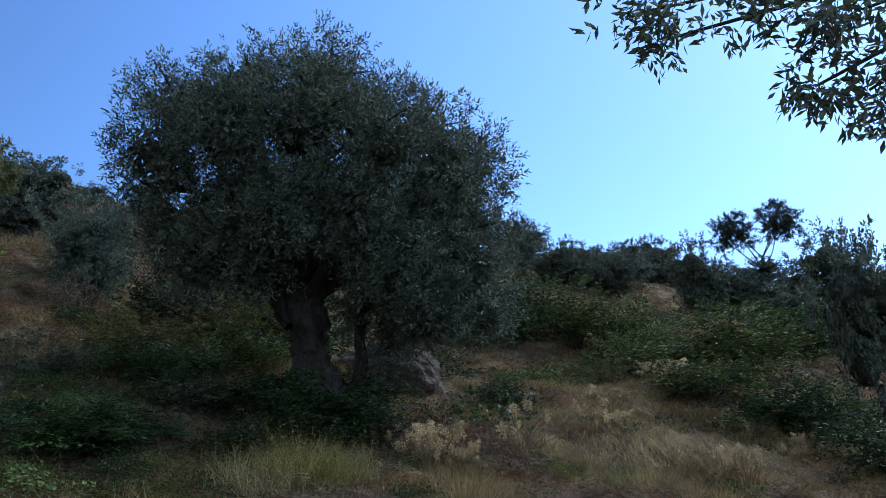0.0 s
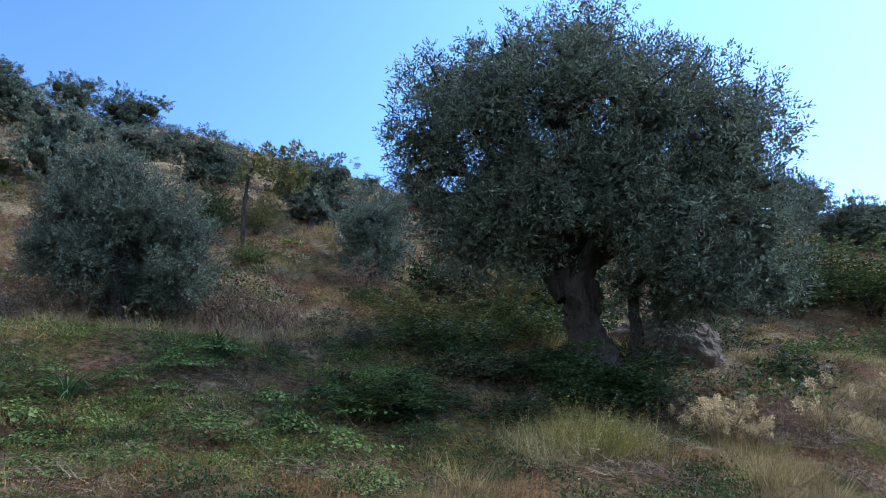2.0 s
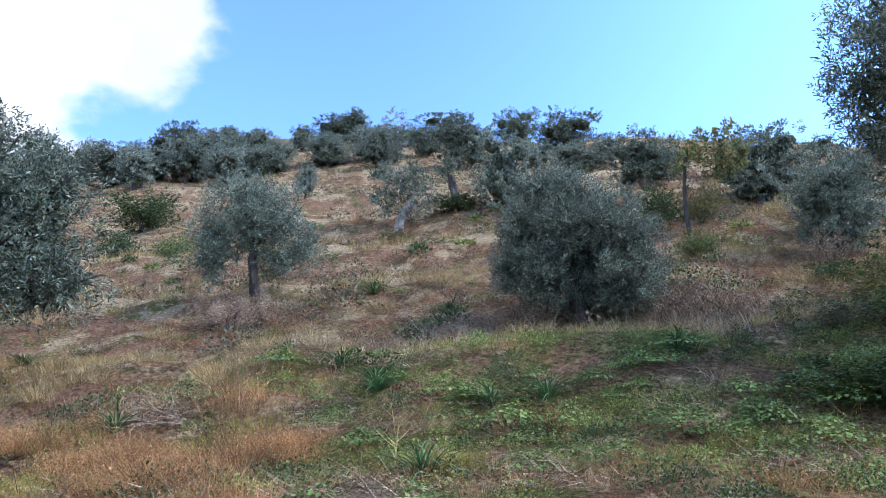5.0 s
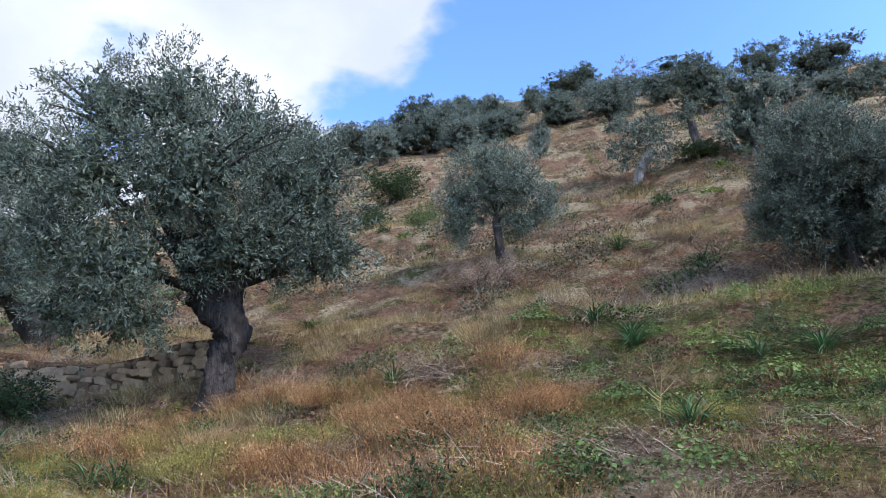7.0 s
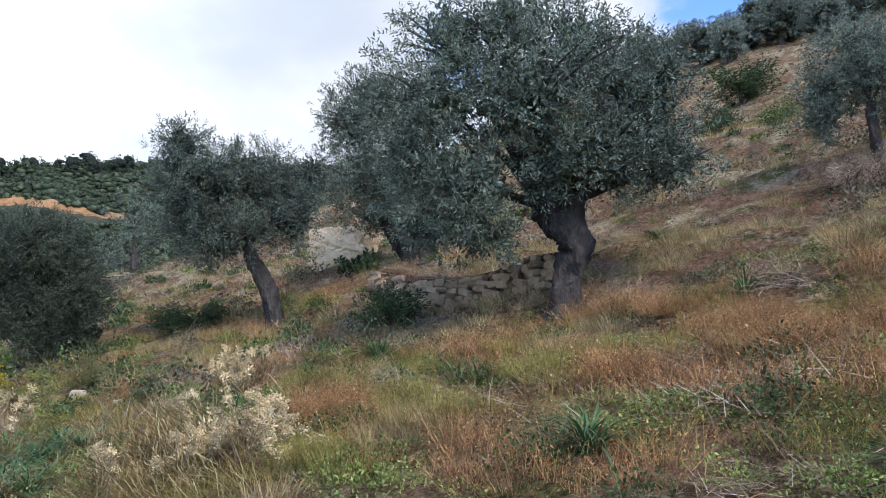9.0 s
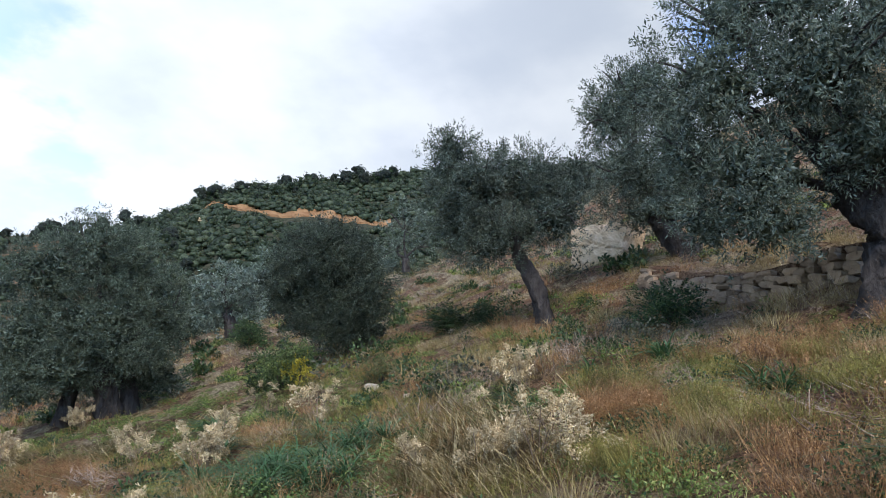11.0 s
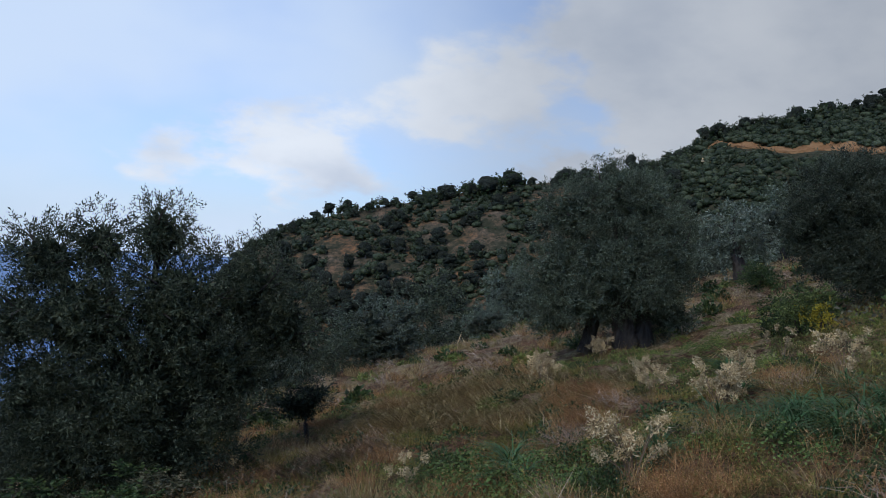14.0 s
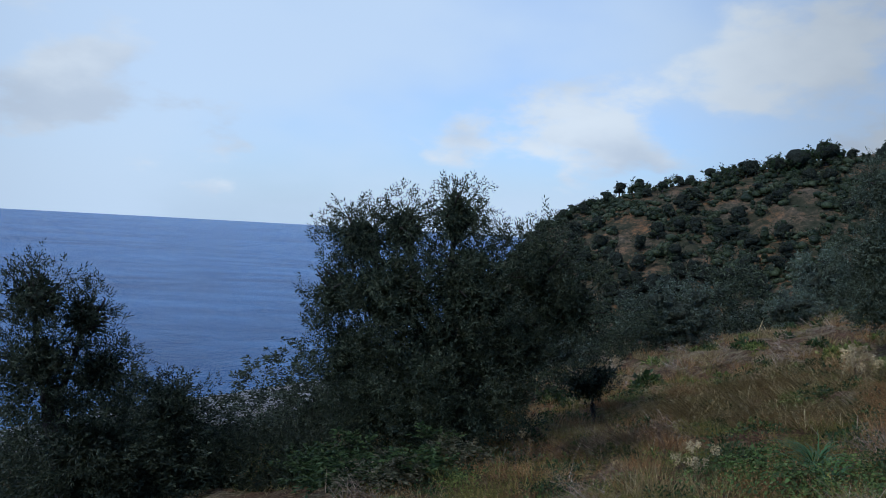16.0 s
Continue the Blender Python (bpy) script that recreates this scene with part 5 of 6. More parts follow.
# ---- the olive whose branch hangs over the start ----
def overhang():
    TREE_SEED[0] += 7
    g = np.random.RandomState(TREE_SEED[0])
    tree = thing_at("olive_tree", -52, 4.2, "olive tree with thin hanging leafy twigs against the sky", "tree", "olive trees of the grove")
    tips = ((-1.67, -1.79, 3.46, 0.14, 0.12), (-1.64, -1.69, 3.35, 0.07, 0.09), (-1.37, -1.7, 3.41, 0.19, 0.11), (-1.15, -1.53, 3.31, 0.19, 0.13), (-0.96, -1.5, 3.18, 0.19, 0.16), (-1.17, -1.49, 2.98, 0.12, 0.12), (-1.03, -1.41, 2.92, 0.14, 0.14), (-0.89, -1.41, 3.04, 0.14, 0.21), (-0.92, -1.32, 2.79, 0.12, 0.14), (-0.75, -1.4, 3.1, 0.21, 0.21))
    trunk = [(0.1, 0, -0.1, 0.2), (0.05, 0, 1.0, 0.16), (-0.1, 0, 2.2, 0.13), (-0.2, 0, 3.3, 0.1)]
    v, f = tube(trunk, 12, 0.2, 3)
    part("trunk", mesh_of("trunk", v, f, BARK, True), tree)
    end, vs = np.array((-0.2, 0, 3.3)), []
    for x, d, z, w, h in tips:
        goal = np.array((x, d, z))
        mid = 0.45 * end + 0.55 * goal + (0, 0, 0.25)
        v, f = tube([(*end, 0.035), (*mid, 0.014), (*goal, 0.006)], 5)
        part("limb", mesh_of("limb", v, f, BARK, True), tree)
    pl, wy = [], []
    for x, d, z, w, h in tips:
        for _ in range(int(8 + 110 * (w + h))):
            q = g.normal(size=3) * (w * 0.42, w * 0.7, h * 0.42)
            pl.append(np.array((x, d, z)) + q)
            wy.append(q / max(w, 0.1) + g.normal(size=3) * 0.9 + (-0.3, 0, -0.25))
    sprig = leaf_sprig(g, 0.09, 7, 0.056, 0.018, 1.1)
    v, f = stamped(sprig, np.array(pl), frames_from(np.array(wy), g), g.uniform(0.8, 1.2, len(pl)))
    part("crown", mesh_of("crown", v, f, OLIVE), tree)
    blobs = [(0.9, 0.3, 3.6, 1.0, 1.0, 0.7), (0.3, -0.9, 3.9, 0.9, 0.9, 0.7), (1.4, 0.8, 3.2, 0.9, 0.9, 0.7)]
    v, f = leafy(blobs, 500, 8, SPRIG_NEAR, g, 0.13, 0.3)
    part("upper_crown", mesh_of("upper_crown", v, f, OLIVE), tree)


overhang()


# ---- stones ----
def rock_mesh(name, seed, material, cuts=3, facets=11, knobs=0.05, depth=(0.27, 0.40)):
    """A broken block: a ball cut flat by planes, its corners chipped and its faces slightly uneven."""
    bm = bmesh.new()
    bmesh.ops.create_icosphere(bm, subdivisions=cuts, radius=0.5)
    g = np.random.RandomState(seed)
    planes = [(Vector(a).normalized(), g.uniform(*depth)) for a in ((1, 0.1, 0), (-1, 0.1, 0.1), (0, 1, 0.1), (0.1, -1, 0), (0, 0.1, 1), (0.1, 0, -1))]
    planes += [(Vector(g.normal(size=3)).normalized(), g.uniform(depth[0] + 0.06, depth[1] + 0.04)) for _ in range(facets - 6)]
    for v in bm.verts:
        for n, d in planes:
            over = v.co.dot(n) - d
            if over > 0:
                v.co -= n * over * 0.96
        v.co *= 1 + knobs * noise.noise(v.co * 5.0 + Vector((seed, 0, 0))) + 0.5 * knobs * noise.noise(v.co * 14.0)
    me = bpy.data.meshes.new(name)
    bm.to_mesh(me)
    bm.free()
    me.materials.append(material)
    return me


def lone_rock(name, az, r, size, label, material, seed, lift=0.0, cuts=3, depth=(0.27, 0.40)):
    x, y, z = spot(az, r)
    ob = new(name, rock_mesh(name, seed, material, cuts, 20, 0.12, depth))
    ob.matrix_world = pose(x, y, z + lift, 0, 0, az) @ Matrix.Diagonal((*size, 1))
    return tagged(ob, label, "rock")




def block_boulder():
    """A squared limestone block with cracks, its faces uneven and its corners worn."""
    bm = bmesh.new()
    bmesh.ops.create_cube(bm, size=1.0)
    bmesh.ops.subdivide_edges(bm, edges=bm.edges[:], cuts=22, use_grid_fill=True)
    cracks = [(Vector((0.25, 0.1, 1)).normalized(), 0.02), (Vector((1, 0.2, 0.35)).normalized(), 0.08), (Vector((1, 0.1, -0.6)).normalized(), -0.2)]
    for v in bm.verts:
        c = v.co.copy()
        big = max(abs(q) for q in c)
        c = c * (0.80 + 0.20 * big / max(c.length, 0.01) * 1.1)
        c.x += 0.16 * c.z * c.x + 0.10 * c.z
        c.z += 0.10 * c.x
        c *= 1 + 0.10 * noise.noise(c * 2.2 + Vector((3, 1, 2))) + 0.05 * noise.noise(c * 7.0) + 0.02 * noise.noise(c * 18.0)
        for n, d in cracks:
            gap = abs(c.dot(n) - d + 0.03 * noise.noise(c * 6.0))
            if gap < 0.03:
                c *= 1 - 0.06 * (1 - gap / 0.03)
        v.co = c
    me = bpy.data.meshes.new("boulder")
    bm.to_mesh(me)
    bm.free()
    me.materials.append(CREAM_ROCK)
    x, y, z = spot(104.2, 19.4)
    ob = new("boulder", me)
    ob.matrix_world = pose(x, y, z + 0.42, 0, 4, 104 - 26) @ Matrix.Diagonal((1.45, 1.1, 1.2, 1))
    return tagged(ob, "large pale cream limestone boulder on the terrace", "rock")


block_boulder()
lone_rock("outcrop", 133.0, 226.0, (4.5, 3.0, 2.4), "pale limestone outcrop beside the far track", CREAM_ROCK, 21, 0.8)
lone_rock("boulder", 102.3, 19.8, (1.5, 1.0, 0.9), "brown lichen-covered boulder beside the pale one", GREY_ROCK, 5, 0.2)
lone_rock("boulder", 4.1, 11.3, (1.75, 1.2, 1.0), "low grey boulder under the big olive", GREY_ROCK, 8, 0.02, 5, (0.38, 0.48))
lone_rock("tree_stump", 1.4, 11.8, (0.28, 0.25, 0.75), "bleached pale tree stump beside the boulder", PALE_BARK, 12, 0.2)
STONE_PLACES = ((121.5, 11.9, 0.26), (121.6, 9.4, 0.16), (105.6, 6.6, 0.10), (115.5, 15.2, 0.18), (124.0, 9.2, 0.12), (119.0, 10.5, 0.12), (136.0, 19.0, 0.3))
for k, (az, r, s) in enumerate(STONE_PLACES):
    tagged(lone_rock("stone", az, r, (s * 1.3, s, s * 0.8), "small pale stone lying in the grass", WHITE_ROCK, 50 + k, s * 0.15, 2), group="stones in the grass")



def build_scattered_stones():
    """Small pale stones strewn over the upper slope."""
    g = np.random.RandomState(29)
    lumps = []
    for _ in range(230):
        x, y, z = spot(g.uniform(40, 80), g.uniform(34, 58))
        s = g.uniform(0.03, 0.12)
        lumps.append((x, y, z + s * 0.2, s * g.uniform(0.8, 1.6), s * g.uniform(0.8, 1.6), s * 0.7))
    pieces = []
    for b in lumps:
        v, f = core_of([(0, 0, 1.0, *b[3:6])], 1.0, int(b[0] * 100) % 997, 0.2, 1)
        pieces.append((v + (b[0], b[1], b[2] - 1.0), f))
    v, f = joined(pieces)
    tagged(new("scattered_stones", mesh_of("scattered_stones", v, f, STONE)), "small pale stones strewn over the upper slope", "stones", kind="stuff")


build_scattered_stones()

# pieces of the dry stone wall, laid in rough courses between two ends
STONE_KIT = [rock_mesh("wall_stone", 60 + k, STONE, 2, 9, 0.04, (0.21, 0.31)) for k in range(8)]


def stone_wall(label, ends, tall, courses, seed, bow=0.0):
    g = np.random.RandomState(seed)
    wall = tagged(new("dry_stone_wall"), label, "wall", kind="")
    (a0, r0), (a1, r1) = ends
    p0, p1 = np.array(spot(a0, r0)), np.array(spot(a1, r1))
    wall.matrix_world = Matrix.Translation(p0)
    run, length = (p1 - p0)[:2], np.linalg.norm((p1 - p0)[:2])
    yaw = math.degrees(math.atan2(run[1], run[0]))
    back = np.array([-run[1], run[0]]) / length
    if back @ p0[:2] < 0:
        back = -back
    along = lambda k: p0[:2] + run * k - back * bow * 4 * k * (1 - k)
    for c in range(courses):
        s = g.uniform(-0.1, 0.1)
        while s < length:
            w = g.uniform(0.12, 0.30)
            h = tall / courses
            q = along((s + w / 2) / length) + back * (0.05 * c + g.uniform(-0.03, 0.03))
            z = float(height(*along((s + w / 2) / length))) + h * (c + 0.45) + g.uniform(-0.02, 0.02) - 0.05
            if not (c == courses - 1 and g.rand() < 0.3):
                st = new("stone", STONE_KIT[g.randint(8)])
                st.parent = wall
                st.matrix_basis = Matrix.Translation((q[0] - p0[0], q[1] - p0[1], z - p0[2])) @ pose(0, 0, 0, g.uniform(-9, 9), g.uniform(-14, 14), yaw + g.uniform(-10, 10)) @ Matrix.Diagonal((w * 1.7, 0.42, h * g.uniform(1.55, 2.3), 1))
            s += w
    # earth packed behind the stones
    m = 24
    rows = []
    for k in range(m + 1):
        q = along(k / m)
        zz = float(height(*q))
        for off, up in ((0.12, -0.3), (0.2, tall * 0.93), (1.6, tall * 1.0)):
            e = q + back * off
            base = zz if off < 1 else max(zz, float(height(*e)) - tall)
            rows.append((e[0] - p0[0], e[1] - p0[1], base + up - p0[2] - (0.25 if off > 1 else 0)))
    i = np.arange(m)
    f = np.concatenate([np.stack([i * 3 + j, (i + 1) * 3 + j, (i + 1) * 3 + j + 1, i * 3 + j + 1], -1) for j in range(2)])
    part("earth_fill", mesh_of("earth_fill", np.array(rows), f, GROUND, True), wall)
    return wall


# ---- tufts of grass and weeds ----
def blades(g, n, tall, wide, lean, bend=0.35, foot_at=0.1, bent=True):
    """A tuft: n leaning blades from a common patch, each of two pieces, or of one."""
    vs, fs = [], []
    for k in range(n):
        a, l = g.uniform(0, 6.283), lean * g.uniform(0.25, 1.2)
        h, w = tall * g.uniform(0.55, 1.15), wide * g.uniform(0.7, 1.2)
        out = np.array([math.cos(a), math.sin(a), 0])
        side = np.array([-math.sin(a + 0.6), math.cos(a + 0.6), 0])
        b, q = g.uniform(0, 6.283), foot_at * g.rand() ** 0.5
        foot = np.array([math.cos(b) * q, math.sin(b) * q, 0])
        mid = foot + out * h * l * 0.45 + (0, 0, h * 0.6)
        tip = foot + out * h * (l + bend * g.uniform(0.2, 1)) + (0, 0, h * g.uniform(0.7, 1.0))
        if bent:
            vs += [foot - side * w / 2, foot + side * w / 2, mid + side * w * 0.36, mid - side * w * 0.36, tip]
            e = 5 * k
            fs += [[e, e + 1, e + 2, e + 3], [e + 3, e + 2, e + 4, e + 4]]
        else:
            vs += [foot - side * w / 2, foot + side * w / 2, tip]
            fs += [[3 * k, 3 * k + 1, 3 * k + 2, 3 * k + 2]]
    return np.array(vs), np.array(fs)


def build_grass():
    g = np.random.RandomState(9)
    kinds = (("green_grass", GREEN_GRASS, "short green grass and weeds on the terraces"), ("dry_grass", STRAW, "dry straw-coloured grass on the slope"), ("rust_grass", RUST_GRASS, "rust-brown withered weeds in tangled tufts"))
    got = {k: [] for k in range(3)}
    for lo, hi, n, size, count, wide in ((3.2, 7.2, 6500, 0.065, 8, 0.0038), (6.6, 13, 12000, 0.075, 9, 0.0065), (12, 26, 17000, 0.12, 8, 0.012), (25, 62, 12000, 0.2, 6, 0.035)):
        az = g.uniform(-42, 205 if lo < 20 else 160, n)
        r = np.sqrt(g.uniform(lo ** 2, hi ** 2, n))
        x, y = -r * np.sin(np.radians(az)), r * np.cos(np.radians(az))
        w = zones(az, r, x, y)
        w = (w / w.sum(1, keepdims=True)).cumsum(1)
        kind = (g.rand(n)[:, None] > w).sum(1)
        bare = ripple(x, y, 1.5, 31) < -0.75
        z = height(x, y)
        for k in range(3):
            for v in range(3):
                s = (kind == k) & ~bare & (np.arange(n) % 3 == v)
                tall = size * (0.75, 1.0, 0.9)[k]
                tpl = blades(g, count, tall, wide * (1.3, 0.8, 0.8)[k], (1.5, 1.6, 1.7)[k], 0.7, (0.10, 0.12, 0.2, 0.4)[(lo > 4) + (lo > 10) + (lo > 20)], lo < 4)
                up = np.tile((0., 0, 1), (s.sum(), 1)) + g.normal(size=(s.sum(), 3)) * 0.3
                got[k].append(stamped(tpl, np.stack([x[s], y[s], z[s] - 0.015], -1), frames_from(up, g), g.uniform(0.6, 1.35, s.sum())))
    for k, (name, mat, label) in enumerate(kinds):
        v, f = split_tris(*joined(got[k]))
        tagged(new(name, mesh_of(name, v, f, mat)), label, "grass", kind="stuff")
    # low broad-leaved weeds
    n = 22000
    az, r = g.uniform(-40, 165, n), np.sqrt(g.uniform(16, 200, n))
    x, y = -r * np.sin(np.radians(az)), r * np.cos(np.radians(az))
    s = zones(az, r, x, y)[:, 0] > g.uniform(0.4, 1.3, n)
    x, y, n = x[s], y[s], s.sum()
    tpl = leaf_sprig(g, 0.025, 6, 0.022, 0.013, 1.4)
    v, f = stamped(tpl, np.stack([x, y, height(x, y)], -1), frames_from(np.tile((0., 0, 1), (n, 1)) + g.normal(size=(n, 3)) * 0.3, g), g.uniform(0.7, 1.6, n))
    tagged(new("weeds", mesh_of("weeds", v, f, WEED_GREEN)), "low broad-leaved green weeds between the grass", "weeds", kind="stuff")


build_grass()


def grass_mound(g, n, tall, wide, radius, lean, specks):
    """A rounded tuft of fine stalks, with seed specks along the upper half of each."""
    b, q = g.uniform(0, 6.283, n), radius * g.rand(n) ** 0.5
    foot = np.stack([np.cos(b) * q, np.sin(b) * q, np.zeros(n)], -1)
    h = tall * (1 - 0.45 * (q / radius) ** 2) * g.uniform(0.55, 1.15, n)
    out = foot / radius * lean + np.stack([g.normal(size=n), g.normal(size=n), np.zeros(n)], -1) * 0.4
    tip = foot + out * h[:, None] + np.stack([np.zeros(n), np.zeros(n), h], -1)
    a = g.uniform(0, 6.283, n)
    side = np.stack([np.cos(a), np.sin(a), np.zeros(n)], -1) * wide / 2
    tris = [np.stack([foot - side, foot + side, tip], 1)]
    for _ in range(specks):
        t = g.uniform(0.25, 1.0, n)[:, None]
        at = foot + (tip - foot) * t
        d1, d2 = g.normal(size=(n, 3)) * 0.0075, g.normal(size=(n, 3)) * 0.002
        tris.append(np.stack([at, at + d1 + d2, at + d1 - d2], 1))
    v = np.concatenate(tris).reshape(-1, 3)
    return v, np.arange(len(v)).reshape(-1, 3)


def leaf_mound(g, n, tall, radius, leaf):
    """A low cushion of small leaves."""
    d = g.normal(size=(n, 3))
    d[:, 2] = np.abs(d[:, 2])
    d /= np.linalg.norm(d, axis=1, keepdims=True)
    at = d * (radius, radius, tall) * g.uniform(0.45, 1.05, n)[:, None]
    way = d * 0.6 + g.normal(size=(n, 3)) * 0.6
    way *= (leaf * g.uniform(0.7, 1.4, n) / np.linalg.norm(way, axis=1))[:, None]
    side = np.cross(way, g.normal(size=(n, 3)))
    side *= (leaf * 0.28 / np.linalg.norm(side, axis=1))[:, None]
    a, b, c = at, at + way * 0.5 + side, at + way
    e = at + way * 0.5 - side
    v = np.concatenate([np.stack([a, b, c], 1), np.stack([a, c, e], 1)]).reshape(-1, 3)
    return v, np.arange(len(v)).reshape(-1, 3)


def stem_mound(g, n, spread, long, wide):
    """Dead stems fallen across one another."""
    o = g.normal(size=(n, 3)) * (spread * 0.5, spread * 0.5, 0) + (0, 0, 0.02) + np.abs(g.normal(size=(n, 1))) * (0, 0, 0.05)
    a = g.uniform(0, 6.283, n)
    w = np.stack([np.cos(a), np.sin(a), g.uniform(-0.1, 0.6, n)], -1) * (long * g.uniform(0.4, 1.2, n))[:, None]
    side = np.cross(w, (0, 0, 1)) + (0, 0, 0.3 * long)
    side *= (wide / 2 / np.linalg.norm(side, axis=1))[:, None]
    v = np.stack([o - side, o + side, o + w], 1).reshape(-1, 3)
    return v, np.arange(len(v)).reshape(-1, 3)


def build_mounds():
    """The mosaic of low plants: every tuft of one kind, the kinds in patches."""
    g = np.random.RandomState(19)
    n1, n2, n3 = 3400, 5600, 3200
    az = g.uniform(-40, 180, n1 + n2 + n3)
    r = np.concatenate([np.sqrt(g.uniform(3.4 ** 2, 8.6 ** 2, n1)), np.sqrt(g.uniform(8.6 ** 2, 16 ** 2, n2)), np.sqrt(g.uniform(16 ** 2, 30 ** 2, n3))])
    x, y = -r * np.sin(np.radians(az)), r * np.cos(np.radians(az))
    zone = lambda a0, a1, r0, r1: sstep(a0 - 5, a0 + 3, az) * (1 - sstep(a1 - 3, a1 + 5, az)) * sstep(r0 - 0.5, r0 + 0.5, r) * (1 - sstep(r1 - 0.6, r1 + 0.6, r))
    up = np.radians(az - UPHILL)
    u = r * np.cos(up)
    phase, fade, _ = terrace(u, r * np.sin(up), x, y)
    rim = np.maximum(sstep(0.90, 0.97, phase), 1 - sstep(0.03, 0.12, phase)) * fade * (1 - sstep(88, 100, az))
    first = sstep(9, 17, az) * (1 - sstep(57, 68, az)) * sstep(4.9, 5.9, r) * (u < RIM - 0.25)
    heath = fade * (u > RIM) * sstep(0.26, 0.36, phase) * (1 - sstep(0.80, 0.92, phase)) * (1 - sstep(72, 88, az))
    bank, rim = first, rim * (1 - first)
    rusty, meadow, shade = zone(60, 102, 4.2, 8.2), zone(104, 175, 3, 17), zone(2, 33, 4.6, 12)
    lawn = zone(126, 141, 11, 19)
    slope = sstep(8.8, 10, r) * (1 - sstep(100, 112, az))
    dry = zone(-40, 2, 6, 30)
    rip = lambda size, seed: 0.95 * ripple(x, y, size, seed)
    want = np.stack([
        0.22 + 0.24 * slope - 0.16 * meadow - 0.25 * rusty - 0.4 * bank + 1.3 * rim - 0.1 * heath + 0.4 * dry - 0.5 * lawn + rip(2.2, 51),
        0.12 + 0.60 * rusty + 0.42 * meadow + 0.12 * slope - 0.2 * bank - 0.3 * lawn + rip(1.6, 52),
        0.02 + 0.72 * bank + 0.16 * meadow + 0.02 * rusty - 0.06 * slope + 1.2 * lawn + rip(1.5, 53),
        0.02 + 0.28 * bank + 0.75 * shade + 0.30 * meadow + 0.14 * rusty - 0.05 * slope + 0.1 * heath + rip(1.3, 54),
        0.05 + 0.28 * rusty + 0.46 * meadow - 0.05 * slope + 0.1 * bank + rip(1.7, 55),
        0.20 + 0.34 * slope + 0.30 * bank - 0.5 * meadow + 0.75 * heath + 0.15 * rusty + 0.2 * dry - 0.4 * lawn + rip(1.9, 56)], -1)
    kind = np.argmax(want + g.gumbel(size=want.shape) * 0.18, 1)
    tall = (0.9 + 0.12 * meadow + 0.2 * rusty - 0.12 * bank - 0.3 * lawn) * g.uniform(0.5, 1.45, len(r)) * np.where(r > 16, 1.35, 1.0)
    kinds = (("straw_tufts", STRAW, "tufts of fine dry straw-coloured grass", lambda w: grass_mound(g, 130, 0.20, 0.0040 * w, 0.18, 1.0, 0)),
             ("golden_tufts", RUST_GRASS, "feathery golden-brown tufts of withered weeds", lambda w: grass_mound(g, 64, 0.20, 0.0034 * w, 0.19, 0.8, 4)),
             ("green_cushions", WEED_GREEN, "cushions of small-leaved yellow-green weeds", lambda w: leaf_mound(g, 190 if w < 1.2 else 110, 0.10, 0.22, 0.021 * w ** 1.4)),
             ("dark_cushions", SHRUB_GREEN, "mounds of dark green leafy weeds", lambda w: leaf_mound(g, 180 if w < 1.2 else 110, 0.15, 0.19, 0.024 * w ** 1.4)),
             ("olive_tufts", FENNEL_GREEN, "feathery yellow-green tufts of fine weeds", lambda w: grass_mound(g, 64, 0.18, 0.0034 * w, 0.19, 0.9, 4)),
             ("stem_tangles", TWIG, "tangles of dead grey-brown stems", lambda w: stem_mound(g, 70, 0.26, 0.24, 0.0042 * w)))
    for k, (name, mat, label, make) in enumerate(kinds):
        got = []
        for lo, hi, w in ((0, 8.6, 1.0), (8.6, 16, 1.5), (16, 30, 2.4)):
            for v in range(4):
                m = (kind == k) & (r >= lo) & (r < hi) & (np.arange(len(r)) % 4 == v)
                up = np.tile((0., 0, 1), (m.sum(), 1)) + g.normal(size=(m.sum(), 3)) * 0.12
                got.append(stamped(make(w), np.stack([x[m], y[m], height(x[m], y[m]) - 0.012], -1), frames_from(up, g), tall[m]))
        tagged(new(name, mesh_of(name, *joined(got), mat)), label, "weeds", kind="stuff")


build_mounds()


def build_low_scrub():
    """Low bushes scattered over the slope, too many to count."""
    g = np.random.RandomState(83)
    for name, mat, label, n in (("low_scrub", DUN_GREEN, "low dull green bushes scattered over the slope", 1000), ("low_green_scrub", SHRUB_GREEN, "low leafy green bushes scattered over the slope", 560)):
        az, r = g.uniform(-34, 128, n), 9.5 + 50 * g.rand(n) ** 1.15
        x, y = -r * np.sin(np.radians(az)), r * np.cos(np.radians(az))
        s = (ripple(x, y, 7, 41 if name == "low_scrub" else 47) + 0.8 * ripple(x, y, 3, 42)) > g.uniform(-0.7, 0.9, n)
        s &= ~((az > 70) & (az < 100) & (r < 16))
        x, y, r = x[s], y[s], r[s]
        got = []
        for v in range(3):
            m = np.arange(len(x)) % 3 == v
            clump = leaf_mound(g, 170, 0.30, 0.32, 0.042)
            got.append(stamped(clump, np.stack([x[m], y[m], height(x[m], y[m]) - 0.03], -1), frames_from(np.tile((0., 0, 1), (m.sum(), 1)), g), g.uniform(0.45, 1.5, m.sum()) * (1 + 0.02 * r[m])))
        tagged(new(name, mesh_of(name, *joined(got), mat)), label, "scrub", kind="stuff")


build_low_scrub()


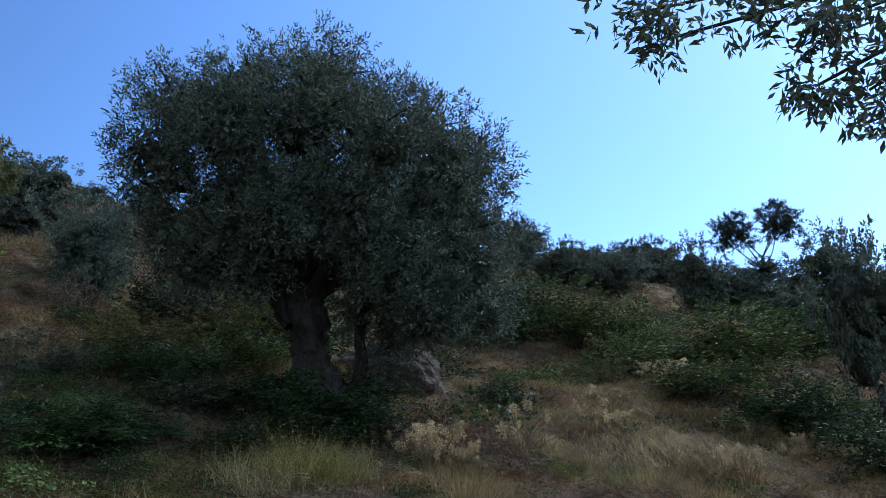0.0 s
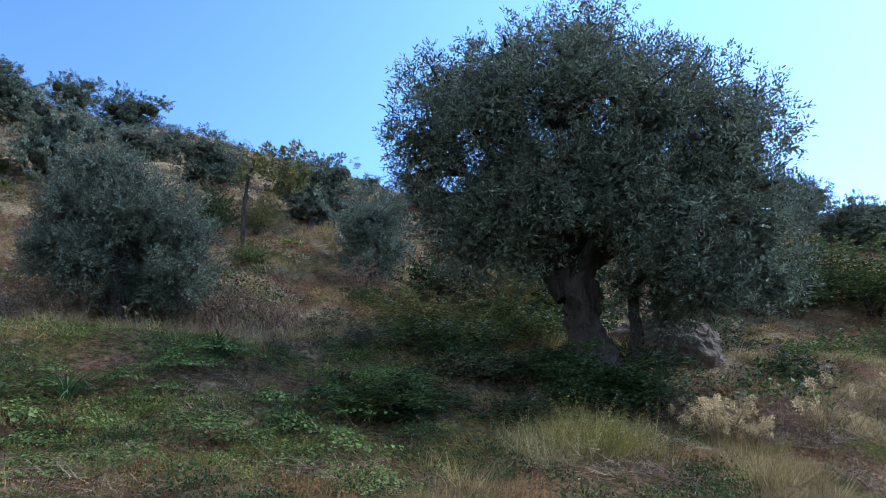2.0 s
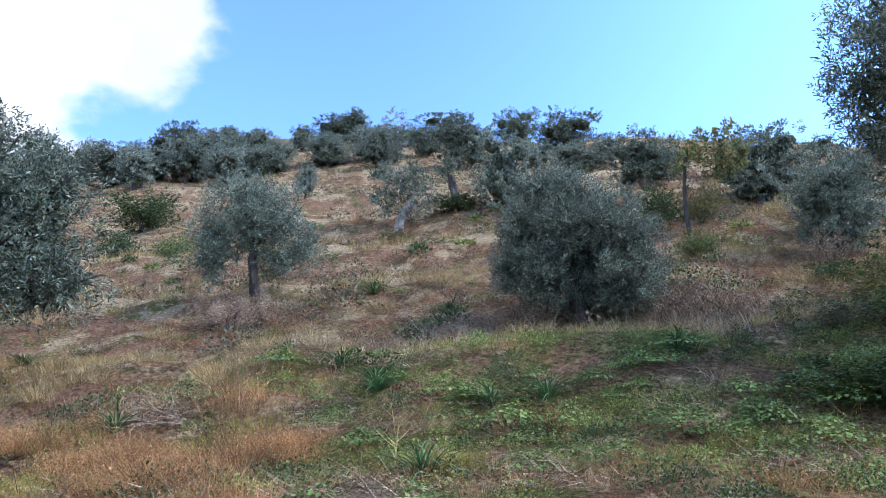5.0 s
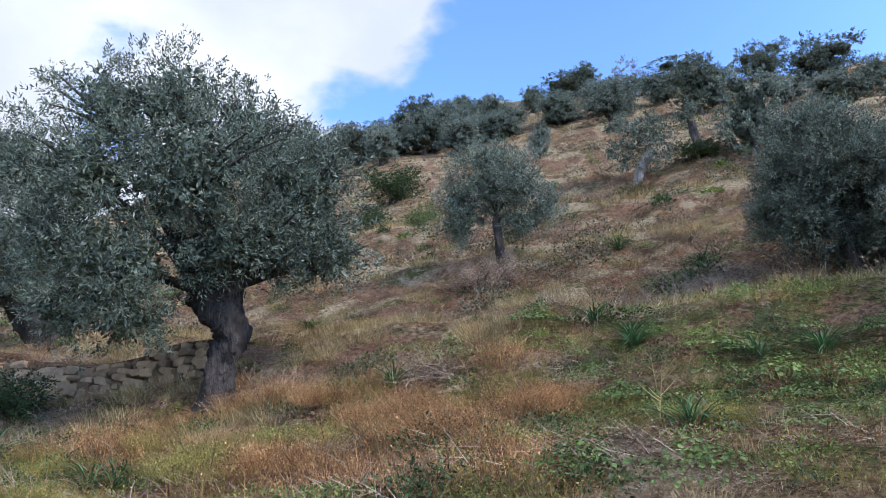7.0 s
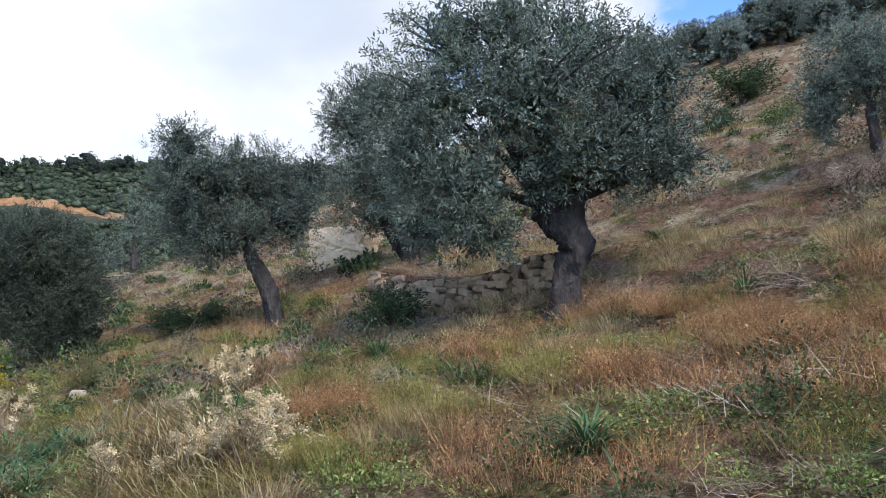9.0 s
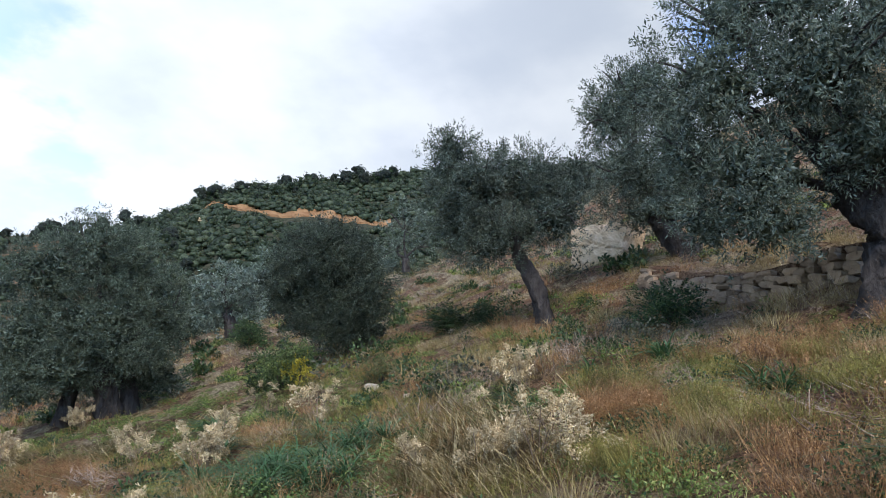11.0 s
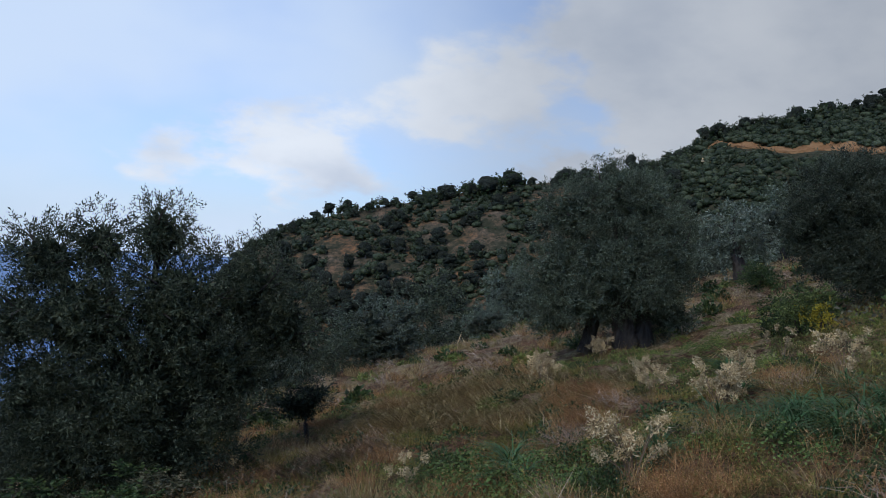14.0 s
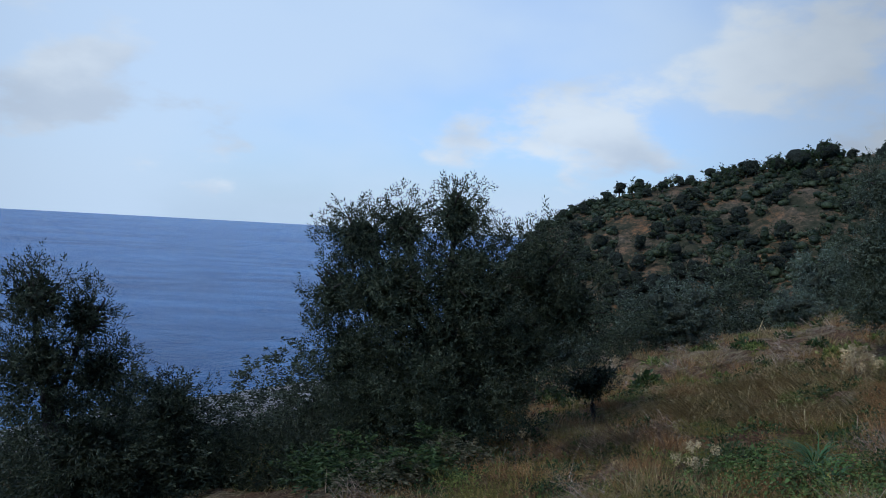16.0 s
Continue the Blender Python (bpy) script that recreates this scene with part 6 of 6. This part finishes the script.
def build_dead_weeds():
    """Dead stems standing in patches on the slope."""
    g = np.random.RandomState(84)
    n = 3600
    az, r = g.uniform(-34, 128, n), 8.5 + 38 * g.rand(n) ** 1.6
    x, y = -r * np.sin(np.radians(az)), r * np.cos(np.radians(az))
    s = (ripple(x, y, 6, 47) + 0.8 * ripple(x, y, 2.6, 48)) > g.uniform(-0.5, 1.0, n)
    x, y, r = x[s], y[s], r[s]
    got = []
    for v in range(4):
        for near in (True, False):
            m = (np.arange(len(x)) % 4 == v) & ((r < 18) == near)
            tpl = blades(g, 34, 0.30, 0.006 if near else 0.012, 0.9, 0.5, 0.22, False)
            up = np.tile((0., 0, 1), (m.sum(), 1)) + g.normal(size=(m.sum(), 3)) * 0.2
            got.append(stamped(tpl, np.stack([x[m], y[m], height(x[m], y[m]) - 0.02], -1), frames_from(up, g), g.uniform(0.6, 1.5, m.sum())))
    v, f = split_tris(*joined(got))
    tagged(new("dead_weeds", mesh_of("dead_weeds", v, f, TWIG)), "thin grey-brown dead weeds standing in patches", "weeds", kind="stuff")


build_dead_weeds()


# ---- single plants ----
def strap_leaf(seed):
    g = np.random.RandomState(seed)
    l, w, rise = g.uniform(0.32, 0.50), g.uniform(0.010, 0.017), g.uniform(0.45, 1.15)
    vs, fs = [], []
    for q in range(7):
        t = q / 6
        out, up = l * t * (0.4 + 0.5 * t) / max(rise, 0.6) * 0.9, l * rise * t * (1.35 - 0.95 * t) - 0.01
        ww = w * (1 - t) ** 0.6 * (0.6 + 0.4 * min(1, 4 * t)) + 0.001
        vs += [(out, -ww / 2, up + 0.15 * ww), (out, 0, up), (out, ww / 2, up + 0.15 * ww)]
        if q:
            b = 3 * q
            fs += [[b - 3, b - 2, b + 1, b], [b - 2, b - 1, b + 2, b + 1]]
    return mesh_of("leaf", np.array(vs), np.array(fs), STRAP, True)


STRAP_LEAVES = [strap_leaf(300 + k) for k in range(9)]


def stock_squill(seed, n=26):
    g = np.random.RandomState(seed)
    ob = tagged(new("strap_leaved_plant"), "clump of long arching blue-green strap leaves", "plant", "strap-leaved plants in the grass")
    for k in range(n):
        leaf = part("leaf", STRAP_LEAVES[k % 9], ob)
        leaf.matrix_basis = pose(g.uniform(-.03, .03), g.uniform(-.03, .03), 0, g.uniform(-8, 8), g.uniform(-14, 14), k * 137.5 + g.uniform(-20, 20)) @ Matrix.Scale(g.uniform(0.75, 1.15), 4)
    return ob


def seed_head(seed):
    g = np.random.RandomState(seed)
    n = 12
    pl = g.normal(size=(n, 3)) * (0.026, 0.026, 0.042)
    v, f = stamped(leaf_sprig(g, 0.02, 9, 0.030, 0.012, 2.2), pl, frames_from(g.normal(size=(n, 3)), g), g.uniform(0.8, 1.4, n))
    return mesh_of("seed_head", v, f, FLUFF)


SEED_HEADS = [seed_head(320 + k) for k in range(4)]


def stock_seedhead(seed, stems=14):
    g = np.random.RandomState(seed)
    ob = tagged(new("seedhead_weed"), "dry weed with pale fluffy seed heads on thin stems", "plant", "dry weeds with seed heads")
    for k in range(stems):
        a, h, l = g.uniform(0, 6.283), g.uniform(0.25, 0.62), g.uniform(0.05, 0.36)
        tip = np.array([math.cos(a) * l, math.sin(a) * l, h])
        v, f = tube([(0, 0, -0.03, 0.005), (*(tip * (0.4, 0.4, 0.6)), 0.004), (*tip, 0.0025)], 3)
        stem = part("stem", mesh_of("stem", v, f, TWIG), ob)
        head = part("seed_head", SEED_HEADS[k % 4], stem)
        head.matrix_basis = Matrix.Translation(tip) @ pose(0, 0, 0, g.uniform(-30, 30), g.uniform(-30, 30), g.uniform(0, 360)) @ Matrix.Scale(g.uniform(0.7, 1.3), 4)
    v, f = split_tris(*blades(g, 40, 0.34, 0.007, 0.6))
    part("dry_foliage", mesh_of("dry_foliage", v, f, STRAW), ob)
    return ob


def stock_twigs(seed):
    g = np.random.RandomState(seed)
    ob = tagged(new("brushwood"), "tangle of cut dry grey twigs lying in the grass", "brushwood", "dry twigs on the ground")
    for _ in range(14):
        a, l = g.uniform(0, 6.283), g.uniform(0.1, 0.34)
        o = np.array([g.uniform(-.3, .3), g.uniform(-.3, .3), 0.0])
        e = o + (math.cos(a) * l, math.sin(a) * l, g.uniform(0.02, 0.22))
        v, f = tube([(*o, 0.0045), (*(0.5 * (o + e) + g.normal(size=3) * 0.03), 0.0035), (*e, 0.0015)], 4)
        part("twig", mesh_of("twig", v, f, TWIG, True), ob)
    return ob


def round_leaf(seed):
    """A lobed, slightly cupped leaf on a short stalk."""
    g = np.random.RandomState(seed)
    n, w = 7, g.uniform(0.013, 0.018)
    a = np.arange(n) / n * 6.283
    rad = w * (0.8 + 0.2 * np.cos(a * 3))
    ring = np.stack([np.cos(a) * rad + w, np.sin(a) * rad, 0.25 * rad + g.uniform(-0.004, 0.004, n)], -1)
    v = np.concatenate([[(w * 0.9, 0, 0)], ring])
    return v, np.stack([np.zeros(n, int), 1 + np.arange(n), 1 + (np.arange(n) + 1) % n], -1)


def stock_broadleaf(seed, n):
    g = np.random.RandomState(seed)
    ob = tagged(new("leafy_weed"), "low mound of round green leaves in the grass", "plant", "broad-leaved weeds in the grass")
    d = g.normal(size=(n, 3)) * (0.16, 0.16, 0)
    far = np.hypot(d[:, 0], d[:, 1])
    top = 0.05 + 0.20 * np.exp(-(far / 0.2) ** 2) * g.uniform(0.4, 1.1, n)
    at = d + np.stack([np.zeros(n), np.zeros(n), top], -1)
    ways = np.stack([d[:, 0] * 3, d[:, 1] * 3, np.ones(n)], -1) + g.normal(size=(n, 3)) * 0.35
    v, f = stamped(round_leaf(seed), at, frames_from(ways, g), g.uniform(0.6, 1.35, n))
    part("foliage", mesh_of("foliage", v, f, ROUND_LEAF), ob)
    return ob


def stock_mound(name, label, group, seed, mat, n, tall, wide, radius, lean, specks):
    g = np.random.RandomState(seed)
    ob = tagged(new(name), label, "plant", group)
    for k in range(4):
        v, f = grass_mound(g, n, tall * g.uniform(0.7, 1.1), wide, radius * g.uniform(0.6, 1.0), lean, specks)
        tuft = part("tuft", mesh_of("tuft", v, f, mat), ob)
        tuft.matrix_basis = pose(*(g.uniform(-.2, .2, 2) if k else (0, 0)), 0, g.uniform(-12, 12), g.uniform(-12, 12), 0)
    return ob


def stock_stalk(seed):
    """A dead forked stalk, bleached and bare."""
    g = np.random.RandomState(seed)
    ob = tagged(new("dry_stalk"), "bare bleached forked stalk standing in the grass", "plant", "dry stalks in the grass")
    top = np.array([g.uniform(-0.1, 0.1), g.uniform(-0.1, 0.1), 0.55])
    v, f = tube([(0, 0, -0.03, 0.007), (*(top * 0.5 + g.normal(size=3) * 0.015), 0.006), (*top, 0.003)], 5)
    part("stem", mesh_of("stem", v, f, STRAW, True), ob)
    for k in range(9):
        o = top * g.uniform(0.15, 0.95)
        a = k * 2.4
        e = o + np.array([math.cos(a), math.sin(a), 0.9]) * g.uniform(0.12, 0.26)
        v, f = tube([(*o, 0.004), (*(0.5 * (o + e) + g.normal(size=3) * 0.015), 0.003), (*e, 0.0015)], 4)
        part("twig", mesh_of("twig", v, f, STRAW, True), ob)
    return ob


def stock_swathe(name, label, seed, mat, n):
    """Long dry grass beaten down to one side."""
    g = np.random.RandomState(seed)
    ob = tagged(new(name), label, "grass", label)
    o = np.stack([g.normal(size=n) * 0.38, g.normal(size=n) * 0.26, np.abs(g.normal(size=n)) * 0.03], -1)
    a = g.normal(size=n) * 0.5
    l = g.uniform(0.25, 0.65, n)
    mid = o + np.stack([np.cos(a) * l * 0.45, np.sin(a) * l * 0.45, l * g.uniform(0.2, 0.5, n)], -1)
    tip = o + np.stack([np.cos(a) * l, np.sin(a) * l, l * g.uniform(0.0, 0.3, n)], -1)
    side = np.stack([-np.sin(a), np.cos(a), np.full(n, 0.5)], -1) * 0.0022
    v = np.stack([o - side, o + side, mid + side, mid - side, tip], 1).reshape(-1, 3)
    e = np.arange(n)[:, None] * 5
    part("sward", mesh_of("sward", v, [e + np.array([[0, 1, 2, 3]]), e + np.array([[3, 2, 4]])], mat), ob)
    return ob


SQUILLS = [stock_squill(201, 80), stock_squill(202, 64)]
SEEDHEADS = [stock_seedhead(211), stock_seedhead(212, 9), stock_seedhead(213, 22)]
FENNELS = [stock_mound("yellow_weed", "bushy clump of thin yellow-green stalks", "yellow weeds by the olive", 221, FENNEL_DRY, 60, 0.50, 0.0046, 0.24, 0.6, 5),
           stock_mound("yellow_weed", "bushy clump of thin yellow-green stalks", "yellow weeds by the olive", 222, FENNEL_GREEN, 70, 0.40, 0.0044, 0.24, 0.7, 7)]
RUSTS = [stock_mound("withered_weed", "rounded tuft of rust-orange withered stalks", "withered weeds on the slope", 231, RUST_GRASS, 260, 0.30, 0.0030, 0.26, 0.7, 5),
         stock_mound("withered_weed", "rounded tuft of golden-brown withered stalks", "withered weeds on the slope", 232, RUST_GRASS, 220, 0.25, 0.0030, 0.22, 0.9, 5)]
OLIVEY = [stock_mound("feathery_weed", "rounded tuft of feathery yellow-green stalks", "feathery weeds in the grass", 233, FENNEL_GREEN, 260, 0.26, 0.0030, 0.26, 0.8, 6)]
BROAD = [stock_broadleaf(251, 420), stock_broadleaf(252, 320)]
STALKS = [stock_stalk(261)]
SWATHES = [stock_swathe("beaten_grass", "swathe of long dry straw-coloured grass beaten flat", 271, STRAW, 420), stock_swathe("beaten_grass", "swathe of long dry straw-coloured grass beaten flat", 272, STRAW, 360)]
GREY_STEMS = [stock_swathe("brushwood", "mat of fallen grey-brown weeds on the bank", 273, TWIG, 420)]
BRUSH = [stock_twigs(241), stock_twigs(242)]
SQUILL_PLACES = ((132.3, 11.4), (131.9, 10.1), (128.6, 8.7), (126.2, 6.9), (123.4, 8.2), (101.3, 8.8), (102.2, 6.4), (95.6, 6.7), (122.4, 7.9), (106.2, 9.0), (111.1, 7.6),
                 (147.4, 7.6), (137.3, 7.2), (131.6, 9.8), (132.4, 11.5), (128.5, 8.8), (147.3, 8.1), (57.9, 7.6), (45.7, 7.1), (49.8, 7.0), (60.6, 8.7), (36.3, 7.9),
                 (58.1, 8.0), (54.8, 5.5), (81.4, 11.1), (75.5, 7.8), (101.2, 8.7), (94.2, 6.6), (58.1, 14.9), (53.3, 12.5), (47.9, 14.5), (137.9, 6.9), (146.6, 7.3),
                 (122.9, 7.2), (125.4, 7.3), (128.2, 8.2), (52.4, 13.0), (54.5, 12.2), (86.3, 4.5), (65.9, 3.8),
                 (130.4, 8.2), (129.6, 7.8), (127.5, 7.9), (126.7, 8.4), (124.6, 7.6), (122.2, 8.6), (120.8, 8.0), (125.3, 8.9), (131.2, 8.6), (128.9, 7.2), (133.3, 8.0), (123.8, 6.6))
BROAD_PLACES = ((109.0, 7.0), (103.8, 5.1), (152.3, 7.4), (149.9, 7.4), (148.5, 6.9), (140.3, 8.0), (141.5, 7.5), (151.4, 7.1), (150.2, 7.7), (154.0, 7.4), (148.8, 7.2),
                (53.1, 7.1), (48.6, 6.6), (44.5, 6.5), (53.6, 12.6), (49.8, 13.7), (56.1, 14.7), (56.7, 12.8), (42.3, 7.3), (35.7, 6.1), (31.0, 6.4), (64.0, 4.8),
                (62.4, 4.9), (55.7, 4.5), (65.1, 8.6), (70.9, 8.0), (53.4, 4.8), (69.5, 4.5), (26.0, 7.0), (22.0, 7.6), (46.5, 7.6), (50.8, 8.1), (39.0, 7.5),
                (145.6, 7.4), (143.8, 7.0), (146.9, 6.6), (142.6, 6.6), (144.4, 7.9), (136.2, 7.6), (134.1, 7.0), (127.0, 6.3), (129.8, 6.7), (132.0, 7.4), (121.0, 6.6), (118.4, 7.6),
                (119.9, 9.0), (135.0, 12.5), (133.0, 13.5), (134.4, 14.6))
SEEDHEAD_PLACES = ((131.5, 11.3), (137.9, 11.3), (133.4, 9.4), (125.4, 9.9), (128.7, 12.7), (140.8, 16.1), (144.9, 13.8), (114.3, 7.1), (113.2, 6.2), (112.1, 6.0), (110.7, 5.9),
                   (119.2, 6.3), (108.2, 5.6), (114.8, 6.0), (140.4, 15.6), (137.3, 11.1), (131.2, 11.2), (132.7, 9.2), (144.7, 14.0), (154.8, 7.5), (139.2, 6.4), (166.6, 11.5),
                   (158.1, 16.6), (-1.7, 18.2), (-12.5, 12.2), (-11.5, 11.6), (-10.7, 11.5), (-15.4, 16.4), (-17.7, 16.5), (-21.5, 16.6), (-23.1, 16.7), (-5.5, 9.0), (-1.0, 8.4),
                   (-18.9, 10.1), (-20.4, 9.7), (-24.1, 13.6), (1.4, 8.0), (2.5, 8.5), (0.4, 8.2), (-16.7, 16.3), (-22.3, 17.1), (111.1, 8.9), (109.5, 6.1))
FENNEL_PLACES = ((13.0, 6.9), (11.5, 7.2), (10.0, 7.0), (8.4, 7.1), (6.8, 7.1), (10.8, 6.6), (15.3, 6.6), (7.7, 6.7), (12.3, 6.3), (9.2, 6.5), (98.7, 6.5), (103.9, 5.2))
RUST_PLACES = ((104.8, 6.8), (103.8, 6.9), (105.7, 6.6), (140.1, 11.0), (142.6, 9.7), (141.4, 10.6), (140.6, 10.2), (142.2, 10.9), (143.4, 10.2), (141.0, 11.6), (142.9, 11.5), (139.6, 10.5), (144.0, 10.9), (140.9, 9.6), (136.4, 6.0), (133.6, 5.8), (77.2, 7.1), (75.6, 6.5), (73.5, 6.9), (71.5, 6.5), (66.7, 6.5), (64.3, 6.6),
               (79.6, 7.7), (85.2, 8.7), (82.8, 8.3), (90.2, 8.4), (68.5, 5.4), (83.7, 5.9), (76.4, 6.1), (74.4, 5.9), (78.3, 6.8), (69.8, 6.3), (72.6, 6.0), (87.4, 7.2))
OLIVEY_PLACES = ((104.9, 5.7), (98.9, 6.7), (98.3, 7.9), (105.5, 7.4), (105.4, 5.5), (98.3, 6.2), (97.1, 7.4), (99.3, 6.8), (91.4, 7.5), (86.8, 6.6), (81.3, 6.4), (52.7, 5.7),
                 (117.0, 9.5), (135.6, 8.9), (88.9, 6.1), (94.5, 5.6))
SWATHE_PLACES = ((-13.7, 11.0), (-21.2, 14.4), (-17.3, 10.3), (-15.6, 11.9), (-11.6, 10.3), (109.2, 6.0), (151.8, 13.7), (149.8, 13.5), (147.8, 13.2), (145.4, 13.5), (153.0, 13.0),
                 (151.0, 12.1), (153.9, 13.2), (150.4, 13.9), (156.5, 12.5), (147.9, 14.9), (152.1, 11.8), (154.6, 12.0), (149.0, 12.4), (-8.0, 10.0), (-19.0, 12.0),
                 (116.8, 5.9), (115.4, 6.2), (118.0, 6.4), (114.2, 6.5), (116.0, 6.8), (145.8, 10.6), (147.6, 10.2), (149.4, 10.8), (144.0, 11.4), (138.9, 12.6))
STEM_PLACES = ((161.9, 10.2), (160.0, 10.1), (158.4, 10.2), (47.0, 12.3), (50.3, 12.2), (36.2, 12.4), (33.0, 12.1), (39.0, 12.6), (53.5, 11.9), (30.0, 12.3))
STALK_PLACES = ((56.7, 6.6), (56.9, 5.8), (116.0, 8.0), (136.0, 8.4), (71.5, 10.4))
BRUSH_PLACES = ((92.1, 5.4), (80.4, 4.8), (75.0, 4.9), (88.9, 5.5), (57.1, 6.7), (52.8, 5.8), (34.2, 11.0), (59.0, 16.9), (116.1, 7.9), (154.7, 12.7), (161.2, 10.5), (157.2, 11.6))
PG = np.random.RandomState(15)
for stock, places, lo, hi in ((SQUILLS, SQUILL_PLACES, 0.9, 1.4), (SEEDHEADS, SEEDHEAD_PLACES, 0.55, 1.0), (FENNELS, FENNEL_PLACES, 0.8, 1.2), (RUSTS, RUST_PLACES, 0.75, 1.25),
                              (OLIVEY, OLIVEY_PLACES, 0.8, 1.2), (BROAD, BROAD_PLACES, 0.7, 1.2), (STALKS, STALK_PLACES, 0.6, 0.9), (BRUSH, BRUSH_PLACES, 0.8, 1.2)):
    for k, (az, r) in enumerate(places):
        s = PG.uniform(lo, hi)
        set_out(stock[k % len(stock)], az, r, s, s * PG.uniform(0.85, 1.1), PG, 0.01)

# leafy weeds crowding the terrace before the big olive
for k in range(46):
    az, r = PG.uniform(24, 62), PG.uniform(5.3, 8.0)
    s = PG.uniform(0.55, 1.1)
    set_out(BROAD[k % 2], az, r, s, s * PG.uniform(0.7, 1.0), PG, 0.01)


def lay_out(ob, az, r, size, g):
    """Set a beaten-down swathe along the fall of the ground."""
    x, y, z = spot(az, r)
    fall = Vector((float(height(x - 0.4, y) - height(x + 0.4, y)) / 0.8, float(height(x, y - 0.4) - height(x, y + 0.4)) / 0.8, 1.0)).normalized()
    turn = Vector((0, 0, 1)).rotation_difference(fall).to_matrix().to_4x4()
    m = Matrix.Translation((x, y, z)) @ turn @ pose(0, 0, 0, 0, 0, math.degrees(math.atan2(fall.y, fall.x)) + g.uniform(-50, 50)) @ Matrix.Scale(size, 4)
    if ob.name not in STOCK_USED:
        STOCK_USED.add(ob.name)
        ob.matrix_world = m
        return ob
    return copy_thing(ob, m @ Matrix.Scale(1 / ob.scale[0], 4))


for stock, places in ((SWATHES, SWATHE_PLACES), (GREY_STEMS, STEM_PLACES)):
    for k, (az, r) in enumerate(places):
        lay_out(stock[k % len(stock)], az, r, PG.uniform(0.8, 1.35), PG)

# ---- the dry stone wall, piece by piece ----
stone_wall("old dry stone terrace wall of pale brown stones", ((102.2, 14.3), (88.6, 10.3)), 0.50, 5, 4, 0.5)
